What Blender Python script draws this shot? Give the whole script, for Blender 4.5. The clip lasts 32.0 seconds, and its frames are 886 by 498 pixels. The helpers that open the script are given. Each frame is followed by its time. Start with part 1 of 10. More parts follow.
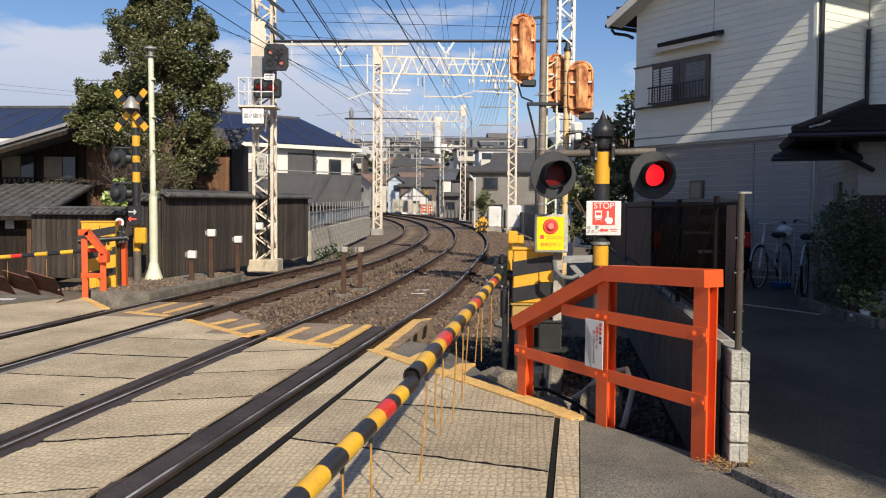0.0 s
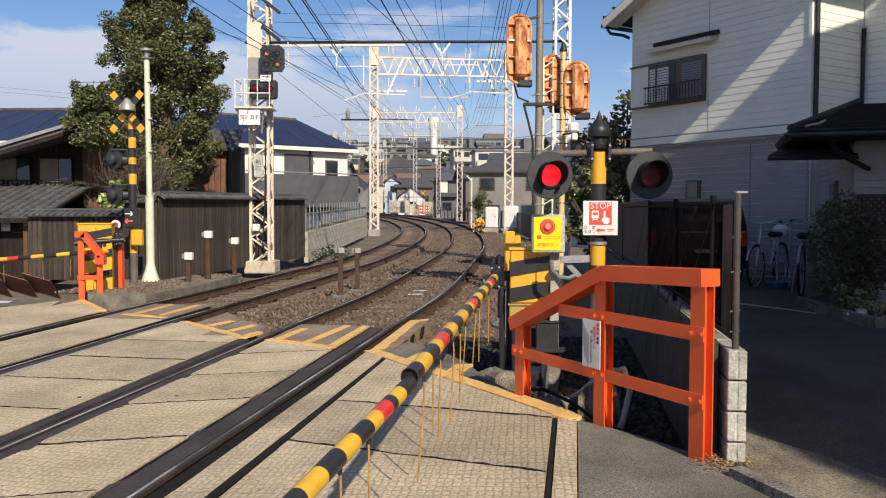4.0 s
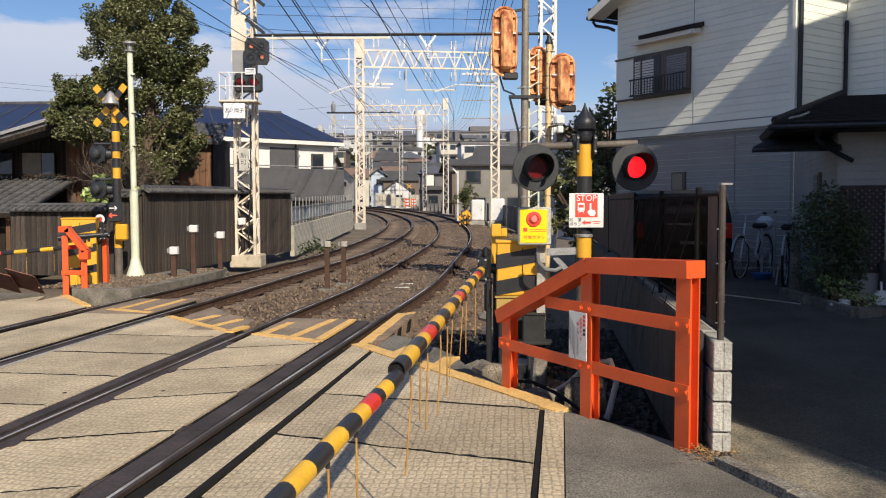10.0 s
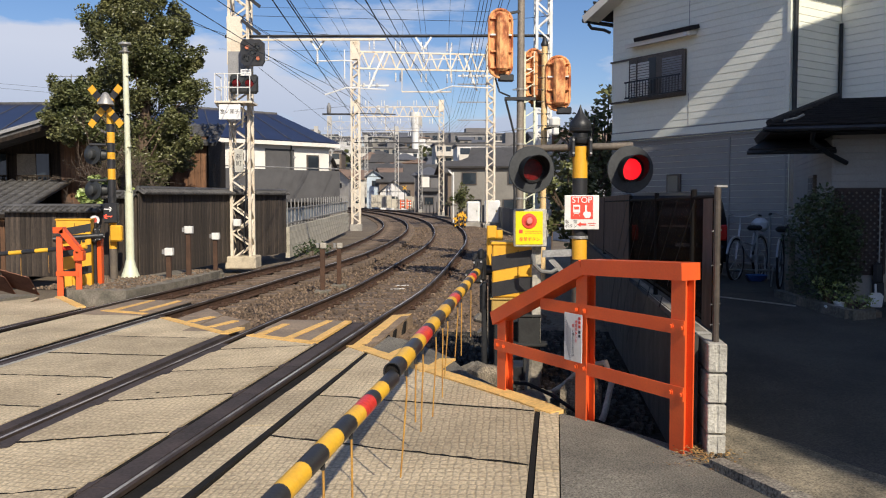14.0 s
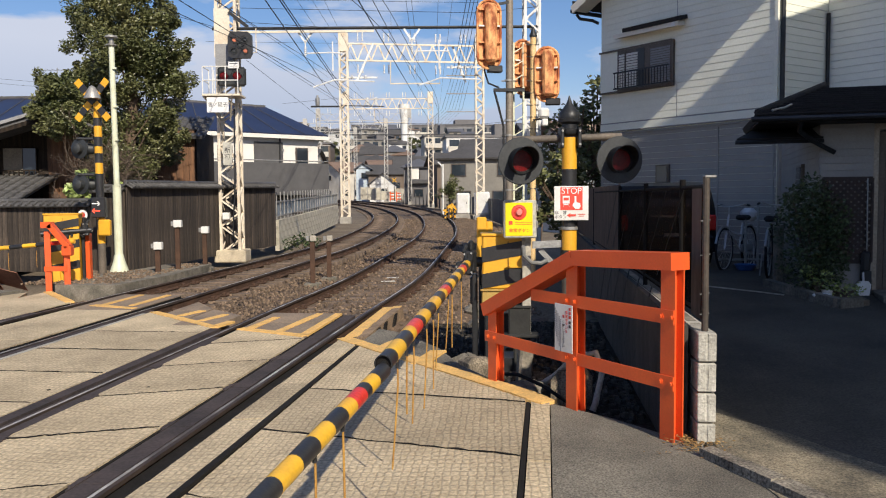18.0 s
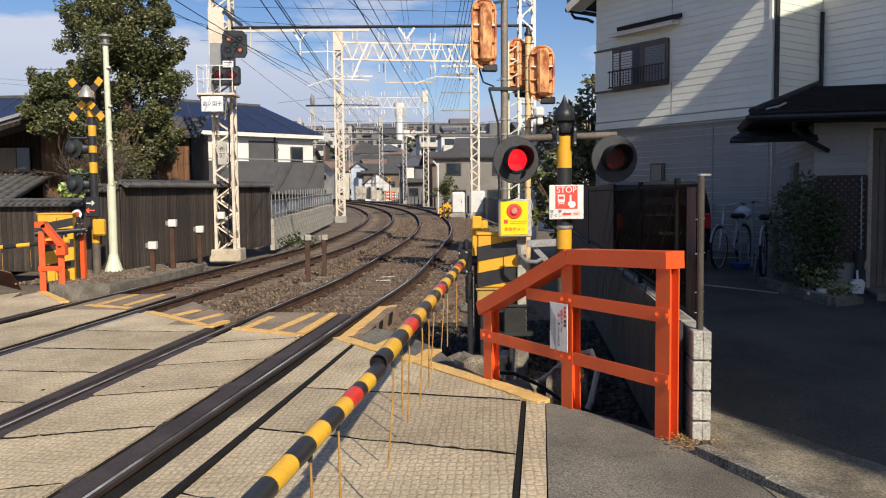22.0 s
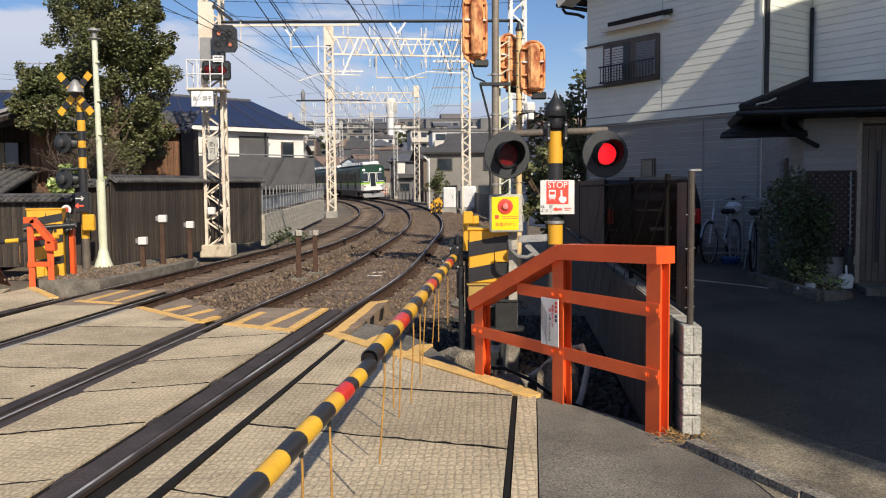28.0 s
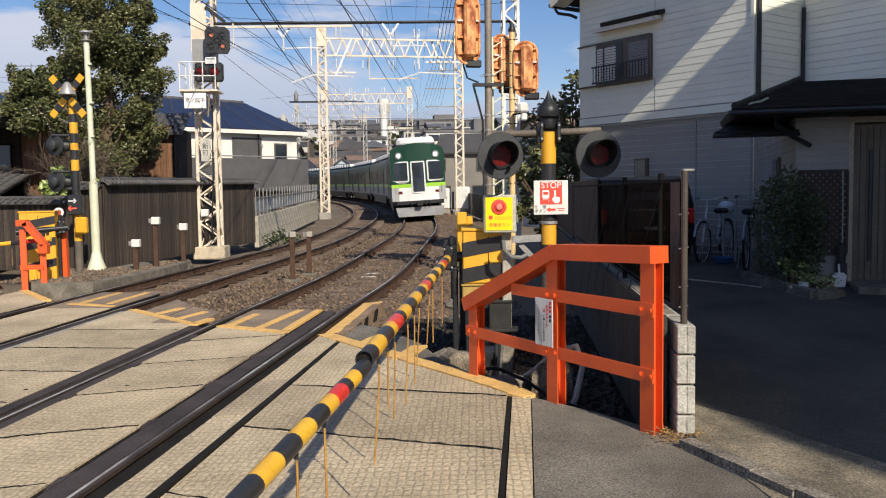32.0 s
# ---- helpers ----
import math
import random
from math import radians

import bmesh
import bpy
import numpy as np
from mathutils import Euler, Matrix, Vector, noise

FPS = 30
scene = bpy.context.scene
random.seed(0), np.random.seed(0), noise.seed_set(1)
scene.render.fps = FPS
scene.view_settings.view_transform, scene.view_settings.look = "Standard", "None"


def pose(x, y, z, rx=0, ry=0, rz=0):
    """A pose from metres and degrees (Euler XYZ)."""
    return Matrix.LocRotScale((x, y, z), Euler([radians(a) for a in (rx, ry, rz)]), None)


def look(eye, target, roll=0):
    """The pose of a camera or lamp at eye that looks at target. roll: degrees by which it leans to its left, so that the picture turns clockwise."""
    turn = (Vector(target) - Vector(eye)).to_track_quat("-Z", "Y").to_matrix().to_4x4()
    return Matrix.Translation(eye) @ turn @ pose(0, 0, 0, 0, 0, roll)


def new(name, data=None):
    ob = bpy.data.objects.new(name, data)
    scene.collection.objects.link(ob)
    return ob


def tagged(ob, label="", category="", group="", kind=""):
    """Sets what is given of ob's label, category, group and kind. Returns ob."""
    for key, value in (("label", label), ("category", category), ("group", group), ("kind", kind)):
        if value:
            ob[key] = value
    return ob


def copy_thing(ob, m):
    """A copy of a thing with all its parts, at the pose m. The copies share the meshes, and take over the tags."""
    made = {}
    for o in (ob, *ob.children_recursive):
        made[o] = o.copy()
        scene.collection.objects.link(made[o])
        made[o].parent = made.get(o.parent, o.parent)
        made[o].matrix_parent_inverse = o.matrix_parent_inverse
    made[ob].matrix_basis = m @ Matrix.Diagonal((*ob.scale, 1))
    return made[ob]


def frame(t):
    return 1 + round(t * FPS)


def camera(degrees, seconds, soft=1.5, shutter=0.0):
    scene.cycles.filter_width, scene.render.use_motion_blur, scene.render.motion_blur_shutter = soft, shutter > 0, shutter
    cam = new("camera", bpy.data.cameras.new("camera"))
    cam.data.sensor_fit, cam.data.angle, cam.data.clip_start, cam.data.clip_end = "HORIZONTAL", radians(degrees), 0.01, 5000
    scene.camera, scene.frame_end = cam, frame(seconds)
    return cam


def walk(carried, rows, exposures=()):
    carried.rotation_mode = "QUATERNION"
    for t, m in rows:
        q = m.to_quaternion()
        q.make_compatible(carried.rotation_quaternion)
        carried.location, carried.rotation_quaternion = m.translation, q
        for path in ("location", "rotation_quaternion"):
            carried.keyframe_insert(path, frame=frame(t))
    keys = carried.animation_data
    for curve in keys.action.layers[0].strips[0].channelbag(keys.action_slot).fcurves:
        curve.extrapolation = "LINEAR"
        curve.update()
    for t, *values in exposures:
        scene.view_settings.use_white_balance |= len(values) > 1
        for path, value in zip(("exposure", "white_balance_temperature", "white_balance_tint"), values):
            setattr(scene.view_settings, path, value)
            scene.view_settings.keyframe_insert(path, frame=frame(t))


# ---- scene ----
# The camera stands still in the hand and turns a little to the right.
cam = camera(55.82, 32.0, soft=1.1)
EYE = (0.0, 0.0, 1.79)
PATH = [
    (0, 87.292, -0.343, 0.016), (0.5, 87.178, -0.291, 0.049), (1, 87.038, -0.221, -0.067), (1.5, 87.172, -0.15, -0.158), (2, 87.242, -0.197, -0.133),
    (2.5, 87.2, -0.204, -0.267), (3, 87.337, -0.099, -0.291), (3.5, 87.342, -0.087, -0.222), (5.5, 87.25, -0.162, -0.217), (6, 87.21, -0.131, -0.364),
    (6.5, 87.154, -0.122, -0.448), (7, 87.03, -0.079, -0.603), (7.5, 87.206, -0.102, -0.746), (8, 87.185, -0.21, -0.619), (8.5, 86.982, -0.112, -0.711),
    (9, 86.909, -0.013, -0.906), (9.5, 86.887, 0.036, -1.062), (10, 86.856, 0.134, -1.137), (10.5, 86.853, 0.296, -1.248), (11, 86.878, 0.318, -1.269),
    (11.5, 86.921, 0.244, -1.207), (12, 86.858, 0.256, -1.155), (12.5, 86.864, 0.206, -1.159), (13, 86.917, 0.165, -1.156), (13.5, 86.929, 0.112, -1.309),
    (14, 86.968, 0.032, -1.439), (14.5, 86.95, 0.061, -1.523), (16.5, 86.652, 0.391, -1.992), (17, 86.557, 0.435, -2.133), (17.5, 86.468, 0.422, -2.157),
    (18, 86.411, 0.447, -2.143), (18.5, 86.427, 0.47, -2.256), (19, 86.58, 0.567, -2.254), (19.5, 86.566, 0.51, -2.2), (20, 86.586, 0.501, -2.323),
    (20.5, 86.6, 0.579, -2.417), (21, 86.507, 0.583, -2.328), (21.5, 86.428, 0.661, -2.373), (22, 86.338, 0.526, -2.474), (22.5, 86.429, 0.43, -2.367),
    (23, 86.386, 0.482, -2.445), (23.5, 86.288, 0.522, -2.627), (24, 86.313, 0.475, -2.542), (24.5, 86.265, 0.452, -2.662), (25, 86.162, 0.43, -2.959),
    (25.5, 86.116, 0.387, -3.007), (27.5, 86.077, 0.525, -3.072), (28, 86.01, 0.526, -3.083), (28.5, 86.022, 0.592, -3.256), (29, 86.027, 0.655, -3.216),
    (29.5, 85.877, 0.619, -3.226), (30, 85.992, 0.665, -3.33), (30.5, 86.077, 0.726, -3.392), (31, 86.155, 0.785, -3.476), (31.5, 86.162, 0.773, -3.578),
    (32, 86.059, 0.795, -3.517),
]
walk(cam, [(t, pose(*EYE, rx, ry, rz)) for t, rx, ry, rz in PATH])

# ---- light ----
SUN = Vector((0.36, -0.933, 0.70)).normalized()
world = bpy.data.worlds.new("sky")
scene.world = world
world.use_nodes = True
wn = world.node_tree.nodes
wl = world.node_tree.links
sky = wn.new("ShaderNodeTexSky")
sky.sky_type = "NISHITA"
sky.sun_disc = False
sky.sun_elevation = math.asin(SUN.z)
sky.sun_rotation = math.atan2(SUN.x, SUN.y)
sky.air_density, sky.dust_density, sky.ozone_density = 1.0, 0.6, 1.6
# clouds low over the horizon: billows that thin out upwards
tc = wn.new("ShaderNodeTexCoord")
mp = wn.new("ShaderNodeMapping")
mp.inputs["Scale"].default_value = (2.6, 2.6, 8.5)
mp.inputs["Location"].default_value = (1.35, 0.55, 0.2)
nz = wn.new("ShaderNodeTexNoise")
nz.inputs["Scale"].default_value, nz.inputs["Detail"].default_value, nz.inputs["Roughness"].default_value = 1.5, 9.0, 0.56
sep = wn.new("ShaderNodeSeparateXYZ")
band = wn.new("ShaderNodeMapRange")
band.inputs[1].default_value, band.inputs[2].default_value = 0.09, 0.215
band.inputs[3].default_value, band.inputs[4].default_value = 0.105, -0.13
add = wn.new("ShaderNodeMath")
add.operation = "ADD"
rp = wn.new("ShaderNodeValToRGB")
rp.color_ramp.elements[0].position, rp.color_ramp.elements[1].position = 0.47, 0.57
rp.color_ramp.elements[1].color = (0.88, 0.88, 0.88, 1)
shade = wn.new("ShaderNodeMapRange")
shade.inputs[1].default_value, shade.inputs[2].default_value = 0.05, 0.17
tone = wn.new("ShaderNodeMix")
tone.data_type = "RGBA"
tone.inputs[6].default_value, tone.inputs[7].default_value = (4.0, 4.65, 6.4, 1), (6.7, 7.0, 8.1, 1)
mix = wn.new("ShaderNodeMix")
mix.data_type = "RGBA"
bg = wn["Background"]
bg.inputs[1].default_value = 0.097
wl.new(tc.outputs["Generated"], mp.inputs[0])
wl.new(mp.outputs[0], nz.inputs["Vector"])
wl.new(tc.outputs["Generated"], sep.inputs[0])
wl.new(sep.outputs["Z"], band.inputs[0])
wl.new(sep.outputs["Z"], shade.inputs[0])
wl.new(nz.outputs["Fac"], add.inputs[0])
wl.new(band.outputs[0], add.inputs[1])
wl.new(add.outputs[0], rp.inputs[0])
wl.new(rp.outputs[0], mix.inputs[0])
wl.new(shade.outputs[0], tone.inputs[0])
wl.new(tone.outputs[2], mix.inputs[7])
hsv = wn.new("ShaderNodeHueSaturation")
hsv.inputs["Saturation"].default_value = 1.24
wl.new(sky.outputs[0], hsv.inputs["Color"])
tint = wn.new("ShaderNodeMix")
tint.data_type, tint.blend_type = "RGBA", "MULTIPLY"
tint.inputs[0].default_value = 1.0
tint.inputs[7].default_value = (1.05, 0.975, 1.10, 1)
wl.new(hsv.outputs[0], tint.inputs[6])
wl.new(tint.outputs[2], mix.inputs[6])
wl.new(mix.outputs[2], bg.inputs[0])

sun = new("sun", bpy.data.lights.new("sun", "SUN"))
sun.data.energy, sun.data.angle, sun.data.color = 5.0, radians(0.55), (1.0, 0.90, 0.75)
sun.matrix_basis = look((0, 0, 30), Vector((0, 0, 30)) - SUN)
scene.view_settings.exposure = 0.02


# ---- tools ----
class Geo:
    """A mesh in the making: lists of corners and faces."""

    def __init__(self):
        self.v, self.f = [], []

    def add(self, vs, fs, convex=True):
        o = len(self.v)
        vs = [Vector(p) for p in vs]
        if convex:
            c = sum(vs, Vector()) / len(vs)
            for f in fs:
                a, b, d = vs[f[0]], vs[f[1]], vs[f[2]]
                n = (b - a).cross(d - a)
                m = sum((vs[i] for i in f), Vector()) / len(f)
                self.f.append([o + i for i in (f if n.dot(m - c) >= 0 else f[::-1])])
        else:
            self.f += [[o + i for i in f] for f in fs]
        self.v += vs
        return self

    def box(self, c, s, rot=(0, 0, 0), bv=0.0, m=None):
        """Centre, full sizes, turn in degrees, width of the rounded edge."""
        hx, hy, hz = (k / 2 for k in s)
        r = Euler([radians(a) for a in rot]).to_matrix() if m is None else m
        c = Vector(c)
        if bv <= 0:
            vs = [c + r @ Vector((x * hx, y * hy, z * hz)) for x in (-1, 1) for y in (-1, 1) for z in (-1, 1)]
            return self.add(vs, [(0, 1, 3, 2), (4, 5, 7, 6), (0, 1, 5, 4), (2, 3, 7, 6), (0, 2, 6, 4), (1, 3, 7, 5)])
        idx, vs = {}, []
        for x in (-1, 1):
            for y in (-1, 1):
                for z in (-1, 1):
                    for k in range(3):
                        p = [x * (hx - bv), y * (hy - bv), z * (hz - bv)]
                        p[k] += (x, y, z)[k] * bv
                        idx[x, y, z, k] = len(vs)
                        vs.append(c + r @ Vector(p))
        fs = []
        for k in range(3):
            a, b = [i for i in range(3) if i != k]
            for q in (-1, 1):
                ring = []
                for s1, s2 in ((-1, -1), (1, -1), (1, 1), (-1, 1)):
                    t = [0, 0, 0]
                    t[k], t[a], t[b] = q, s1, s2
                    ring.append(idx[(*t, k)])
                fs.append(ring)
            for s1 in (-1, 1):
                for s2 in (-1, 1):
                    t0, t1 = [0, 0, 0], [0, 0, 0]
                    t0[k], t1[k] = -1, 1
                    t0[a] = t1[a] = s1
                    t0[b] = t1[b] = s2
                    fs.append([idx[(*t0, a)], idx[(*t1, a)], idx[(*t1, b)], idx[(*t0, b)]])
        for x in (-1, 1):
            for y in (-1, 1):
                for z in (-1, 1):
                    fs.append([idx[x, y, z, k] for k in range(3)])
        return self.add(vs, fs)

    def rod(self, p, q, r, r2=None, n=10, cap=True):
        """A round bar from p to q."""
        p, q = Vector(p), Vector(q)
        r2 = r if r2 is None else r2
        t = (q - p).normalized()
        a = t.orthogonal().normalized()
        b = t.cross(a)
        o = len(self.v)
        for c, k in ((p, r), (q, r2)):
            for i in range(n):
                w = 2 * math.pi * i / n
                self.v.append(c + (a * math.cos(w) + b * math.sin(w)) * k)
        for i in range(n):
            j = (i + 1) % n
            self.f.append([o + i, o + j, o + n + j, o + n + i])
        if cap:
            self.f.append([o + i for i in reversed(range(n))])
            self.f.append([o + n + i for i in range(n)])
        return self

    def beam(self, p, q, w, h=None):
        """A square bar from p to q."""
        p, q = Vector(p), Vector(q)
        h = w if h is None else h
        t = (q - p).normalized()
        side = t.cross(Vector((0, 0, 1)))
        side = Vector((1, 0, 0)) if side.length < 1e-3 else side.normalized()
        up = side.cross(t)
        m = Matrix((t, side, up)).transposed()
        return self.box((p + q) / 2, ((q - p).length, w, h), m=m)

    def tube(self, pts, r, n=6):
        """A round bar along a line of points."""
        pts = [Vector(p) for p in pts]
        o = len(self.v)
        for k, p in enumerate(pts):
            t = (pts[min(k + 1, len(pts) - 1)] - pts[max(k - 1, 0)]).normalized()
            a = t.cross(Vector((0.31, 0.17, 0.93))).normalized()
            b = t.cross(a)
            for i in range(n):
                w = 2 * math.pi * i / n
                self.v.append(p + (a * math.cos(w) + b * math.sin(w)) * r)
        for k in range(len(pts) - 1):
            for i in range(n):
                j = (i + 1) % n
                self.f.append([o + k * n + i, o + k * n + j, o + (k + 1) * n + j, o + (k + 1) * n + i])
        self.f.append([o + i for i in reversed(range(n))])
        e = o + (len(pts) - 1) * n
        self.f.append([e + i for i in range(n)])
        return self

    def lathe(self, c, prof, n=16, axis="z"):
        """A turned body: (radius, height) from bottom to top."""
        o = len(self.v)
        c = Vector(c)
        for r, h in prof:
            for i in range(n):
                w = 2 * math.pi * i / n
                x, y = r * math.cos(w), r * math.sin(w)
                self.v.append(c + Vector((x, y, h) if axis == "z" else (x, -h, y) if axis == "y" else (h, x, y)))
        for k in range(len(prof) - 1):
            for i in range(n):
                j = (i + 1) % n
                self.f.append([o + k * n + i, o + k * n + j, o + (k + 1) * n + j, o + (k + 1) * n + i])
        self.f.append([o + i for i in reversed(range(n))])
        e = o + (len(prof) - 1) * n
        self.f.append([e + i for i in range(n)])
        return self

    def prism(self, pts, z0, z1, m=None):
        """An outline in plan (x, y), raised from z0 to z1; m turns it into place."""
        n = len(pts)
        area = sum(pts[i][0] * pts[(i + 1) % n][1] - pts[(i + 1) % n][0] * pts[i][1] for i in range(n))
        if area < 0:
            pts = pts[::-1]
        vs = [Vector((*p, z0)) for p in pts] + [Vector((*p, z1)) for p in pts]
        if m is not None:
            vs = [m @ p for p in vs]
        fs = [list(reversed(range(n))), list(range(n, 2 * n))]
        fs += [[i, (i + 1) % n, n + (i + 1) % n, n + i] for i in range(n)]
        return self.add(vs, fs, False)

    def slab(self, pts, th):
        """A flat piece through points in space, th thick below them."""
        pts = [Vector(p) for p in pts]
        n = len(pts)
        nor = sum(((pts[i] - pts[0]).cross(pts[i + 1] - pts[0]) for i in range(1, n - 1)), Vector()).normalized()
        if nor.z < 0:
            pts, nor = pts[::-1], -nor
        vs = [p - nor * th for p in pts] + pts
        fs = [list(reversed(range(n))), list(range(n, 2 * n))]
        fs += [[i, (i + 1) % n, n + (i + 1) % n, n + i] for i in range(n)]
        return self.add(vs, fs, False)

    def mesh(self, name, smooth=35):
        me = bpy.data.meshes.new(name)
        me.from_pydata([tuple(p) for p in self.v], [], self.f)
        me.update()
        if smooth:
            me.polygons.foreach_set("use_smooth", [True] * len(me.polygons))
            me.set_sharp_from_angle(angle=radians(smooth))
        return me


def part(name, g, material, parent, label="", smooth=35):
    """One mesh under a thing or under a part."""
    me = g if isinstance(g, bpy.types.Mesh) else g.mesh(name, smooth)
    if not me.materials:
        me.materials.append(material)
    ob = new(name, me)
    ob.parent = parent
    return tagged(ob, label)


def solo(name, g, material, label="", category="", kind="", group="", smooth=35):
    """A thing that is one mesh."""
    me = g.mesh(name, smooth)
    me.materials.append(material)
    return tagged(new(name, me), label, category, group, kind)


def thing(name, m, label, category, group="", kind=""):
    """An empty at a thing's base; its parts are built round it."""
    ob = new(name)
    ob.empty_display_size = 0.2
    ob.matrix_basis = m if isinstance(m, Matrix) else pose(*m)
    return tagged(ob, label, category, group, kind)


# ---- materials ----
def mat(name, a, b=None, rough=0.7, metal=0.0, scale=3.0, fine=40.0, grain=0.25, bump=0.15, vary=0.0, stretch=(1, 1, 1), low=0.35, high=0.65, spec=0.5, glow=0.0, coat=0.0):
    """A surface: colour a blotched with b at one scale, grained at another, slightly rough."""
    m = bpy.data.materials.new(name)
    m.use_nodes = True
    n, k = m.node_tree.nodes, m.node_tree.links
    p = n["Principled BSDF"]
    p.inputs["Roughness"].default_value, p.inputs["Metallic"].default_value = rough, metal
    p.inputs["Specular IOR Level"].default_value = spec
    p.inputs["Coat Weight"].default_value = coat
    b = b or tuple(c * 0.8 for c in a)
    co = n.new("ShaderNodeTexCoord")
    mp = n.new("ShaderNodeMapping")
    mp.inputs["Scale"].default_value = stretch
    k.new(co.outputs["Object"], mp.inputs[0])
    n1 = n.new("ShaderNodeTexNoise")
    n1.inputs["Scale"].default_value, n1.inputs["Detail"].default_value, n1.inputs["Roughness"].default_value = scale, 5.0, 0.6
    n2 = n.new("ShaderNodeTexNoise")
    n2.inputs["Scale"].default_value, n2.inputs["Detail"].default_value = fine, 3.0
    k.new(mp.outputs[0], n1.inputs["Vector"])
    k.new(mp.outputs[0], n2.inputs["Vector"])
    r = n.new("ShaderNodeMapRange")
    r.inputs[1].default_value, r.inputs[2].default_value = low, high
    k.new(n1.outputs["Fac"], r.inputs[0])
    mx = n.new("ShaderNodeMix")
    mx.data_type = "RGBA"
    mx.inputs[6].default_value, mx.inputs[7].default_value = (*a, 1), (*b, 1)
    k.new(r.outputs[0], mx.inputs[0])
    g = n.new("ShaderNodeMapRange")
    g.inputs[1].default_value, g.inputs[2].default_value = 0.25, 0.75
    g.inputs[3].default_value, g.inputs[4].default_value = 1 - grain, 1 + grain
    k.new(n2.outputs["Fac"], g.inputs[0])
    out = g.outputs[0]
    if vary:
        oi = n.new("ShaderNodeObjectInfo")
        v = n.new("ShaderNodeMapRange")
        v.inputs[3].default_value, v.inputs[4].default_value = 1 - vary, 1 + vary
        k.new(oi.outputs["Random"], v.inputs[0])
        mm = n.new("ShaderNodeMath")
        mm.operation = "MULTIPLY"
        k.new(out, mm.inputs[0])
        k.new(v.outputs[0], mm.inputs[1])
        out = mm.outputs[0]
    sc = n.new("ShaderNodeVectorMath")
    sc.operation = "SCALE"
    k.new(mx.outputs[2], sc.inputs[0])
    k.new(out, sc.inputs["Scale"])
    k.new(sc.outputs[0], p.inputs["Base Color"])
    if bump:
        bp = n.new("ShaderNodeBump")
        bp.inputs["Strength"].default_value, bp.inputs["Distance"].default_value = bump, 0.01
        k.new(n2.outputs["Fac"], bp.inputs["Height"])
        k.new(bp.outputs[0], p.inputs["Normal"])
    if glow:
        k.new(sc.outputs[0], p.inputs["Emission Color"])
        p.inputs["Emission Strength"].default_value = glow
    return m


def glass(name, tint=(0.03, 0.04, 0.05), rough=0.04):
    """A dark pane, seen from outside."""
    return mat(name, tint, tuple(c * 0.7 for c in tint), rough=rough, grain=0.02, bump=0.0, spec=0.8, scale=1.0)


M_EARTH = mat("earth", (0.20, 0.16, 0.11), (0.13, 0.10, 0.07), rough=0.95, scale=0.6, fine=18, grain=0.4, bump=0.5)
M_BALLAST = mat("ballast", (0.205, 0.138, 0.088), (0.10, 0.07, 0.048), rough=0.95, scale=1.2, fine=26, grain=0.6, bump=1.0)
M_STONE = mat("ballast_stone", (0.26, 0.188, 0.125), (0.14, 0.10, 0.07), rough=0.9, scale=9, fine=60, grain=0.35, bump=0.3)
M_PANEL = mat("crossing_panel", (0.60, 0.49, 0.325), (0.42, 0.338, 0.22), rough=0.9, scale=1.1, fine=38, grain=0.34, bump=0.45, vary=0.13)


def studded(m, size, depth):
    """Rows of low studs cast into a panel's face."""
    n, k = m.node_tree.nodes, m.node_tree.links
    co = n.new("ShaderNodeTexCoord")
    mp = n.new("ShaderNodeMapping")
    mp.inputs["Rotation"].default_value = (0, 0, radians(9.2))
    mp.inputs["Scale"].default_value = (1 / size, 0.62 / size, 0.0)
    vo = n.new("ShaderNodeTexVoronoi")
    vo.feature = "DISTANCE_TO_EDGE"
    vo.inputs["Scale"].default_value, vo.inputs["Randomness"].default_value = 1.0, 0.30
    rm = n.new("ShaderNodeMapRange")
    rm.inputs[1].default_value, rm.inputs[2].default_value = 0.02, 0.22
    k.new(co.outputs["Object"], mp.inputs[0])
    k.new(mp.outputs[0], vo.inputs["Vector"])
    k.new(vo.outputs["Distance"], rm.inputs[0])
    b = n.new("ShaderNodeBump")
    b.inputs["Strength"].default_value, b.inputs["Distance"].default_value = 1.0, depth
    k.new(rm.outputs[0], b.inputs["Height"])
    p = n["Principled BSDF"]
    k.new(p.inputs["Normal"].links[0].from_socket, b.inputs["Normal"])
    k.new(b.outputs[0], p.inputs["Normal"])
    # darker between the studs
    src = p.inputs["Base Color"].links[0].from_socket
    d = n.new("ShaderNodeMapRange")
    d.inputs[3].default_value, d.inputs[4].default_value = 0.80, 1.04
    k.new(rm.outputs[0], d.inputs[0])
    sc = n.new("ShaderNodeVectorMath")
    sc.operation = "SCALE"
    k.new(src, sc.inputs[0])
    k.new(d.outputs[0], sc.inputs["Scale"])
    k.new(sc.outputs[0], p.inputs["Base Color"])


studded(M_PANEL, 0.050, 0.003)
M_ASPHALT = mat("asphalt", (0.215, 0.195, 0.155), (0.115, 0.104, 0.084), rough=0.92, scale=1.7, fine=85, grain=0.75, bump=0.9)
# driveway asphalt; part of the shade lying on it is in this colour
M_DRIVESHADE = mat("driveway", (0.088, 0.080, 0.062), (0.046, 0.042, 0.034), rough=0.9, scale=1.1, fine=70, grain=0.6, bump=0.6)
M_APRON = mat("sandy_concrete", (0.30, 0.255, 0.175), (0.13, 0.112, 0.08), rough=0.95, scale=2.6, fine=75, grain=0.7, bump=0.9)
M_KERB = mat("pebbly_kerb", (0.27, 0.24, 0.19), (0.12, 0.105, 0.085), rough=0.95, scale=5, fine=60, grain=0.8, bump=1.0)
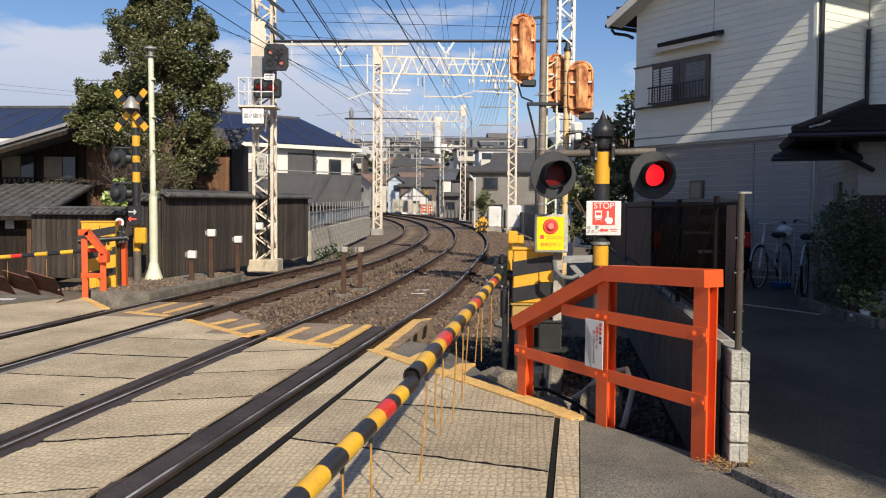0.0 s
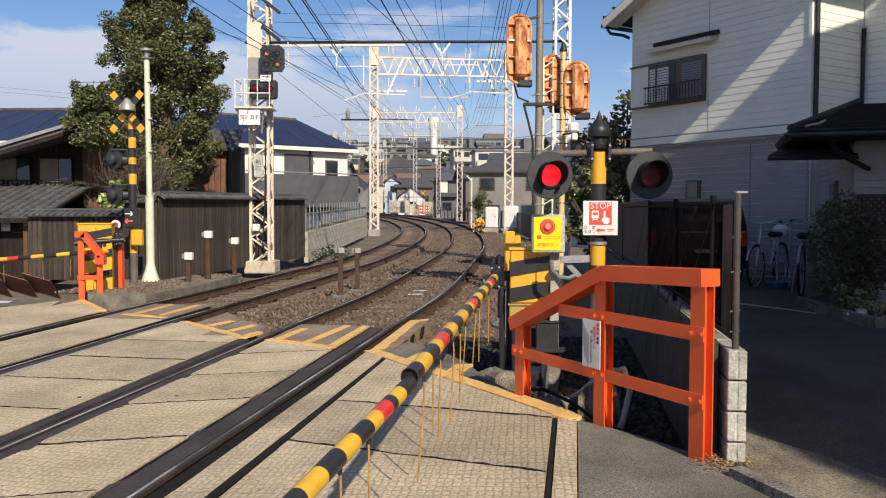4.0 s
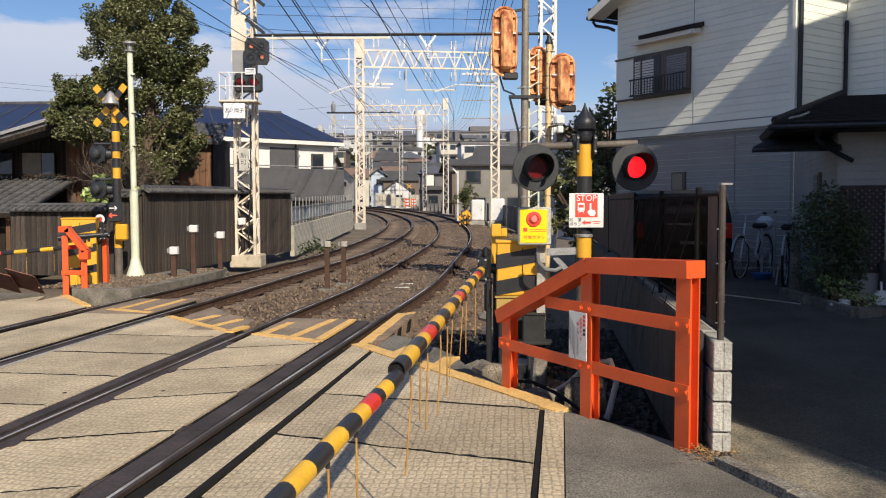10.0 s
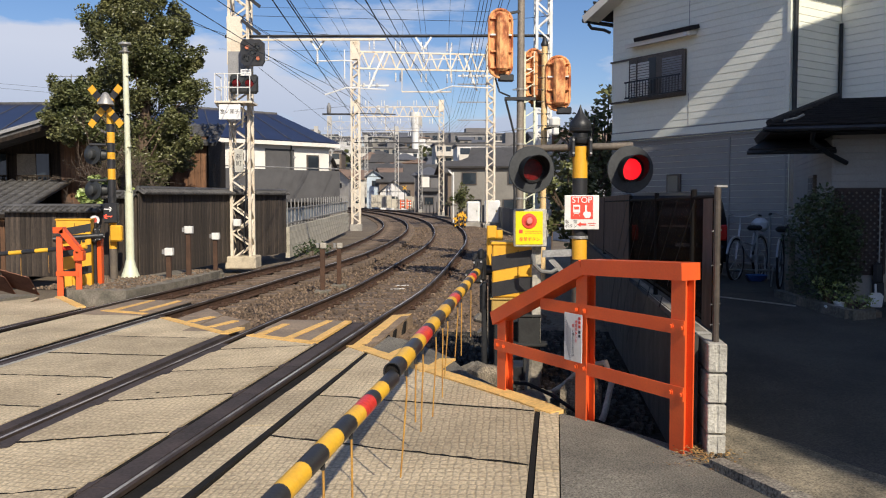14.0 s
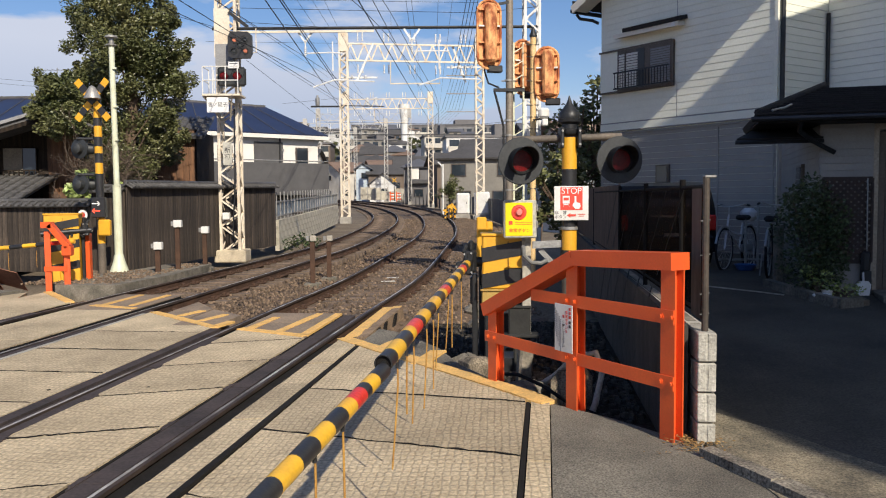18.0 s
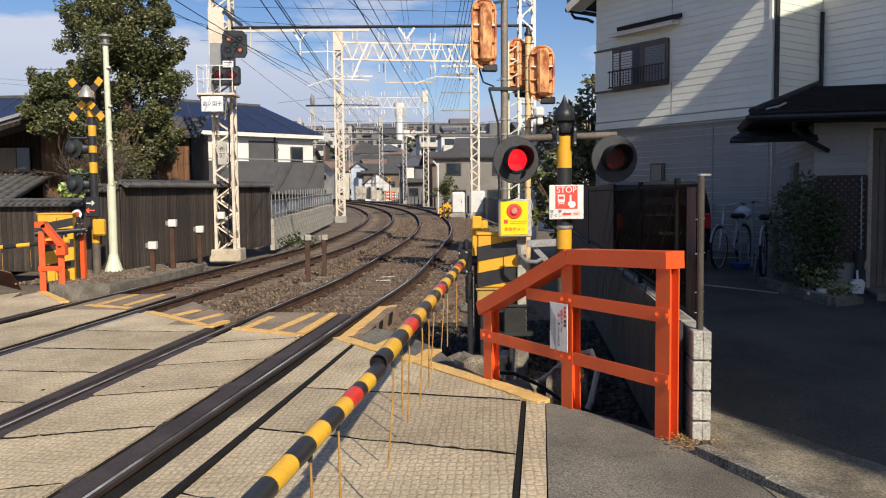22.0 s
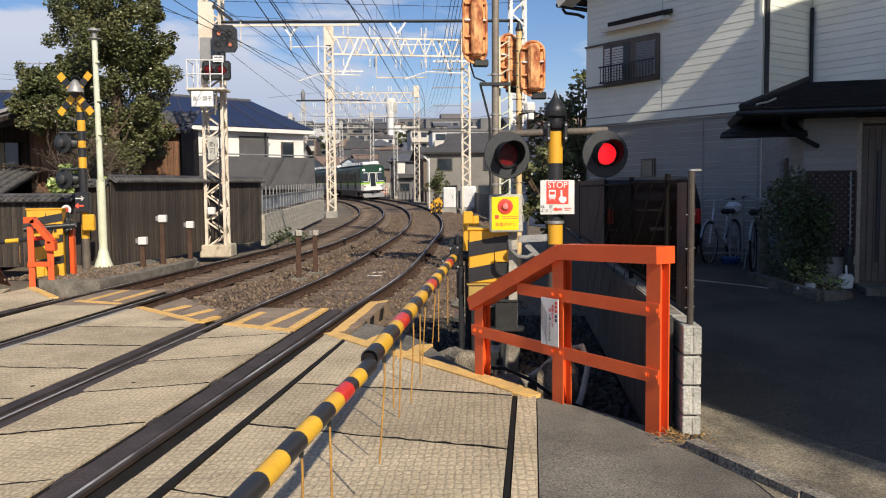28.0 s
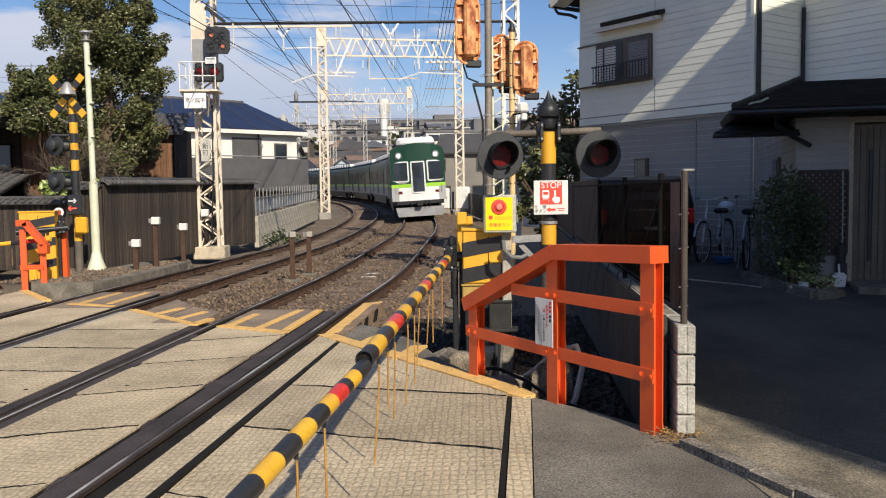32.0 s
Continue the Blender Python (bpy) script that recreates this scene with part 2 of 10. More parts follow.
M_CONC = mat("concrete", (0.42, 0.40, 0.36), (0.28, 0.265, 0.235), rough=0.9, scale=2.2, fine=50, grain=0.2, bump=0.3)
M_MOSSY = mat("weathered_concrete", (0.25, 0.22, 0.175), (0.12, 0.11, 0.085), rough=0.95, scale=3.5, fine=40, grain=0.35, bump=0.5)
M_WHITEBLOCK = mat("pale_block", (0.56, 0.52, 0.42), (0.38, 0.35, 0.28), rough=0.9, scale=2, fine=35, grain=0.15, bump=0.3, vary=0.08)
M_RAILHEAD = mat("rail_head", (0.075, 0.055, 0.045), (0.040, 0.031, 0.028), rough=0.62, metal=0.1, spec=0.3, scale=1.5, fine=60, grain=0.2, bump=0.1)
# wheel-worn band; its pale patches are glints put into the colour
M_BANDGLINT = mat("rail_band_glints", (0.66, 0.63, 0.58), (0.14, 0.12, 0.105), rough=0.5, metal=0.45, scale=1.1, fine=30, grain=0.2, bump=0.03, stretch=(1, 0.5, 1), low=0.42, high=0.58)
M_RAIL = mat("rusty_rail", (0.105, 0.060, 0.040), (0.060, 0.038, 0.028), rough=0.88, spec=0.2, scale=3, fine=50, grain=0.3, bump=0.3)
M_GUARD = mat("guard_steel", (0.078, 0.062, 0.060), (0.045, 0.038, 0.038), rough=0.8, metal=0.0, spec=0.25, scale=2, fine=40, grain=0.3, bump=0.2)
M_GAP = mat("gap_filler", (0.022, 0.020, 0.019), (0.014, 0.013, 0.012), rough=0.9, spec=0.15, scale=4, fine=50)
M_SLEEPER = mat("sleeper", (0.185, 0.135, 0.098), (0.10, 0.075, 0.056), rough=0.9, scale=4, fine=50, grain=0.3, bump=0.4, vary=0.2)
M_YELLOW = mat("road_yellow", (0.82, 0.50, 0.16), (0.60, 0.38, 0.14), rough=0.8, scale=5, fine=40, grain=0.25, bump=0.25, low=0.45, high=0.75)
M_WHITELINE = mat("road_white", (0.75, 0.75, 0.72), (0.55, 0.54, 0.50), rough=0.8, scale=4)
M_ORANGE = mat("orange_paint", (0.80, 0.115, 0.022), (0.72, 0.095, 0.02), rough=0.42, scale=3, fine=70, grain=0.06, bump=0.05, coat=0.2)
M_SIGNYEL = mat("safety_yellow", (0.84, 0.45, 0.03), (0.74, 0.37, 0.03), rough=0.45, scale=4, fine=60, grain=0.08, bump=0.05)
M_BARBLACK = mat("bar_black", (0.022, 0.023, 0.026), (0.035, 0.034, 0.034), rough=0.4, scale=5, fine=80, grain=0.2, bump=0.05)
M_BARYEL = mat("bar_yellow", (0.86, 0.50, 0.035), (0.76, 0.42, 0.04), rough=0.4, scale=6, fine=70, grain=0.08, bump=0.05)
M_BARRED = mat("bar_red", (0.75, 0.045, 0.03), (0.62, 0.04, 0.03), rough=0.35, scale=6)
M_CORD = mat("cord", (0.52, 0.29, 0.06), (0.34, 0.17, 0.04), rough=0.8, scale=9, fine=80)
M_STEELDK = mat("dark_steel", (0.045, 0.047, 0.05), (0.03, 0.031, 0.033), rough=0.45, metal=0.5, scale=5)
M_GREYSTEEL = mat("grey_steel", (0.38, 0.38, 0.37), (0.28, 0.27, 0.25), rough=0.5, metal=0.4, scale=6, fine=50)
M_POLEBRN = mat("weathered_pole", (0.16, 0.13, 0.10), (0.10, 0.085, 0.07), rough=0.7, scale=4, fine=40)
M_LAMPBLK = mat("lamp_black", (0.035, 0.039, 0.042), (0.026, 0.029, 0.031), rough=0.5, scale=4)
M_REDLENS = mat("red_lens", (0.17, 0.008, 0.008), (0.08, 0.005, 0.005), rough=0.25, scale=30, fine=140, grain=0.3, bump=0.2, spec=0.3)
M_REDLIT = mat("red_light", (1.0, 0.012, 0.022), (0.95, 0.012, 0.02), rough=0.3, scale=30, fine=150, grain=0.25, bump=0.0, glow=1.0)
M_WHITEPAINT = mat("white_paint", (0.80, 0.80, 0.78), (0.68, 0.67, 0.62), rough=0.55, scale=3, fine=40, grain=0.06, bump=0.06)
M_CREAM = mat("cream_paint", (0.74, 0.77, 0.60), (0.62, 0.64, 0.46), rough=0.5, scale=3, fine=40, grain=0.08, bump=0.06)
M_MAST = mat("mast_paint", (0.74, 0.66, 0.53), (0.50, 0.36, 0.22), rough=0.6, scale=2.2, fine=25, grain=0.15, bump=0.1, low=0.5, high=0.8)
# greyer and more even than the near masts, for gantries beyond 100 m
M_FARMAST = mat("far_mast", (0.56, 0.55, 0.51), (0.42, 0.40, 0.36), rough=0.6, scale=2)
M_RUSTOR = mat("rusted_orange", (0.86, 0.42, 0.17), (0.34, 0.09, 0.03), rough=0.75, scale=7, fine=30, grain=0.35, bump=0.2, low=0.42, high=0.62, stretch=(1, 1, 0.5))
M_WOODDK = mat("dark_boards", (0.085, 0.064, 0.047), (0.022, 0.018, 0.016), rough=0.85, scale=2.2, fine=30, grain=0.5, bump=0.4, stretch=(7, 7, 0.45), vary=0.36)
M_WOODOLD = mat("old_timber", (0.040, 0.029, 0.021), (0.016, 0.013, 0.011), rough=0.9, spec=0.2, scale=2.2, fine=30, grain=0.5, bump=0.4, stretch=(7, 7, 0.45))
M_WOODBRN = mat("brown_boards", (0.19, 0.092, 0.045), (0.09, 0.048, 0.026), rough=0.8, scale=2, fine=25, grain=0.3, bump=0.3, stretch=(5, 5, 0.5), vary=0.2)
M_TILE = mat("roof_tile", (0.115, 0.112, 0.110), (0.062, 0.060, 0.058), rough=0.6, scale=3, fine=30, grain=0.25, bump=0.25, vary=0.1)
M_DARKROOF = mat("dark_roof", (0.030, 0.027, 0.027), (0.018, 0.017, 0.017), rough=0.8, spec=0.3, scale=3, fine=30, grain=0.3, bump=0.25, vary=0.12)
M_SOLAR = mat("solar_roof", (0.028, 0.036, 0.075), (0.022, 0.028, 0.060), rough=0.3, scale=1.2, fine=12, grain=0.1, bump=0.02)
M_STUCCO = mat("white_wall", (0.80, 0.77, 0.70), (0.72, 0.69, 0.62), rough=0.85, scale=1.2, fine=60, grain=0.06, bump=0.12)
M_CHARC = mat("charcoal_wall", (0.10, 0.098, 0.098), (0.078, 0.076, 0.076), rough=0.8, scale=1.4, fine=60, grain=0.1, bump=0.15)
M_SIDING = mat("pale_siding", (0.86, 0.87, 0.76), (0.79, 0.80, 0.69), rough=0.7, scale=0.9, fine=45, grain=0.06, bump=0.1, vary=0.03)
# pale siding, lightened further to imitate the stronger light on the wing
M_WINGSIDING = mat("wing_siding_lightened", (0.92, 0.92, 0.85), (0.86, 0.86, 0.79), rough=0.7, scale=0.9, fine=45, grain=0.05, bump=0.1, vary=0.03)
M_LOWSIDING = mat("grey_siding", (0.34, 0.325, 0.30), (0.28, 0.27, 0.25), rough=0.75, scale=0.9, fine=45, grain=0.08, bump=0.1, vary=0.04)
M_TRIMGREY = mat("grey_trim", (0.30, 0.30, 0.30), (0.24, 0.24, 0.24), rough=0.6, scale=2)
M_ALU = mat("bronze_frame", (0.14, 0.115, 0.095), (0.11, 0.09, 0.075), rough=0.4, metal=0.5, scale=4)
M_GLASS = glass("window_pane")
M_BROWNSHEET = mat("brown_sheet", (0.145, 0.105, 0.08), (0.095, 0.068, 0.052), rough=0.7, scale=2, fine=30, grain=0.15, stretch=(4, 4, 0.6))
M_NET = mat("dark_net", (0.016, 0.015, 0.014), (0.011, 0.010, 0.010), rough=0.8, spec=0.08, scale=4)
M_BARK = mat("bark", (0.16, 0.11, 0.075), (0.09, 0.062, 0.045), rough=0.95, scale=4, fine=22, grain=0.4, bump=0.7, stretch=(3, 3, 0.7))
M_TWIG = mat("bare_twigs", (0.15, 0.11, 0.08), (0.09, 0.066, 0.048), rough=0.9, scale=5)
M_WIRE = mat("wire", (0.035, 0.037, 0.04), (0.05, 0.05, 0.052), rough=0.6, metal=0.4, scale=3)
M_GREEN = mat("train_green", (0.004, 0.048, 0.026), (0.004, 0.040, 0.022), rough=0.42, spec=0.35, scale=1, fine=20, grain=0.04, bump=0.0, coat=0.12)
M_LIME = mat("train_lime", (0.36, 0.66, 0.06), (0.32, 0.60, 0.06), rough=0.3, scale=2, grain=0.03, bump=0)
M_TRWHITE = mat("train_white", (0.82, 0.82, 0.80), (0.74, 0.74, 0.71), rough=0.3, scale=1.5, grain=0.04, bump=0.0)
# darker copy of the train white: the side's shade is in the colour
M_TRLOW = mat("train_white_shaded", (0.42, 0.42, 0.41), (0.34, 0.34, 0.33), rough=0.55, spec=0.3, scale=1.5, grain=0.06, bump=0.0)
M_TRGLASS = mat("train_window", (0.018, 0.020, 0.022), (0.012, 0.014, 0.015), rough=0.35, spec=0.25, grain=0.02, bump=0.0)
M_TRGREY = mat("train_grey", (0.32, 0.325, 0.33), (0.25, 0.25, 0.255), rough=0.5, scale=2)
M_TRSIDE = mat("train_side_green", (0.006, 0.055, 0.030), (0.005, 0.045, 0.025), rough=0.45, spec=0.3, scale=1, grain=0.05, bump=0)
M_HEAD = mat("headlight", (1.0, 0.98, 0.92), (1, 0.97, 0.9), rough=0.2, grain=0.0, bump=0, glow=6.0)
M_TERRA = mat("rusted_sheet", (0.27, 0.125, 0.075), (0.18, 0.08, 0.05), rough=0.8, scale=3, fine=30, grain=0.25)
# woods greyed: the haze of distance is mixed into this colour
M_HILL = mat("hazed_hill", (0.12, 0.125, 0.12), (0.075, 0.082, 0.08), rough=1.0, scale=0.03, fine=0.4, grain=0.25, bump=0)


def leafmat(name, a, b):
    """Leaves that differ from clump to clump."""
    m = mat(name, a, b, rough=0.38, scale=0.8, fine=8, grain=0.3, bump=0, spec=0.5)
    n, k = m.node_tree.nodes, m.node_tree.links
    p = n["Principled BSDF"]
    src = p.inputs["Base Color"].links[0].from_socket
    ge = n.new("ShaderNodeNewGeometry")
    mr = n.new("ShaderNodeMapRange")
    mr.inputs[3].default_value, mr.inputs[4].default_value = 0.55, 1.5
    k.new(ge.outputs["Random Per Island"], mr.inputs[0])
    sc = n.new("ShaderNodeVectorMath")
    sc.operation = "SCALE"
    k.new(src, sc.inputs[0])
    k.new(mr.outputs[0], sc.inputs["Scale"])
    k.new(sc.outputs[0], p.inputs["Base Color"])
    return m


def island(m):
    """Pieces of a joined heap differ in tone."""
    n, k = m.node_tree.nodes, m.node_tree.links
    p = n["Principled BSDF"]
    src = p.inputs["Base Color"].links[0].from_socket
    ge = n.new("ShaderNodeNewGeometry")
    mr = n.new("ShaderNodeMapRange")
    mr.inputs[3].default_value, mr.inputs[4].default_value = 0.5, 1.55
    k.new(ge.outputs["Random Per Island"], mr.inputs[0])
    sc = n.new("ShaderNodeVectorMath")
    sc.operation = "SCALE"
    k.new(src, sc.inputs[0])
    k.new(mr.outputs[0], sc.inputs["Scale"])
    k.new(sc.outputs[0], p.inputs["Base Color"])


island(M_STONE)
M_PLATE = mat("worn_plate", (0.31, 0.235, 0.165), (0.20, 0.155, 0.115), rough=0.8, scale=2, fine=35, grain=0.3, bump=0.3, vary=0.08)
M_LEAF = leafmat("broad_leaves", (0.075, 0.092, 0.031), (0.150, 0.150, 0.062))
M_SHRUB = leafmat("shrub_leaves", (0.036, 0.062, 0.022), (0.075, 0.095, 0.035))
M_LIGHTLEAF = leafmat("light_leaves", (0.26, 0.34, 0.10), (0.36, 0.40, 0.16))


# ---- ground, tracks, crossing ----
def rise(y):
    """The line climbs gently away from the crossing."""
    return 0.011 * min(max(y - 5.0, 0.0), 125.0)


def smooth_line(ctrl, step=0.5):
    """Points at even steps along a smooth curve through the given ones."""
    pts = [Vector((*p, 0)) for p in ctrl]
    pts = [pts[0] * 2 - pts[1]] + pts + [pts[-1] * 2 - pts[-2]]
    fine = []
    for i in range(1, len(pts) - 2):
        a, b, c, d = pts[i - 1:i + 3]
        for k in range(24):
            t = k / 24
            fine.append(0.5 * (2 * b + (c - a) * t + (2 * a - 5 * b + 4 * c - d) * t * t + (3 * b - a - 3 * c + d) * t ** 3))
    fine.append(pts[-2])
    out, left = [fine[0]], step
    for p, q in zip(fine, fine[1:]):
        d = (q - p).length
        while d >= left:
            p = p + (q - p).normalized() * left
            out.append(p)
            d -= left
            left = step
        left -= d
    for p in out:
        p.z = rise(p.y)
    return out


NEAR = smooth_line([(-4.3, -5), (-3.5, 0), (-2.53, 6), (-1.51, 12), (-0.55, 17.6), (0.35, 26), (0.88, 31.5), (1.25, 38), (1.42, 45.6), (1.3, 56),
                    (0.75, 66), (-0.4, 77.6), (-2.2, 90), (-4.4, 102), (-10.0, 124), (-18.5, 148), (-32, 176), (-50, 200), (-95, 240)])
FAR = smooth_line([(-7.85, -5), (-6.95, 0.5), (-5.95, 6.5), (-5.05, 11.8), (-4.28, 16), (-3.72, 19.2), (-2.95, 23.6), (-2.5, 26.8), (-2.0, 32.5),
                   (-1.62, 40.4), (-1.58, 49), (-2.0, 59), (-3.1, 70.7), (-4.6, 82), (-7.4, 97), (-13.0, 119), (-21.5, 143), (-35, 171), (-52, 195), (-97, 236)])
CANT = 0.05


def offset(line, d, dz=0.0, cant=0.0):
    """The line shifted d to its right."""
    out = []
    for i, p in enumerate(line):
        t = (line[min(i + 1, len(line) - 1)] - line[max(i - 1, 0)]).normalized()
        c = cant * min(max((p.y - 14) / 14, 0), 1)
        out.append(p + Vector((t.y, -t.x, 0)) * d + Vector((0, 0, dz + c * d)))
    return out


def sweep(g, line, prof, cant=0.0):
    """An outline (across, up) drawn along a line."""
    rows = [offset(line, a, b, cant) for a, b in prof]
    n, m = len(prof), len(line)
    o = len(g.v)
    for i in range(m):
        g.v += [rows[k][i] for k in range(n)]
    for i in range(m - 1):
        for k in range(n):
            j = (k + 1) % n
            g.f.append([o + i * n + k, o + (i + 1) * n + k, o + (i + 1) * n + j, o + i * n + j])
    return g


# the ground: one sheet out to the horizon
def ground_z(x, y):
    return rise(y) - 0.30


g = Geo()
xs = [-2500, -900, -400, -200, -100, -60, -40, -25, -15, -8, -4, 0, 4, 8, 15, 25, 40, 60, 100, 200, 400, 900, 2500]
ys = [-400, -100, -40, -20, -5, 0, 5, 10, 20, 30, 45, 60, 80, 100, 130, 180, 260, 400, 800, 1600, 3500]
g.v = [Vector((x, y, ground_z(x, y))) for y in ys for x in xs]
nx = len(xs)
g.f = [[j * nx + i, j * nx + i + 1, (j + 1) * nx + i + 1, (j + 1) * nx + i] for j in range(len(ys) - 1) for i in range(nx - 1)]
solo("ground", g, M_EARTH, "bare brown earth under the town", "ground", "structure")

# ballast bed, uneven, over both tracks
g = Geo()
bed_line = [p for p in NEAR if p.y > 9.5]
cross = [-7.6, -6.6, -5.9, -5.2, -4.9, -4.55, -4.2, -3.85, -3.5, -3.15, -2.8, -2.4, -2.0, -1.65, -1.3, -1.0, -0.75, -0.5, -0.25, 0, 0.25, 0.5, 0.75, 1.0, 1.3, 1.6, 1.95, 2.3, 2.8, 3.4]
rowsn = 0
for p, q in zip(bed_line, bed_line[1:]):
    t = (q - p).normalized()
    for s in ((0, 0.5) if p.y < 45 else (0,)):
        c = p + (q - p) * s
        for d in cross:
            h = -0.165 + 0.05 * noise.noise(Vector((d * 1.3, c.y * 1.1, 3))) + 0.03 * noise.noise(Vector((d * 4, c.y * 4, 7)))
            if d < -5.4:
                h -= 0.10 * min(1, (-5.4 - d) / 0.8)
            if d > 1.9:
                h -= 0.16 * min(1, (d - 1.9) / 0.9)
            if -2.2 < d < -1.1:
                h -= 0.05
            c2 = CANT * min(max((c.y - 14) / 14, 0), 1)
            g.v.append(c + Vector((t.y, -t.x, 0)) * d + Vector((0, 0, h + c2 * max(min(d, 1.5), -5.5))))
        rowsn += 1
nc = len(cross)
g.f = [[j * nc + i, j * nc + i + 1, (j + 1) * nc + i + 1, (j + 1) * nc + i] for j in range(rowsn - 1) for i in range(nc - 1)]
solo("ballast_bed", g, M_BALLAST, "brown rust-stained ballast bed under the rails", "ballast", "structure", smooth=60)

# loose stones on the bed
rng = random.Random(5)
g = Geo()
for i in range(30000):
    y = 11.0 + 44 * rng.random() ** 1.8
    k = min(range(0, len(NEAR), 4), key=lambda j: abs(NEAR[j].y - y))
    d = rng.uniform(-6.8, 3.2)
    if min(abs(d - w) for w in (-4.15, -2.65, -0.75, 0.75)) < 0.07:
        continue
    c = NEAR[k] + Vector((d, y - NEAR[k].y, 0))
    s = rng.uniform(0.017, 0.040)
    h = -0.155 - (0.1 if d < -6 else 0.14 * max(0, min(1, (d - 1.9) / 0.9))) + rng.uniform(-0.02, 0.025)
    c.z = rise(y) + h + CANT * min(max((y - 14) / 14, 0), 1) * max(min(d, 1.5), -5.5)
    vs = [c + Vector((rng.uniform(0.6, 1) * sx * s, rng.uniform(0.6, 1) * sy * s, sz * s * rng.uniform(0.4, 0.75))) for sx, sy, sz in ((1, 0, -1), (-1, 0.4, -1), (0, -1, -1), (0.7, 0.7, 0.6), (-0.8, 0.1, 0.7), (0.3, -0.8, 0.8))]
    g.add(vs, [(0, 1, 2), (3, 4, 5), (0, 1, 3), (1, 3, 4), (1, 2, 4), (2, 4, 5), (0, 2, 5), (0, 5, 3)])
for i in range(1600):
    x, y = rng.uniform(-7.2, -4.75), rng.uniform(15.5, 20.2)
    if x < -5.4 - 0.0 and y > 18.4 or x > -5.5 + (y - 15.2) * 0.14:
        continue
    s = rng.uniform(0.015, 0.04)
    c = Vector((x, y, 0.24 + s * 0.3))
    vs = [c + Vector((rng.uniform(0.6, 1) * sx * s, rng.uniform(0.6, 1) * sy * s, sz * s * rng.uniform(0.4, 0.75))) for sx, sy, sz in ((1, 0, -1), (-1, 0.4, -1), (0, -1, -1), (0.7, 0.7, 0.6), (-0.8, 0.1, 0.7), (0.3, -0.8, 0.8))]
    g.add(vs, [(0, 1, 2), (3, 4, 5), (0, 1, 3), (1, 3, 4), (1, 2, 4), (2, 4, 5), (0, 2, 5), (0, 5, 3)])
solo("ballast_stones", g, M_STONE, "loose brown ballast stones between the rails", "gravel", "stuff", smooth=0)

HEADP = [(-0.034, 0.0), (0.034, 0.0), (0.034, -0.030), (-0.034, -0.030)]
WEBP = [(-0.030, -0.028), (0.030, -0.028), (0.011, -0.05), (0.011, -0.125), (0.066, -0.145), (0.066, -0.16), (-0.066, -0.16), (-0.066, -0.145), (-0.011, -0.125), (-0.011, -0.05)]
sl = Geo().box((0, 0, 0), (2.3, 0.21, 0.14), bv=0.015).mesh("sleeper")
sl.materials.append(M_SLEEPER)
clip = Geo().box((0, 0, 0), (0.34, 0.17, 0.03), bv=0.006)
for sx in (-0.11, 0.11):
    clip.box((sx, 0, 0.03), (0.06, 0.09, 0.05), bv=0.012)
clip = clip.mesh("rail_fastening")
clip.materials.append(M_RAIL)
for line, word in ((NEAR, "near"), (FAR, "far")):
    t0 = thing("railway_track", (0, 0, 0), "standard-gauge track with rusty rails on ballast", "track", "tracks", "structure")
    for d in (-0.7515, 0.7515):
        ln = offset(line, d, 0.0, CANT)
        rail = part("rail", sweep(Geo(), ln, WEBP), M_RAIL, t0, "rusty brown rail web and foot")
        part("rail_head", sweep(Geo(), ln, [(a, b + 0.004) for a, b in HEADP]), M_RAILHEAD, rail, "dark brown worn rail head")
        part("running_band", sweep(Geo(), ln, [(a * math.copysign(1, -d), b) for a, b in ((0.000, 0.0052), (0.024, 0.0052), (0.024, -0.004), (0.000, -0.004))]), M_BANDGLINT, rail, "thin band worn by the wheels, with glints painted as pale patches")
    k = 0
    for i in range(0, len(line) - 1):
        p = line[i]
        if p.y < 13.0 or p.y > 78 or i % 5 == 4:
            continue
        t = line[i + 1] - line[i - 1]
        a = math.degrees(math.atan2(-t.x, t.y))
        c = CANT * min(max((p.y - 14) / 14, 0), 1)
        m = Matrix.Translation(p + Vector((0, 0, -0.222))) @ pose(0, 0, 0, 0, -math.degrees(math.atan(c)), a)
        so = part("sleeper", sl, M_SLEEPER, t0)
        so.matrix_basis = m
        if p.y < 30:
            for d in (-0.7515, 0.7515):
                f = part("rail_fastening", clip, M_RAIL, so)
                f.matrix_basis = pose(d, 0, 0.092)

# crossing deck, in a frame along the near track: s ahead, d to the right
O, U, N = Vector((-2.53, 6, 0)), Vector((0.1593, 0.9872, 0)), Vector((0.9872, -0.1593, 0))


def deck(s, d, z=0.0):
    """A place on the crossing; the deck climbs a little towards the footway."""
    p = O + U * s + N * d
    up = 0.18 * min(max((d - 0.95) / 2.3, 0), 1)
    p.z = rise(p.y) + up + z
    return p


deck_root = thing("crossing_deck", (0, 0, 0), "pebbled tan concrete crossing panels between the rails", "crossing deck", "", "structure")


def panel(s0, s1, d0, d1, e0=None, e1=None, gap=0.011, surface=None, skew=0.0, mid=0.0):
    """One deck panel with a slightly sunk joint round it; skew slants its joints."""
    k0, k1 = skew * (d0 - mid), skew * (d1 - mid)
    e0 = s1 + k0 if e0 is None else e0
    e1 = s1 + k1 if e1 is None else e1
    if min(e0 - k0, e1 - k1) - s0 < 0.05:
        return
    j = rng.uniform(-0.003, 0.003)
    g = Geo()
    pts = [deck(s0 + k0 + gap, d0 + 0.008, j), deck(s0 + k1 + gap, d1 - 0.008, j), deck(e1 - gap, d1 - 0.008, j), deck(e0 - gap, d0 + 0.008, j)]
    g.slab(pts, 0.12)
    part("crossing_panel" if surface is None else "deck_plate", g, surface or M_PANEL, deck_root)


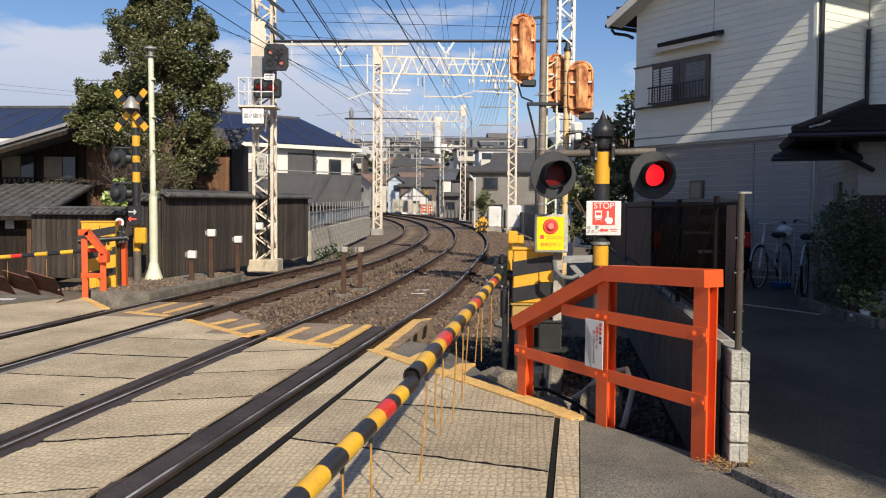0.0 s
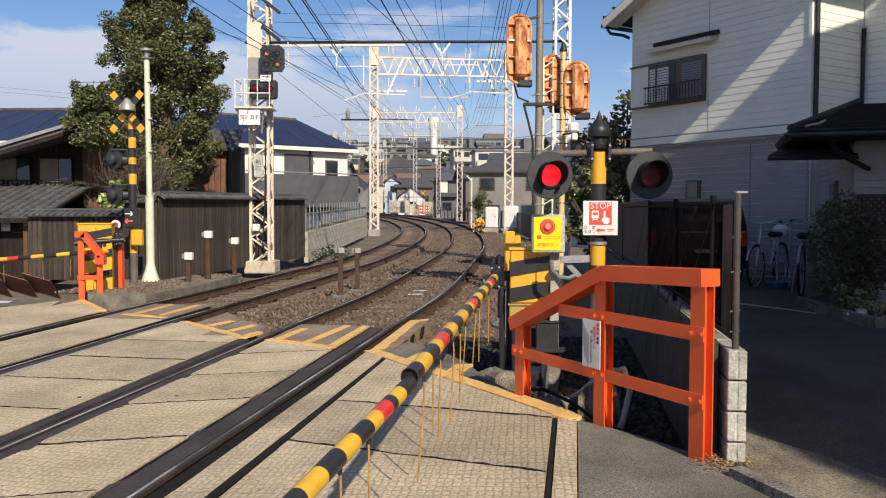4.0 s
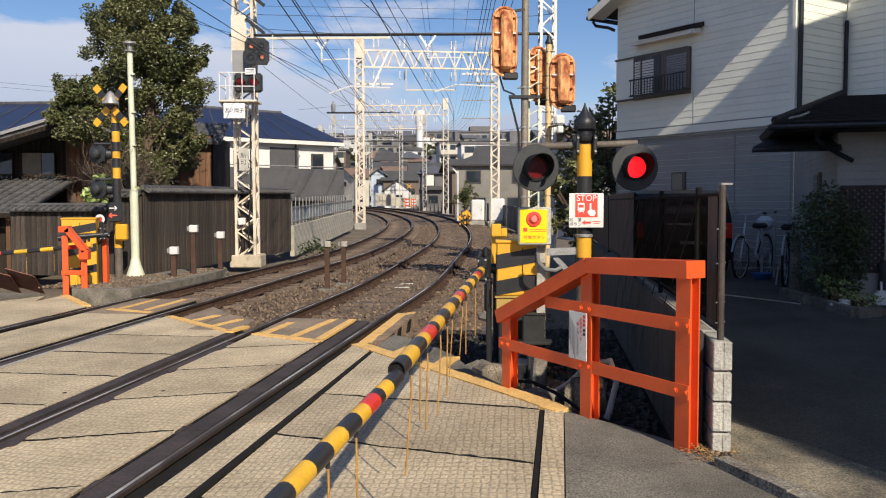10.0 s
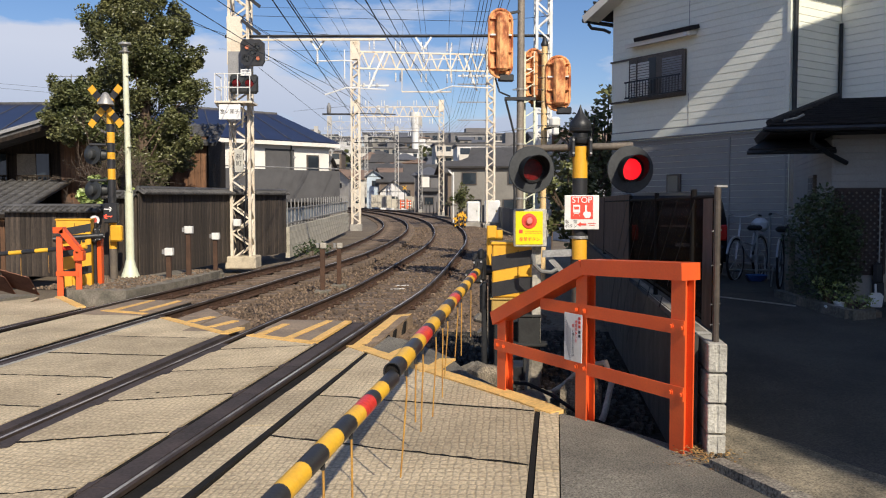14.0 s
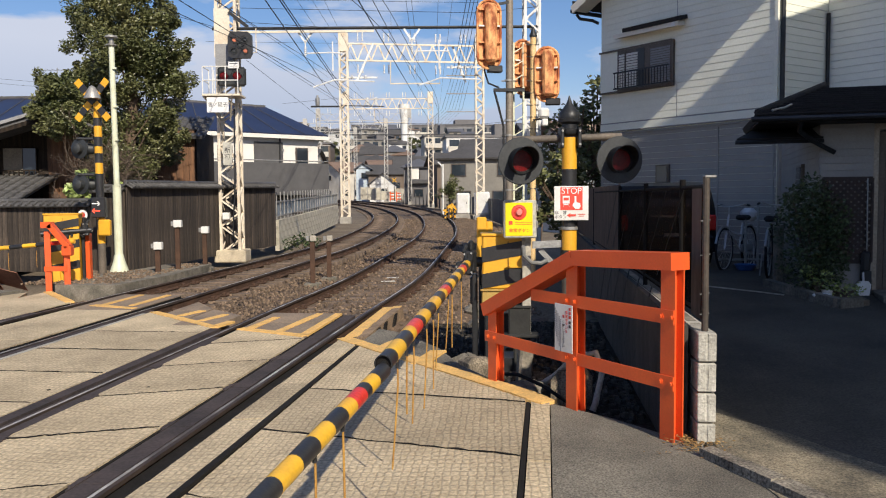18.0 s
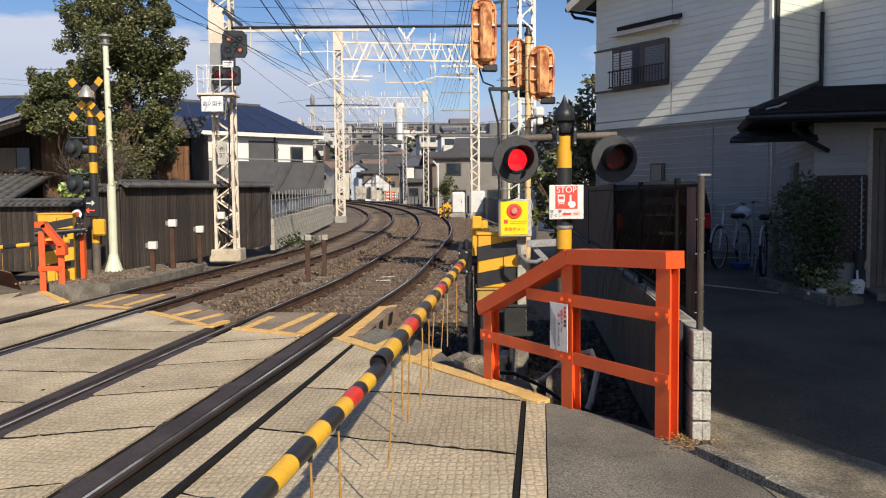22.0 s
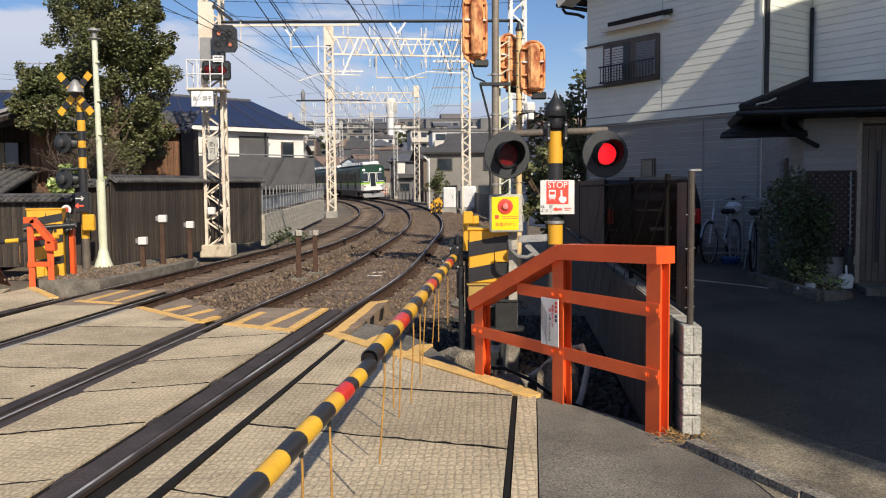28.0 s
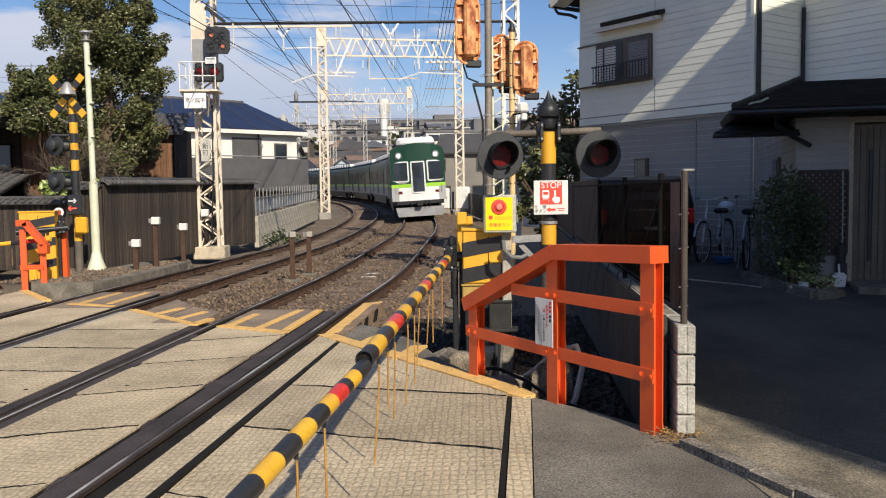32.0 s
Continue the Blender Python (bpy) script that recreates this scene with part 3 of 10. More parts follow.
def row(d0, d1, e0, e1, start, n, step=1.27):
    for i in range(n):
        s0, s1 = start + i * step, start + (i + 1) * step
        last = i == n - 1
        panel(s0, 99 if last else s1, d0, d1, e0 if last else None, e1 if last else None)


lane_right = [(-9.6, -5.8), (-5.8, -4.53), (-4.53, -3.26), (-3.26, -1.99), (-1.99, -0.60), (-0.60, 0.82)]
for s0, s1 in lane_right:
    panel(s0, s1, 0.94, 1.25)
    panel(s0 + 0.1, s1 + 0.1, 3.330, 3.488)
panel(0.82, 2.05, 0.94, 1.25)
panel(2.05, 2.97, 0.94, 1.25)
panel(2.97, 99, 0.94, 1.25, 4.52, 4.12)
wide = [-9.3, -5.1, -3.84, -2.57, -1.3, 0.05, 1.36]
for s0, s1 in zip(wide, wide[1:]):
    panel(s0, s1, 1.31, 3.302, skew=-0.45, mid=2.3)
panel(1.36, 99, 1.31, 3.302, 4.02, 1.17, skew=-0.45, mid=2.3)
panel(0.5, 99, 3.330, 3.488, 1.08, 0.90)
for i in range(11):
    s0 = -8.49 + i * 1.27
    if i < 10:
        panel(s0, s0 + 1.27, -0.58, 0.48, skew=0.42)
    else:
        panel(s0, 99, -0.58, 0.48, 4.98, 4.50, skew=0.42)
panel(4.73, 99, -0.58, 0.48, 5.6, 5.6, surface=M_PLATE, skew=-0.45)
panel(5.6, 6.45, -0.58, 0.48, surface=M_PLATE)
for i in range(11):
    s0 = -8.26 + i * 1.18
    panel(s0, s0 + 1.18, -2.48, -0.98)
panel(4.72, 99, -2.48, -0.98, 6.48, 5.2)
panel(5.85, 99, -1.62, -0.98, 6.75, 6.2, surface=M_PLATE)
panel(6.55, 99, -2.2, -1.65, 7.5, 6.8, surface=M_PLATE)
panel(5.25, 5.85, -1.62, -0.98, surface=M_PLATE)
panel(5.85, 6.55, -2.2, -1.65, surface=M_PLATE)
for i in range(8):
    s0 = -3.6 + i * 1.27
    panel(s0, s0 + 1.27, -3.95, -2.86)
panel(6.56, 8.4, -3.95, -2.86, surface=M_PLATE)
for i in range(7):
    s0 = -2.6 + i * 1.27
    panel(s0, s0 + 1.27, -5.6, -4.32)
panel(6.29, 99, -5.6, -4.32, 8.7, 7.35)

# guard plates and dark grooves beside the rails
def strip(g, d0, d1, s0, s1, z, th=0.05, step=0.6):
    """A band along the deck that follows its rise."""
    n = max(1, int((s1 - s0) / step))
    for k in range(n):
        a, b = s0 + (s1 - s0) * k / n, s0 + (s1 - s0) * (k + 1) / n
        g.slab([deck(a, d0, z), deck(a, d1, z), deck(b, d1, z), deck(b, d0, z)], th)


grv = Geo()
gp = Geo()
for d0, d1, s1 in ((0.77, 0.94, 4.3), (-0.98, -0.78, 5.2), (-0.745, -0.58, 6.4), (0.48, 0.735, 6.3), (-2.655, -2.48, 6.6), (-2.86, -2.69, 8.3), (-4.32, -4.12, 7.3), (-4.10, -3.95, 8.3)):
    strip(grv, d0, d1, -9, s1, -0.045, 0.06, 4)
part("groove", grv, M_GAP, deck_root, "dark flange groove beside the rail")
for d0, d1, s1, tab in ((0.53, 0.70, 6.3, -1), (-0.975, -0.85, 5.1, 0), (-2.64, -2.52, 6.6, 0), (-4.30, -4.2, 7.3, 0), (-0.68, -0.575, 4.4, 1)):
    for i in range(-1, 13):
        s = -8.49 + i * 1.27 + 0.42 * d0
        e = min(s + 1.26, s1)
        if e - s < 0.1:
            continue
        gp = Geo()
        gp.slab([deck(s, d0, -0.002), deck(s, d1, -0.002), deck(e, d1, -0.002), deck(e, d0, -0.002)], 0.04)
        if tab and s < 4.4:
            # a ragged lug round each joint
            c = d0 if tab < 0 else d1
            out = [(-0.17, 0.0), (-0.15, 0.016), (-0.10, 0.014), (-0.08, 0.045), (-0.02, 0.05), (0.03, 0.042), (0.07, 0.055), (0.09, 0.024), (0.14, 0.02), (0.17, 0.0)]
            gp.slab([deck(s + a * rng.uniform(0.85, 1.2), c + tab * (w - 0.004) * rng.uniform(0.8, 1.2), 0.0045) for a, w in out], 0.02)
        part("guard_plate", gp, M_GUARD, deck_root, "dark brown steel guard plate beside the rail")

# joint strips of dark filler, and the dark bedding that shows in the joints
fl = Geo()
strip(fl, 1.252, 1.308, -9, 4.05, -0.006, 0.06, 20)
strip(fl, 3.300, 3.330, -9, 1.16, -0.010, 0.06, 20)
part("joint_filler", fl, M_GAP, deck_root, "black rubber joint strip")
base = Geo()
for d0, d1, s1, s2 in ((0.945, 1.28, 4.45, 4.02), (1.28, 2.2, 3.98, 2.70), (2.2, 3.28, 2.66, 1.15), (3.28, 3.48, 1.12, 0.88), (-0.58, 0.5, 6.4, 6.4), (-2.48, -0.98, 6.40, 5.1), (-3.95, -2.86, 8.3, 8.3), (-5.6, -4.32, 8.6, 7.3)):
    n = 16
    for k in range(n):
        a, b = k / n, (k + 1) / n
        base.slab([deck(-9.5 + (s1 + 9.5) * a, d0, -0.016), deck(-9.5 + (s2 + 9.5) * a, d1, -0.016), deck(-9.5 + (s2 + 9.5) * b, d1, -0.016), deck(-9.5 + (s1 + 9.5) * b, d0, -0.016)], 0.2)
tagged(part("deck_base", base, M_GAP, deck_root), "dark bedding under the panels", kind="stuff")
pe = Geo()
strip(pe, -2.515, -2.462, -9, 6.2, 0.006, 0.03, 1.27)
part("edge_strip", pe, M_CONC, deck_root, "pale concrete edge strip beside the far track")
# fine cracks and filled seams that wander over the panels
ck = Geo()
for s0, d0, d1, sk, md in [(-8.49 + 1.27 * i, -0.56, 0.46, 0.42, 0) for i in range(2, 11)] + [(v, 1.32, 3.29, -0.45, 2.3) for v in wide[2:]] + [(-8.26 + 1.18 * i, -2.46, -1.0, 0, 0) for i in range(3, 12)]:
    prev = None
    for k in range(25):
        d = d0 + (d1 - d0) * k / 24
        w = rng.choice((0.003, 0.004, 0.006, 0.013))
        q = (s0 + sk * (d - md) + rng.uniform(-0.016, 0.016), d, w)
        if prev:
            ck.slab([deck(prev[0] - prev[2], prev[1], 0.0045), deck(q[0] - q[2], q[1], 0.0045), deck(q[0] + q[2], q[1], 0.0045), deck(prev[0] + prev[2], prev[1], 0.0045)], 0.006)
        prev = q
tagged(part("seam", ck, M_GAP, deck_root, "crumbled dark seams between panels"), "crumbled dark seams between panels", kind="stuff")

# yellow paint on the deck


def stripe(a, b, w, lift=0.011):
    """A painted line between two (s, d) places, following the deck."""
    a, b = Vector(a), Vector(b)
    t = (b - a).normalized()
    n = Vector((t.y, -t.x)) * w / 2
    k = max(1, int((b - a).length / 0.25))
    yl = Geo()
    for i in range(k):
        p, q = a.lerp(b, i / k), a.lerp(b, (i + 1) / k)
        e = rng.uniform(0.9, 1.08)
        yl.slab([deck(*(p - n * e), lift), deck(*(p + n * e), lift), deck(*(q + n * e), lift), deck(*(q - n * e), lift)], 0.03)
    part("yellow_marking", yl, M_YELLOW, deck_root, "worn yellow painted edge line")


stripe((4.44, 0.98), (1.00, 3.40), 0.165, 0.010)
stripe((1.02, 3.35), (0.90, 3.475), 0.165, 0.011)
stripe((3.52, 1.60), (4.02, 1.74), 0.17, 0.009)
stripe((2.62, 2.20), (3.24, 2.31), 0.19, 0.009)
stripe((5.03, -0.56), (4.58, 0.46), 0.14)
stripe((5.02, -0.44), (6.00, -0.38), 0.11)
stripe((4.83, 0.02), (6.38, 0.15), 0.11)
stripe((4.62, 0.42), (6.40, 0.43), 0.11)
stripe((6.38, -2.42), (5.12, -0.95), 0.13)
stripe((6.05, -1.85), (6.55, -1.72), 0.12)
stripe((5.60, -1.35), (6.20, -1.22), 0.12)
stripe((5.15, -0.98), (5.6, -0.90), 0.12)
stripe((7.0, -3.75), (6.72, -2.9), 0.13)
for d in (-3.6, -3.1):
    stripe((7.0, d), (8.3, d + 0.02), 0.10)
stripe((8.62, -5.55), (7.35, -4.35), 0.14)

# flakes of white paint on the sleepers
for x, y, w in ((-0.45, 18.39, 0.27), (-0.53, 17.70, 0.29)):
    mark = Geo().box((0, 0, 0), (w, 0.05, 0.012), bv=0.003)
    mark.box((w * 0.38, 0.02, 0.001), (w * 0.35, 0.035, 0.012), (0, 0, 8))
    mk = solo("paint_mark", mark, M_WHITELINE, "small white paint mark between the rails", "paint mark", "", "paint marks")
    mk.matrix_basis = pose(x, y, rise(y) - 0.135, 0, 0, 6)

# worn patches and small iron plugs on the panels
for k in range(13):
    s, d = rng.uniform(-4.5, 4.0), rng.choice((rng.uniform(1.4, 3.2), rng.uniform(-0.5, 0.4), rng.uniform(-2.4, -1.1)))
    if d > 1 and s > 3.4 - (d - 1.3) * 1.2:
        continue
    c = deck(s, d, 0.004)
    part("iron_plug", Geo().lathe(c, [(0.019, -0.01), (0.019, 0.0), (0.014, 0.002)], 10), M_GAP, deck_root, "small dark lifting plug")

# grey asphalt apron just outside the painted edge
g = Geo()
for q in ([(4.15, 1.26), (3.0, 2.02), (3.44, 2.30), (4.60, 1.70), (5.1, 1.30)], [(3.0, 2.02), (2.05, 2.68), (2.5, 2.62), (3.44, 2.30)], [(2.05, 2.68), (1.22, 3.27), (1.30, 3.30), (1.85, 2.95), (2.5, 2.62)]):
    g.slab([deck(u, v, -0.012) for u, v in q], 0.3)
solo("asphalt_apron", g, M_ASPHALT, "rough grey asphalt apron beyond the deck edge", "pavement", "structure")

# sloped rail guard just past the deck
M_RAMPTOP = mat("ramp_concrete", (0.34, 0.24, 0.15), (0.19, 0.135, 0.09), rough=0.9, scale=5, fine=50, grain=0.4, bump=0.4)
rg = thing("rail_ramp", (0, 0, 0), "concrete wedge with worn yellow edge beside the rail", "ramp")
g = Geo()
g.add([deck(4.55, 0.97, 0.0), deck(4.45, 1.27, 0.0), deck(7.05, 0.985, 0.012), deck(7.05, 1.27, 0.012), deck(4.55, 0.97, -0.25), deck(4.45, 1.27, -0.25), deck(7.2, 0.985, -0.3), deck(7.2, 1.27, -0.3)],
      [(0, 1, 3, 2), (4, 5, 7, 6), (0, 1, 5, 4), (2, 3, 7, 6), (0, 2, 6, 4), (1, 3, 7, 5)])
part("wedge", g, M_RAMPTOP, rg, "dirt-brown concrete wedge")
g = Geo()
for k in range(9):
    a, b = 4.5 + 2.5 * k / 9, 4.5 + 2.5 * (k + 1) / 9
    e = 1.135 + rng.uniform(-0.012, 0.015)
    g.slab([deck(a, 0.975, 0.005 + 0.012 * k / 9), deck(a, e, 0.005 + 0.012 * k / 9), deck(b, e, 0.005 + 0.012 * (k + 1) / 9), deck(b, 0.975, 0.005 + 0.012 * (k + 1) / 9)], 0.008)
part("painted_edge", g, M_YELLOW, rg, "worn yellow paint along the rail")
g = Geo()
g.slab([deck(6.82, 1.13, 0.0165), deck(6.88, 1.262, 0.0165), deck(7.04, 1.262, 0.0175), deck(7.04, 1.13, 0.0175)], 0.008)
part("painted_end", g, M_YELLOW, rg, "worn yellow paint across the end")
# recesses in the face: their shade is painted as black raised blocks
for s in (5.05, 5.55, 6.3):
    g = Geo()
    p = [deck(s, 1.265, -0.02), deck(s + 0.16, 1.265, -0.01), deck(s - 0.02, 1.265, -0.24), deck(s - 0.24, 1.265, -0.24)]
    g.add(p + [v + N * 0.03 for v in p], [(0, 1, 2, 3), (7, 6, 5, 4), (0, 4, 5, 1), (1, 5, 6, 2), (2, 6, 7, 3), (3, 7, 4, 0)])
    part("rib", g, M_GAP, rg, "black block painting a dark recess in the wedge")

# left road and right footway
g = Geo()
g.slab([(-5.9, -3, 0.0), (-7.6, -3, 0.0), (-9.0, 6, 0.03), (-8.6, 12.6, 0.07), (-7.0, 15.4, 0.11), (-6.2, 12, 0.07), (-7.1, 5, 0.0)], 0.2)
solo("road_shoulder", g, M_PANEL, "pale concrete strip of road beside the far track", "road", "structure")
g = Geo()
g.slab([(-7.4, -6, 0.02), (-60, -6, 0.1), (-60, 14, 0.15), (-18, 17.0, 0.16), (-7.2, 15.7, 0.125), (-8.65, 12.6, 0.08), (-9.05, 6, 0.045)], 0.25)
solo("road", g, M_ASPHALT, "grey asphalt side road with a white edge line", "road", "structure")
g = Geo()
g.slab([(-7.7, 14.9, 0.128), (-7.75, 15.15, 0.13), (-14, 14.6, 0.16), (-26, 12.5, 0.16), (-26, 12.3, 0.16), (-14, 14.35, 0.16)], 0.006)
solo("road_line", g, M_WHITELINE, "white painted edge line on the asphalt", "road marking", "structure")
g = Geo()
for i in range(9):
    g.beam((-7.7 - i * 0.8, 14.3 - i * 0.35, 0.11), (-8.4 - i * 0.8, 14.0 - i * 0.35, 0.11), 0.05, 0.06)
solo("drain_edge", g, M_GAP, "dark slotted drain edge along the road", "drain", "structure")

# asphalt footway and driveway on the right
def drive_z(x, y):
    """The driveway climbs from the crossing to the houses."""
    return 0.19 + 0.085 * min(max(y - 5.0, 0), 5.4)


g = Geo()
e = [deck(-9.6, 3.488, -0.006), deck(-5, 3.488, -0.006), deck(0.2, 3.488, -0.006), deck(0.88, 3.488, -0.006)]
g.slab([e[0], e[1], e[2], e[3], (1.12, 6.27, 0.187), (1.29, 6.06, 0.187), (1.42, 5.88, 0.19), (1.74, 5.34, 0.19), (1.84, 5.25, 0.19), (1.80, 4.98, 0.19), (2.36, 3.25, 0.185), (4.2, -3, 0.18), (4.2, -4, 0.17)], 0.3)
solo("footway", g, M_ASPHALT, "worn dark asphalt footway beside the crossing", "pavement", "structure")
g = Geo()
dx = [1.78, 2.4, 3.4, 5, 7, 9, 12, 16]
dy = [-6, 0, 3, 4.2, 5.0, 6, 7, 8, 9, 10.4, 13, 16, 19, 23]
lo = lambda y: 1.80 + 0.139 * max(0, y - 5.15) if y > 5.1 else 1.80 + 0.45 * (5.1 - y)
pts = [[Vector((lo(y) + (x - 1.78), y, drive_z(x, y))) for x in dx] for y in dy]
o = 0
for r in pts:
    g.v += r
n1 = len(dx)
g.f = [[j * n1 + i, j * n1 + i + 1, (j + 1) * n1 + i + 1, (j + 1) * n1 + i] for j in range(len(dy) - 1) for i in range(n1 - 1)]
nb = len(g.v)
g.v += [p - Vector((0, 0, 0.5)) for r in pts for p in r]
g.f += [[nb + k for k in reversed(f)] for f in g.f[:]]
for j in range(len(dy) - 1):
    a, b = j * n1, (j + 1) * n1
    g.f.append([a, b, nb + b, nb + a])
solo("driveway", g, M_DRIVESHADE, "asphalt driveway rising to the houses, darkened for shade", "driveway", "structure")
g = Geo()
ap = [[Vector((x0 + (x1 - x0) * i / 5, y, drive_z(0, y) + 0.006)) for i in range(6)] for y, x0, x1 in ((-5, 2.1, 4.6), (0, 2.0, 4.1), (3, 1.95, 3.3), (4.2, 1.92, 2.95), (4.7, 1.91, 2.75), (5.0, 1.90, 2.62), (5.3, 1.91, 2.46), (5.55, 1.93, 2.25), (5.8, 1.97, 2.08))]
nb = 6
g.v = [p for r in ap for p in r]
g.f = [[j * nb + i, j * nb + i + 1, (j + 1) * nb + i + 1, (j + 1) * nb + i] for j in range(len(ap) - 1) for i in range(nb - 1)]
nt = len(g.v)
g.v += [p - Vector((0, 0, 0.03)) for p in g.v]
g.f += [[nt + k for k in reversed(f)] for f in g.f[:]]
rim = [i for i in range(nb)] + [j * nb + nb - 1 for j in range(1, len(ap))] + [(len(ap) - 1) * nb + i for i in range(nb - 2, -1, -1)] + [j * nb for j in range(len(ap) - 2, 0, -1)]
g.f += [[a, nt + a, nt + b, b] for a, b in zip(rim, rim[1:] + rim[:1])]
solo("drive_apron", g, M_APRON, "sandy worn concrete at the mouth of the driveway", "pavement", "structure")
g = Geo()
ls = [Vector((3.3, 10.5, 0.0)), Vector((3.68, 10.3, 0.0)), Vector((4.16, 9.92, 0.0)), Vector((4.4, 9.7, 0))]
for p, q in zip(ls, ls[1:]):
    p.z, q.z = drive_z(0, p.y) + 0.004, drive_z(0, q.y) + 0.004
    g.beam(p, q, 0.03, 0.014)
solo("drive_joint", g, M_CONC, "thin pale joint line across the driveway", "joint", "structure")
g = Geo()
for k in range(16):
    a = Vector((1.79 + k * 0.098, 4.98 - k * 0.3, 0.185 - k * 0.001))
    b = a + Vector((0.094, -0.29, rng.uniform(-0.006, 0.006)))
    g.beam(a, b, 0.10 + 0.012 * (k % 3), 0.12 + 0.008 * (k % 2))
solo("kerb", g, M_KERB, "low weathered concrete kerb along the driveway", "kerb", "structure")


# ---- the crossing's own things, near side ----
def frame_at(o, ax):
    """A pose at o whose x axis lies along ax, level."""
    ax = Vector(ax).normalized()
    return Matrix.Translation(o) @ Matrix.Rotation(math.atan2(ax.y, ax.x), 4, "Z")


def words(body, size, m, material, parent, name="lettering", depth=0.001):
    """Raised lettering, centred, in the x-y plane of m."""
    cu = bpy.data.curves.new(name, "FONT")
    cu.body, cu.size, cu.align_x, cu.align_y, cu.extrude = body, size, "CENTER", "CENTER", depth
    tmp = bpy.data.objects.new(name, cu)
    scene.collection.objects.link(tmp)
    dg = bpy.context.evaluated_depsgraph_get()
    me = bpy.data.meshes.new_from_object(tmp.evaluated_get(dg))
    bpy.data.objects.remove(tmp)
    me.materials.clear()
    me.materials.append(material)
    ob = new(name, me)
    ob.parent = parent
    ob.matrix_basis = m
    return ob


UPRIGHT = pose(0, 0, 0, 90)

# orange guard rail: three posts, a bent hand rail, two lower rails and a notice
P1, P2, P3 = Vector((1.68, 5.32, 0.19)), Vector((1.22, 6.18, 0.18)), Vector((0.72, 7.18, 0.17))
gr = thing("guard_rail", (0, 0, 0), "orange-painted steel guard rail with a bent hand rail", "guard rail", "orange crossing stands")


def h_post(p, top, ang, w=0.105, d=0.10):
    """A broad-flanged post: two flanges and a web."""
    h = top - p.z
    r = radians(ang)
    t = Vector((math.cos(r), math.sin(r), 0))
    n = Vector((-t.y, t.x, 0))
    g = Geo()
    c = p + Vector((0, 0, h / 2 - 0.05))
    for k in (-d / 2 + 0.005, d / 2 - 0.005):
        g.box(c + n * k, (w, 0.010, h + 0.1), (0, 0, ang), bv=0.002)
    g.box(c, (0.009, d - 0.018, h + 0.1), (0, 0, ang))
    return g


RT = Vector((0.457, -0.889, 0))  # along the rail, towards the footway
RN = Vector((-0.889, -0.457, 0))  # towards the deck
RA = math.degrees(math.atan2(RT.y, RT.x))
for p, top in ((P1, 1.33), (P2, 1.30), (P3, 0.86)):
    part("post", h_post(p, top, RA, 0.13, 0.084), M_ORANGE, gr)
g = Geo()
a, b, c = P1 + RT * 0.065, P2 + RT * 0.04, P3 - RT * 0.10
for p, q, z0, z1 in ((a, b, 1.365, 1.33), (b, c, 1.33, 0.80)):
    g.beam((p.x, p.y, z0), (q.x, q.y, z1), 0.165, 0.112)
part("hand_rail", g, M_ORANGE, gr)
for z, far in ((1.005, P2.lerp(P3, 0.46)), (0.575, P3 - RT * 0.10)):
    g = Geo()
    p, q = P1 + RT * 0.062 + RN * 0.048, far + RN * 0.048
    g.beam((p.x, p.y, z), (q.x, q.y, z), 0.011, 0.092)
    rail = part("lower_rail", g, M_ORANGE, gr)
    for p in ((P1, P2, P3) if z < 0.8 else (P1, P2)):
        for k in (-0.045, 0.05):
            v = Vector((p.x, p.y, z)) + RN * 0.052 + RT * k
            bo = Geo().rod(v, v + RN * 0.006, 0.021, n=10)
            bo.rod(v + RN * 0.006, v + RN * 0.02, 0.014, n=6)
            part("bolt", bo, M_ORANGE, rail)
nm = frame_at(P2 + RN * 0.066 - RT * 0.064 + Vector((0, 0, 0.615)), RT) @ UPRIGHT
nb = part("notice_board", Geo().box((0, 0, 0), (0.215, 0.36, 0.006), bv=0.002), M_WHITEPAINT, gr, "white notice with red and grey columns of writing")
nb.matrix_basis = nm
M_INKRED = mat("red_ink", (0.70, 0.08, 0.05), rough=0.6, grain=0.05)
M_INKGREY = mat("grey_ink", (0.22, 0.22, 0.24), rough=0.6, grain=0.05)
M_INKDARK = mat("dark_ink", (0.06, 0.06, 0.065), rough=0.6, grain=0.05)
words("非\n常\nボ\nタ\nン\nを", 0.028, pose(0.040, 0.050, 0.004) @ Matrix.Diagonal((1.15, 1, 1, 1)), M_INKRED, nb)
words("く\n押\nし\nて\nく\nだ\nさ\nい", 0.026, pose(0.003, -0.045, 0.004) @ Matrix.Diagonal((1.15, 1, 1, 1)), M_INKDARK, nb)
words("強", 0.028, pose(0.003, 0.088, 0.004), M_INKRED, nb)
for x, y0, y1, ink in ((0.080, 0.165, 0.075, M_INKRED), (0.080, 0.065, 0.005, M_INKDARK)):
    n = round(abs(y0 - y1) / 0.03)
    for k in range(n):
        part("writing", Geo().box((x, y0 - (k + 0.5) * 0.03, 0.004), (0.024, 0.022, 0.002)), ink, nb)
for i in range(5):
    x = -0.030 - i * 0.0165
    for k in range(16 - i):
        part("writing", Geo().box((x, 0.06 + 0.02 * i - k * 0.0155, 0.004), (0.009, 0.010, 0.002)), M_INKGREY, nb)

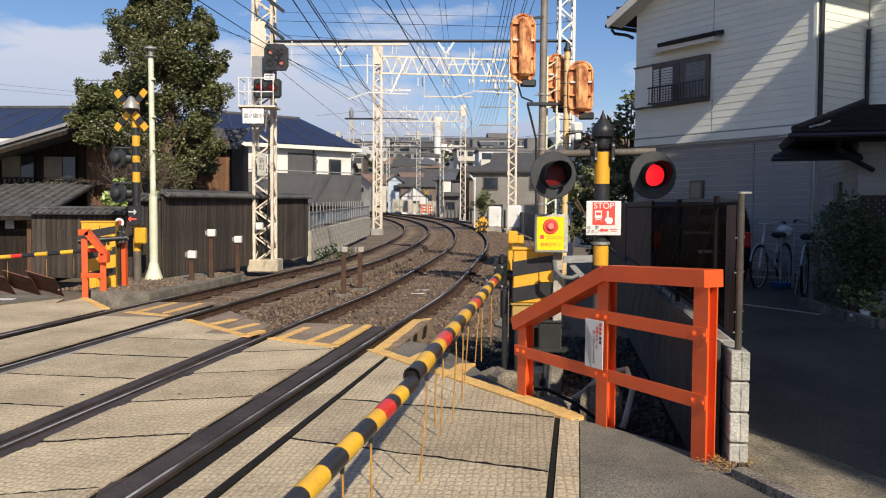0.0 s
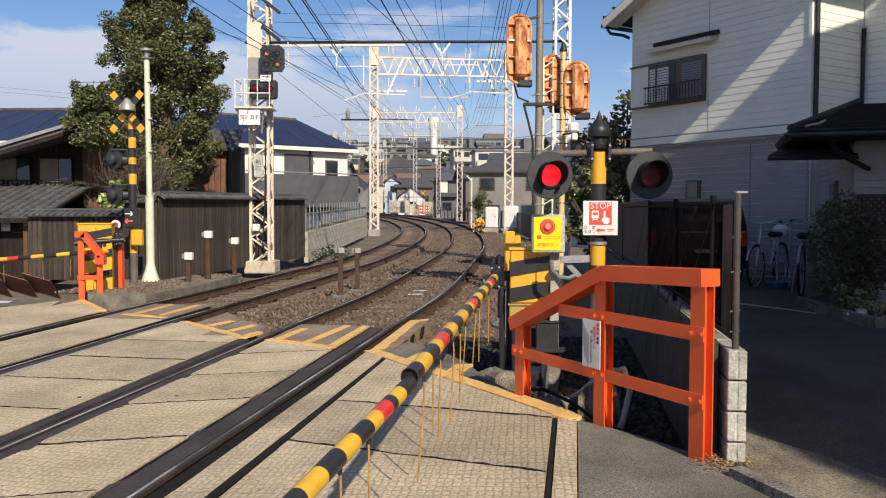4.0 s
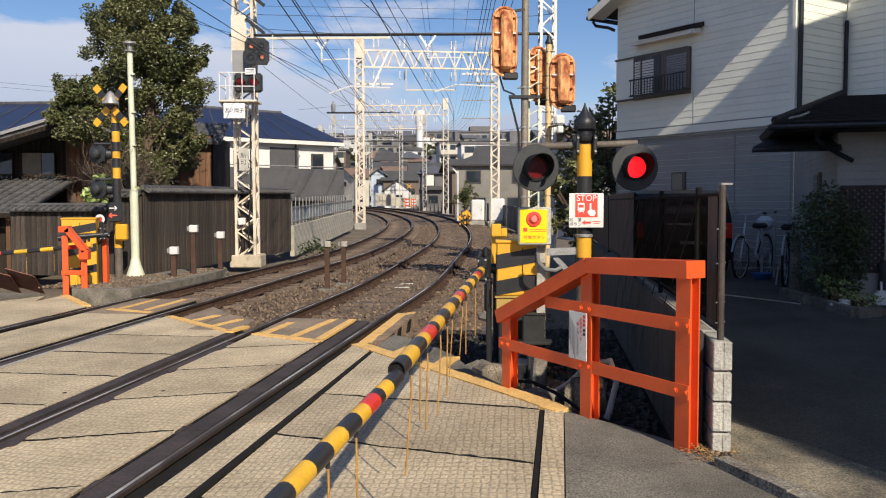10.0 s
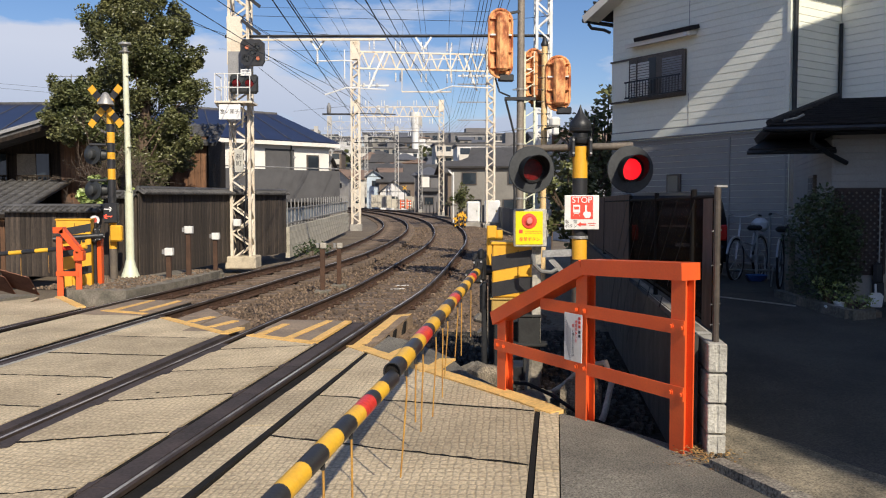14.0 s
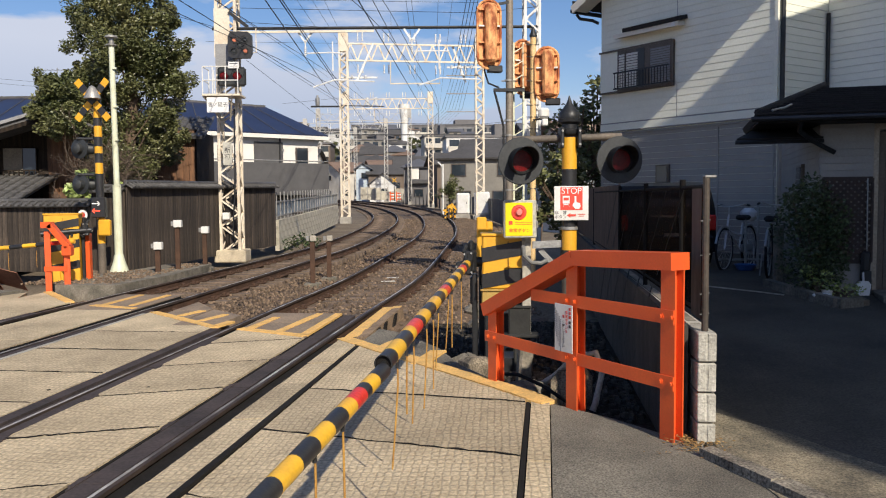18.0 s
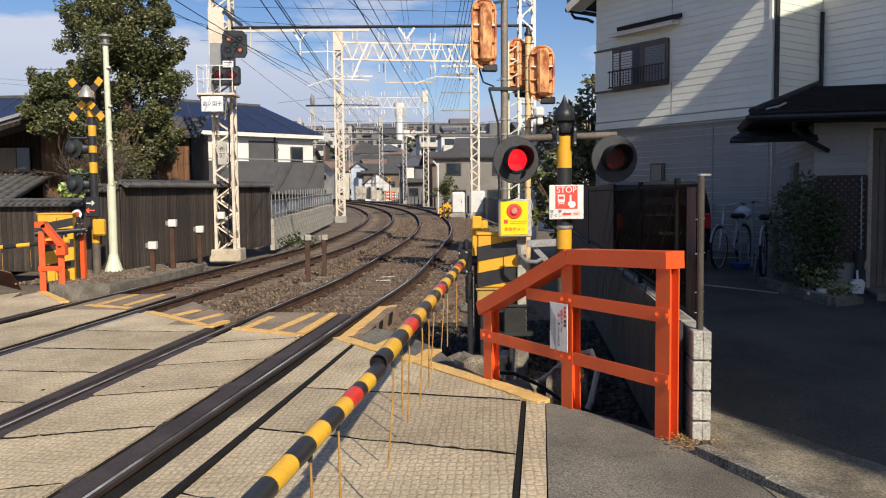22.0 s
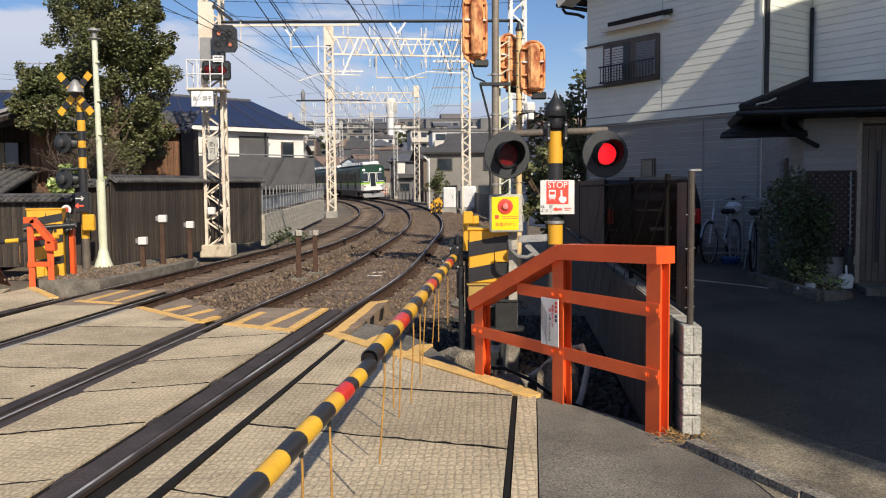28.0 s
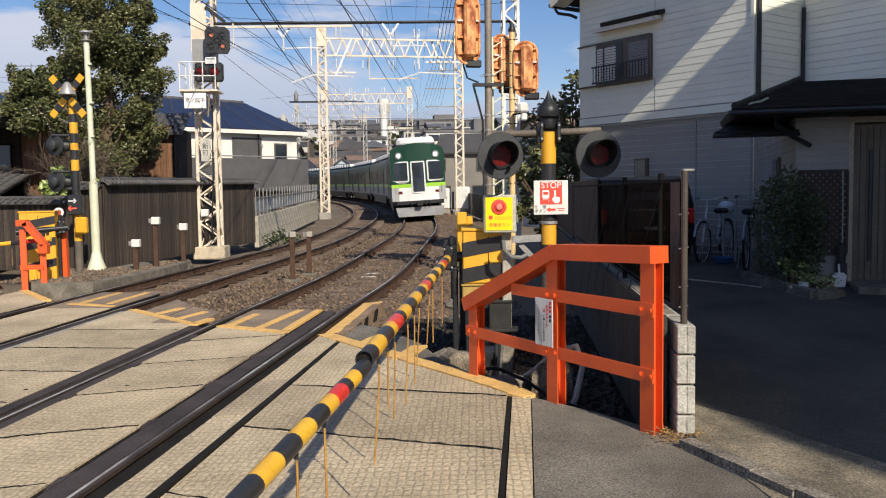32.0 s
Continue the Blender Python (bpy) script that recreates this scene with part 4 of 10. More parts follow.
# lamp post with two red lamps
LP = Vector((1.56, 8.25, 0.1))
lamp = thing("crossing_lamp_post", (*LP, 0), "black and yellow banded crossing lamp post with two red lamps", "crossing signal", "crossing lamp posts")
g = Geo().rod((0, 0, -0.2), (0, 0, 0.9), 0.073, n=18)
part("pole", g, M_POLEBRN, lamp, "weathered brown lower pole")
z = 0.9
for k, (h, m) in enumerate(((0.25, M_BARBLACK), (0.23, M_SIGNYEL), (0.57, M_BARBLACK), (0.31, M_SIGNYEL))):
    part("band", Geo().rod((0, 0, z), (0, 0, z + h), 0.0735, n=18), m, lamp)
    z += h
part("collar", Geo().lathe((0, 0, 2.24), [(0.077, 0.05), (0.088, 0.07), (0.088, 0.10), (0.075, 0.11), (0.075, 0.15), (0.108, 0.17), (0.112, 0.2), (0.09, 0.21)], 18), M_STEELDK, lamp, "dark cast collar")
part("finial", Geo().lathe((0, 0, 2.42), [(0.078, 0), (0.106, 0.02), (0.110, 0.05), (0.095, 0.09), (0.062, 0.13), (0.033, 0.17), (0.016, 0.21), (0.004, 0.25)], 18), M_STEELDK, lamp, "black onion-shaped cap")
g = Geo().rod((-0.56, 0, 2.24), (0.52, 0, 2.27), 0.036, n=12)
part("cross_arm", g, M_POLEBRN, lamp, "brown tube carrying both lamps")
for sx in (-1, 1):
    cl = part("clamp", Geo().box((sx * 0.085, -0.02, 2.255), (0.035, 0.17, 0.20), bv=0.008), M_STEELDK, lamp, "dark steel arm clamp")
    for zz in (2.19, 2.32):
        part("bolt", Geo().rod((sx * 0.085, -0.12, zz), (sx * 0.085, -0.10, zz), 0.012, n=6), M_GREYSTEEL, cl)


M_HOOD = mat("hood_black", (0.020, 0.022, 0.024), (0.014, 0.015, 0.016), rough=0.75, spec=0.15, scale=4)


def crossing_lamp(root, c, yaw):
    """A round backboard, a hood and a red lens; its light turns over to show lit or dark."""
    head = part("lamp", Geo().lathe((0, 0, 0), [(0.03, -0.16), (0.09, -0.14), (0.11, -0.02), (0.225, -0.012), (0.232, 0.0), (0.225, 0.006), (0.13, 0.008)], 36, "y"), M_LAMPBLK, root, "black round backboard")
    head.matrix_basis = pose(*c, 0, 0, yaw)
    hood = Geo()
    n = 28
    for i in range(n + 1):
        w = math.radians(-62 + (304 * i / n))
        d = 0.10 + 0.16 * (0.5 + 0.5 * math.sin(w))
        for r in (0.132, 0.126):
            for yy in (0.0, d):
                hood.v.append(Vector((r * math.cos(w), -yy, r * math.sin(w))))
    for i in range(n):
        o, q = 4 * i, 4 * i + 4
        hood.f += [[o, o + 1, q + 1, q], [o + 2, q + 2, q + 3, o + 3], [o + 1, o + 3, q + 3, q + 1]]
    part("hood", hood, M_HOOD, head, "deep black hood")
    part("rim", Geo().lathe((0, 0, 0), [(0.128, 0.0), (0.128, 0.028), (0.108, 0.032), (0.106, 0.02)], 30, "y"), M_STEELDK, head)
    disc = part("light", Geo().lathe((0, 0, 0), [(0.002, 0.004), (0.102, 0.002), (0.104, 0.0)], 30, "y"), M_REDLENS, head, "dark red lens")
    disc.data.materials.append(M_REDLIT)
    lit = Geo().lathe((0, 0, 0), [(0.002, -0.012), (0.102, -0.004), (0.104, -0.001)], 30, "y")
    o = len(disc.data.vertices)
    me = disc.data
    allv = [v.co.copy() for v in me.vertices] + lit.v
    allf = [list(p.vertices) for p in me.polygons]
    k = len(allf)
    allf += [[o + i for i in f] for f in lit.f]
    me2 = bpy.data.meshes.new("light")
    me2.from_pydata([tuple(v) for v in allv], [], allf)
    me2.materials.append(M_REDLENS)
    me2.materials.append(M_REDLIT)
    for i, p in enumerate(me2.polygons):
        p.material_index = 1 if i >= k else 0
        p.use_smooth = False
    disc.data = me2
    disc.matrix_basis = pose(0, -0.02, 0)
    return disc


LIGHT_A = crossing_lamp(lamp, (-0.49, -0.08, 2.03), 8)
LIGHT_B = crossing_lamp(lamp, (0.48, -0.08, 2.035), 4)
sg = part("stop_sign", Geo().box((0, 0, 0), (0.338, 0.335, 0.008), bv=0.003), M_WHITEPAINT, lamp, "white sign with red panel and pointing hand")
sg.matrix_basis = pose(0.0, -0.11, 1.615) @ UPRIGHT
M_SIGNRED = mat("sign_red", (0.76, 0.075, 0.045), (0.70, 0.07, 0.045), rough=0.45, grain=0.03, bump=0)
M_INK = mat("black_ink", (0.04, 0.04, 0.045), rough=0.6, grain=0.05, bump=0)
M_PLAINWHITE = mat("sign_white", (0.82, 0.82, 0.80), (0.79, 0.79, 0.77), rough=0.5, grain=0.02, bump=0)
part("red_panel", Geo().box((0, 0.045, 0.0055), (0.218, 0.222, 0.003)), M_SIGNRED, sg)
words("STOP", 0.074, pose(0, 0.118, 0.0085) @ Matrix.Diagonal((1.12, 1.15, 1, 1)), M_PLAINWHITE, sg, depth=0.0008)
g = Geo()
g.box((-0.052, 0.035, 0.0085), (0.068, 0.075, 0.002), bv=0.0005)
g.box((-0.052, -0.012, 0.0085), (0.05, 0.008, 0.002))
for sx in (-1, 1):
    g.beam((-0.052 + sx * 0.018, -0.005, 0.0085), (-0.052 + sx * 0.03, -0.035, 0.0085), 0.002, 0.008)
part("train_symbol", g, M_PLAINWHITE, sg)
g = Geo()
g.box((-0.052, 0.042, 0.0105), (0.05, 0.028, 0.002))
part("window_symbol", g, M_SIGNRED, sg)
g = Geo()
g.prism([(0.03, 0.07), (0.048, 0.07), (0.048, 0.01), (0.085, 0.0), (0.09, -0.03), (0.075, -0.055), (0.035, -0.055), (0.01, -0.02), (0.015, -0.005), (0.03, 0.008)], 0.0075, 0.0095)
part("pointing_symbol", g, M_PLAINWHITE, sg)
words("非　常\nボタン", 0.040, pose(-0.105, -0.115, 0.005), M_INK, sg)
g = Geo().prism([(-0.045, -0.118), (-0.01, -0.095), (-0.01, -0.108), (0.045, -0.108), (0.045, -0.128), (-0.01, -0.128), (-0.01, -0.141)], 0.0045, 0.007)
part("arrow", g, M_SIGNRED, sg)
for i in range(2):
    part("writing", Geo().box((0.10, -0.108 - i * 0.018, 0.0055), (0.075 - i * 0.02, 0.007, 0.002)), M_INKRED, sg)
for zz in (1.35, 0.98):
    part("clamp", Geo().lathe((0, 0, zz), [(0.083, 0), (0.087, 0.004), (0.087, 0.028), (0.083, 0.032)], 16), M_GREYSTEEL, lamp)

# bracket and emergency button
M_POSTPALE = mat("pale_post", (0.46, 0.43, 0.36), (0.33, 0.30, 0.25), rough=0.7, scale=6, fine=40, grain=0.3)
eb = thing("emergency_button", (1.085, 8.45, 0.065), "yellow emergency button box with a round red button", "button box")
part("post", Geo().box((0.09, 0.12, 0.6), (0.09, 0.07, 1.5), bv=0.006), M_POSTPALE, eb, "pale weathered steel post")
bx = part("box", Geo().box((0.01, 0.02, 1.49), (0.33, 0.12, 0.385), bv=0.012), mat("box_grey", (0.52, 0.50, 0.42), (0.42, 0.40, 0.33), rough=0.6), eb, "beige-grey steel box")
M_PANELYEL = mat("panel_yellow", (0.90, 0.72, 0.0), (0.86, 0.67, 0.0), rough=0.45, grain=0.03, bump=0)
part("face", Geo().box((-0.005, -0.042, 1.49), (0.275, 0.008, 0.335), bv=0.002), M_PANELYEL, bx, "bright yellow face")
part("ring", Geo().lathe((-0.005, -0.046, 1.56), [(0.078, 0), (0.074, 0.01), (0.05, 0.012), (0.048, 0.004)], 26, "y"), M_SIGNRED, bx)
part("button", Geo().lathe((-0.005, -0.048, 1.56), [(0.045, 0), (0.044, 0.012), (0.028, 0.022), (0.0, 0.024)], 22, "y"), M_SIGNRED, bx, "red push button")
part("cap", Geo().lathe((-0.005, -0.074, 1.56), [(0.030, 0), (0.027, 0.004), (0.0, 0.006)], 16, "y"), mat("pale_red", (0.72, 0.26, 0.22), (0.66, 0.22, 0.19), rough=0.5, grain=0.03, bump=0), bx, "faded pink cap")
words("非常ボタン", 0.043, pose(0.0, -0.048, 1.375) @ UPRIGHT, M_SIGNRED, bx)
part("symbol", Geo().box((-0.09, -0.046, 1.455), (0.038, 0.004, 0.038)), M_SIGNRED, bx)
for i in range(2):
    part("writing", Geo().box((0.04, -0.046, 1.458 - i * 0.02), (0.17, 0.004, 0.004)), M_INKRED, bx)
for zz in (1.40, 1.57):
    part("hinge", Geo().rod((0.18, -0.03, zz), (0.18, -0.03, zz + 0.07), 0.012, n=8), M_GREYSTEEL, bx)
br = thing("steel_bracket", (1.2, 8.3, 0.1), "grey galvanised bracket tying the box to the lamp post", "bracket")
part("arm", Geo().beam((0.0, 0.0, 1.2), (0.33, -0.02, 1.215), 0.05, 0.07), M_GREYSTEEL, br)
part("brace", Geo().beam((0.08, 0.02, 1.15), (0.30, 0.02, 0.92), 0.03, 0.05), M_GREYSTEEL, br)
part("hose", Geo().tube([(-0.10, -0.05, 1.20), (-0.09, -0.06, 1.10), (-0.02, -0.06, 1.03), (0.08, -0.05, 1.02), (0.14, -0.03, 1.05)], 0.022, 8), mat("grey_hose", (0.2, 0.2, 0.19), rough=0.6), br, "grey flexible conduit")


# barrier machine with black and yellow slanted bands
M_DULLYEL = mat("dull_yellow", (0.50, 0.33, 0.09), (0.40, 0.26, 0.07), rough=0.6, scale=5, fine=40, grain=0.15)


def barrier_machine(m, label, side=1, w=0.62, low=0.10, bands=((1.12, 1.24), (0.72, 0.84), (0.32, 0.44))):
    """side: on which flank the arm gear sits, 1 for -x; low: the housing's underside."""
    e = 0.27 - w / 2 + (w - 0.49) * 0.3
    t = thing("barrier_machine", m, label, "barrier machine", "barrier machines")
    body = part("body", Geo().box((0, 0, (low + 1.38) / 2), (w, 0.44, 1.38 - low), bv=0.012), M_SIGNYEL, t, "yellow steel housing")
    for z0, z1 in bands:
        g = Geo()
        g.slab([(-w / 2 - 0.003, -0.224, z0 - 0.075), (-w / 2 - 0.003, -0.224, z0 + 0.075), (w / 2 + 0.003, -0.224, z1 + 0.075), (w / 2 + 0.003, -0.224, z1 - 0.075)], 0.004)
        g.box((-w / 2 - 0.0025, 0, z0), (0.006, 0.44, 0.15))
        part("black_band", g, M_BARBLACK, body)
    part("lid", Geo().box((0, 0, 1.39), (w + 0.03, 0.47, 0.03), bv=0.008), M_SIGNYEL, t)
    part("seam", Geo().box((0.02, -0.2225, (low + 1.38) / 2 + 0.03), (0.008, 0.006, 1.2 - low)), M_GAP, body)
    part("latch", Geo().box((0.1, -0.235, 1.06), (0.16, 0.02, 0.022), bv=0.004), M_SIGNYEL, body)
    part("padlock", Geo().box((0.18, -0.24, 0.99), (0.05, 0.03, 0.06), bv=0.006), M_STEELDK, body, "dark padlock")
    if low > 0.4:
        part("lower_case", Geo().box((-w / 4, 0.0, low - 0.09), (0.26, 0.40, 0.18), bv=0.01), M_DULLYEL, t, "dull yellow gear case under the housing")
        part("case_rim", Geo().box((-w / 4, -0.01, low - 0.015), (0.29, 0.42, 0.02), bv=0.004), M_DULLYEL, t)
        for sx in (-w / 2 + 0.07, w / 2 - 0.08):
            part("leg", Geo().box((sx, 0.03, low / 2 - 0.09), (0.09, 0.30, low - 0.1), bv=0.008), M_STEELDK, t, "black steel leg")
        part("cross_plate", Geo().box((0, 0.1, low / 2), (w - 0.15, 0.03, 0.24), bv=0.004), M_STEELDK, t)
    else:
        part("foot_box", Geo().box((-0.16, -0.20, 0.22), (0.26, 0.14, 0.26), bv=0.012), M_SIGNYEL, t, "small yellow box at the foot")
    part("base", Geo().box((0, 0, 0.0), (w - 0.06, 0.40, 0.2), bv=0.01), M_STEELDK, t)
    h = part("hinge_arm", Geo().box(((-0.375 + e) * side, -0.05, 1.11), (0.09, 0.20, 0.24), bv=0.025), M_STEELDK, t, "black cast arm holder")
    part("shaft", Geo().rod(((-0.46 + e) * side, -0.05, 1.1), ((-0.2 + e) * side, -0.05, 1.1), 0.055, n=14), M_STEELDK, h)
    part("clamp_plate", Geo().box(((-0.42 + e) * side, -0.17, 1.10), (0.11, 0.04, 0.25), (0, 9 * side, 0), bv=0.016), M_STEELDK, h)
    part("clamp_plate", Geo().box(((-0.475 + e) * side, -0.14, 1.07), (0.14, 0.05, 0.10), (0, -14 * side, 0), bv=0.016), M_STEELDK, h)
    part("clamp_plate", Geo().box(((-0.44 + e) * side, -0.10, 1.12), (0.04, 0.22, 0.17), bv=0.012), M_STEELDK, h)
    part("lug", Geo().box(((-0.385 + e) * side, -0.08, 1.27), (0.07, 0.12, 0.12), bv=0.024), M_STEELDK, h)
    part("lug", Geo().box(((-0.45 + e) * side, -0.12, 1.24), (0.05, 0.06, 0.09), (0, 20, 0), bv=0.012), M_STEELDK, h)
    for xx, zz in ((-0.455, 1.00), (-0.385, 1.00), (-0.455, 1.19), (-0.385, 1.20), (-0.54, 1.06)):
        part("bolt", Geo().rod(((xx + e) * side, -0.205, zz), ((xx + e) * side, -0.15, zz), 0.011, n=8), M_GREYSTEEL, h, "pale bolt head")
    part("arm_column", Geo().box(((-0.35 + e) * side, 0.0, 0.50), (0.06, 0.14, 0.94), bv=0.012), M_STEELDK, t, "black steel column")
    part("counterweight", Geo().box(((-0.36 + e) * side, 0.16, 0.78), (0.08, 0.18, 0.30), bv=0.015), M_STEELDK, t)
    return t


barrier_machine((0.985, 8.81, 0.0, 0, 0, -4), "black and yellow banded barrier machine beside the track", w=0.49, low=0.83, bands=((1.18, 1.27), (0.91, 1.0)))
mk = thing("marker_post", (0.80, 9.6, 0.05), "short yellow post behind the barrier machine", "post")
part("post", Geo().box((0, 0, 0.45), (0.07, 0.07, 1.0), bv=0.006), M_STEELDK, mk, "dark steel foot")
part("marker", Geo().box((0, 0, 1.22), (0.11, 0.09, 0.56), bv=0.008), M_SIGNYEL, mk)
part("plate", Geo().box((0.09, 0, 1.28), (0.07, 0.08, 0.34), bv=0.008), M_SIGNYEL, mk)


# the lowered barrier bar: a thick outer tube and a thinner inner one
def barrier(name, pts, radii, bands, label, cords):
    t = thing(name, (0, 0, 0), label, "barrier", "barriers")
    pts = [Vector(p) for p in pts]
    tot = [0]
    for p, q in zip(pts, pts[1:]):
        tot.append(tot[-1] + (q - p).length)

    def at(s):
        for i in range(len(pts) - 1):
            if s <= tot[i + 1] or i == len(pts) - 2:
                return pts[i].lerp(pts[i + 1], (s - tot[i]) / (tot[i + 1] - tot[i]))
    for s0, s1, m, r in bands:
        n = max(2, int((s1 - s0) / 0.3) + 1)
        low = Vector((0.008, 0, -0.022) if 0.03 < r < 0.037 else (0, 0, 0))
        part("band", Geo().tube([at(s0 + (s1 - s0) * k / n) + low for k in range(n + 1)], r, 16), m, t)
    for s, ln, dx in cords:
        c = at(s)
        cd = part("cord", Geo().tube([c, c + Vector((0.003, 0, -ln * 0.3)), c + Vector((dx * 0.5, 0, -ln * 0.7)), c + Vector((dx, 0.01, -ln))], 0.0047, 6), M_CORD, t, "hanging yellow-brown cord")
        part("cord_clip", Geo().rod(c - Vector((0, 0, 0.03)), c - Vector((0, 0, 0.10)), 0.009, n=8), M_BARBLACK, cd)
    return t, at


ARM = [(0.63, 9.0, 1.11), (-0.115, 3.92, 1.03), (-0.45, 2.5, 0.925), (-0.79, 0.9, 0.84)]
K, Y, R = M_BARBLACK, M_BARYEL, M_BARRED
bands, s = [], 5.22
for m, ln in ((K, .11), (Y, .25), (K, .25), (Y, .14), (R, .26), (K, .12), (Y, .25), (K, .29), (Y, .30), (K, .28), (Y, .14), (R, .24), (K, .14), (Y, .26), (K, .26), (Y, .26), (K, .26), (Y, .16), (R, .24), (K, .22), (Y, .24), (K, .22), (Y, .24)):
    bands.append((max(s - ln, 0.24), s, m, 0.043 if m is not K else 0.0428))
    s -= ln
bands = [v for v in bands if v[1] > 0.3]
bands.append((5.20, 5.32, M_STEELDK, 0.012))
for s0, s1, m in ((5.27, 5.44, K), (5.44, 5.57, Y), (5.57, 5.64, K), (5.64, 5.78, R), (5.78, 5.90, Y), (5.90, 6.06, K), (6.06, 6.22, Y), (6.22, 6.39, K), (6.39, 6.57, Y), (6.57, 6.78, K), (6.78, 6.98, Y), (6.98, 7.2, K), (7.2, 7.45, Y), (7.45, 7.7, K), (7.7, 7.95, R), (7.95, 8.2, K)):
    bands.append((s0, s1, m, 0.0362))
CORDS = [(6.17, 0.55, 0.0), (5.85, 0.62, 0.01), (4.9, 0.62, -0.03), (4.6, 0.42, 0.0), (4.33, 0.55, -0.01), (3.75, 0.62, -0.02), (3.4, 0.58, 0.0), (3.1, 0.5, -0.02), (2.4, 0.5, -0.02), (2.1, 0.55, 0.0), (1.2, 0.55, 0.0), (6.9, 0.6, 0.0)]
near_bar, bar_at = barrier("crossing_barrier", ARM, None, bands, "lowered black, yellow and red banded barrier bar with hanging cords", CORDS)


# the open end of the thick tube
e0, e1 = bar_at(5.06), bar_at(5.24)
ax = (e1 - e0).normalized()
u1 = ax.orthogonal().normalized()
u2 = ax.cross(u1)
g = Geo()
for r, q in ((0.0430, bar_at(5.218)), (0.0430, e1), (0.0375, e1), (0.0375, bar_at(5.225))):
    g.v += [q + (u1 * math.cos(math.pi * k / 12) + u2 * math.sin(math.pi * k / 12)) * r for k in range(24)]
g.f = [[j * 24 + k, j * 24 + (k + 1) % 24, (j + 1) * 24 + (k + 1) % 24, (j + 1) * 24 + k] for j in range(3) for k in range(24)]
part("open_end", g, M_BARBLACK, near_bar, "open black tube end")
# black disc closes the tube and paints the darkness of its hollow
part("end_cap", Geo().rod(bar_at(5.219), bar_at(5.2235), 0.0374, n=20), M_GAP, near_bar, "black disc painting the shade inside the tube")


# ---- fence, driveway and houses on the right ----
FL = lambda y: 1.868 + 0.139 * (y - 5.2)  # the fence line
bw = thing("block_wall", (0, 0, 0), "low wall of pale split-face concrete blocks", "wall", "", "structure")
blk = Geo().box((0, 0, 0), (0.116, 0.384, 0.186), bv=0.008)
for sx in (-1, 1):
    blk.box((sx * 0.031, -0.192, 0), (0.052, 0.012, 0.178), bv=0.005)
blk = blk.mesh("block")
blk.materials.append(mat("split_block", (0.50, 0.48, 0.42), (0.36, 0.345, 0.30), rough=0.95, scale=7, fine=55, grain=0.3, bump=1.0, vary=0.12))
hblk = Geo().box((0, 0, 0), (0.116, 0.186, 0.186), bv=0.008)
for sx in (-1, 1):
    hblk.box((sx * 0.031, -0.093, 0), (0.052, 0.012, 0.178), bv=0.005)
hblk = hblk.mesh("half_block")
hblk.materials.append(blk.materials[0])
for c in range(5):
    for k in range(22):
        y = 5.39 + k * 0.394 + (0.197 if c % 2 else 0)
        if y > 13.4:
            continue
        if k == 0 and c % 2:
            hb = part("half_block", hblk, None, bw)
            hb.matrix_basis = pose(FL(5.295), 5.295, 0.065 + c * 0.196 - 0.03, 0, 0, -7.9)
        b = part("block", blk, None, bw)
        b.matrix_basis = pose(FL(y), y, 0.065 + c * 0.196 - 0.03, 0, 0, -7.9)
g = Geo()
g.beam((FL(5.24), 5.24, 0.42), (FL(24), 24, 0.5), 0.07, 0.98)
part("mortar", g, M_MOSSY, bw, "grey mortar core")
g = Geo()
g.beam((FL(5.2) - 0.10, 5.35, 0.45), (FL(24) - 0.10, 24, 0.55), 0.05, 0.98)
solo("old_retaining_wall", g, mat("dark_wall", (0.078, 0.072, 0.063), (0.040, 0.037, 0.032), rough=0.95, scale=2.5, fine=30, grain=0.3, bump=0.4, stretch=(2, 2, 0.6)), "dark blotched concrete wall facing the track", "wall", "structure")

fence = thing("sheet_fence", (0, 0, 0), "brown corrugated sheet and dark net fence on steel pipes", "fence")


def corrugated(y0, y1, z0, z1, off=0.0):
    g = Geo()
    n = int((y1 - y0) / 0.035)
    for i in range(n + 1):
        y = y0 + (y1 - y0) * i / n
        w = 0.012 * (1 if i % 2 else -1) + off
        for zz in (z0, z1):
            g.v.append(Vector((FL(y) + w, y, zz)))
    g.f = [[2 * i, 2 * i + 2, 2 * i + 3, 2 * i + 1] for i in range(n)]
    o = len(g.v)
    g.v += [v + Vector((0.008, 0, 0)) for v in g.v]
    g.f += [[o + k for k in reversed(f)] for f in g.f[:]]
    return g


M_ACRYL = mat("tinted_sheet", (0.026, 0.019, 0.016), (0.018, 0.013, 0.011), rough=0.5, spec=0.03, scale=2, fine=20, grain=0.1, bump=0)
_n, _k = M_ACRYL.node_tree.nodes, M_ACRYL.node_tree.links
_t = _n.new("ShaderNodeBsdfTransparent")
_t.inputs[0].default_value = (0.52, 0.45, 0.40, 1)
_m = _n.new("ShaderNodeMixShader")
_m.inputs[0].default_value = 0.84
_k.new(_n["Principled BSDF"].outputs[0], _m.inputs[1])
_k.new(_t.outputs[0], _m.inputs[2])
_k.new(_m.outputs[0], _n["Material Output"].inputs[0])
for y0, y1 in ((5.32, 6.05), (6.13, 7.95), (8.05, 10.2)):
    part("sheet_panel", Geo().beam((FL(y0), y0, 1.42), (FL(y1), y1, 1.42), 0.006, 0.86), M_ACRYL, fence, "brown see-through plastic sheet")
# opaque strip added to imitate the sunlit end of the see-through sheet
part("edge_sheet", corrugated(5.31, 5.62, 0.98, 1.83, -0.012), M_BROWNSHEET, fence, "narrow brown ribbed strip added for the lit sheet end")
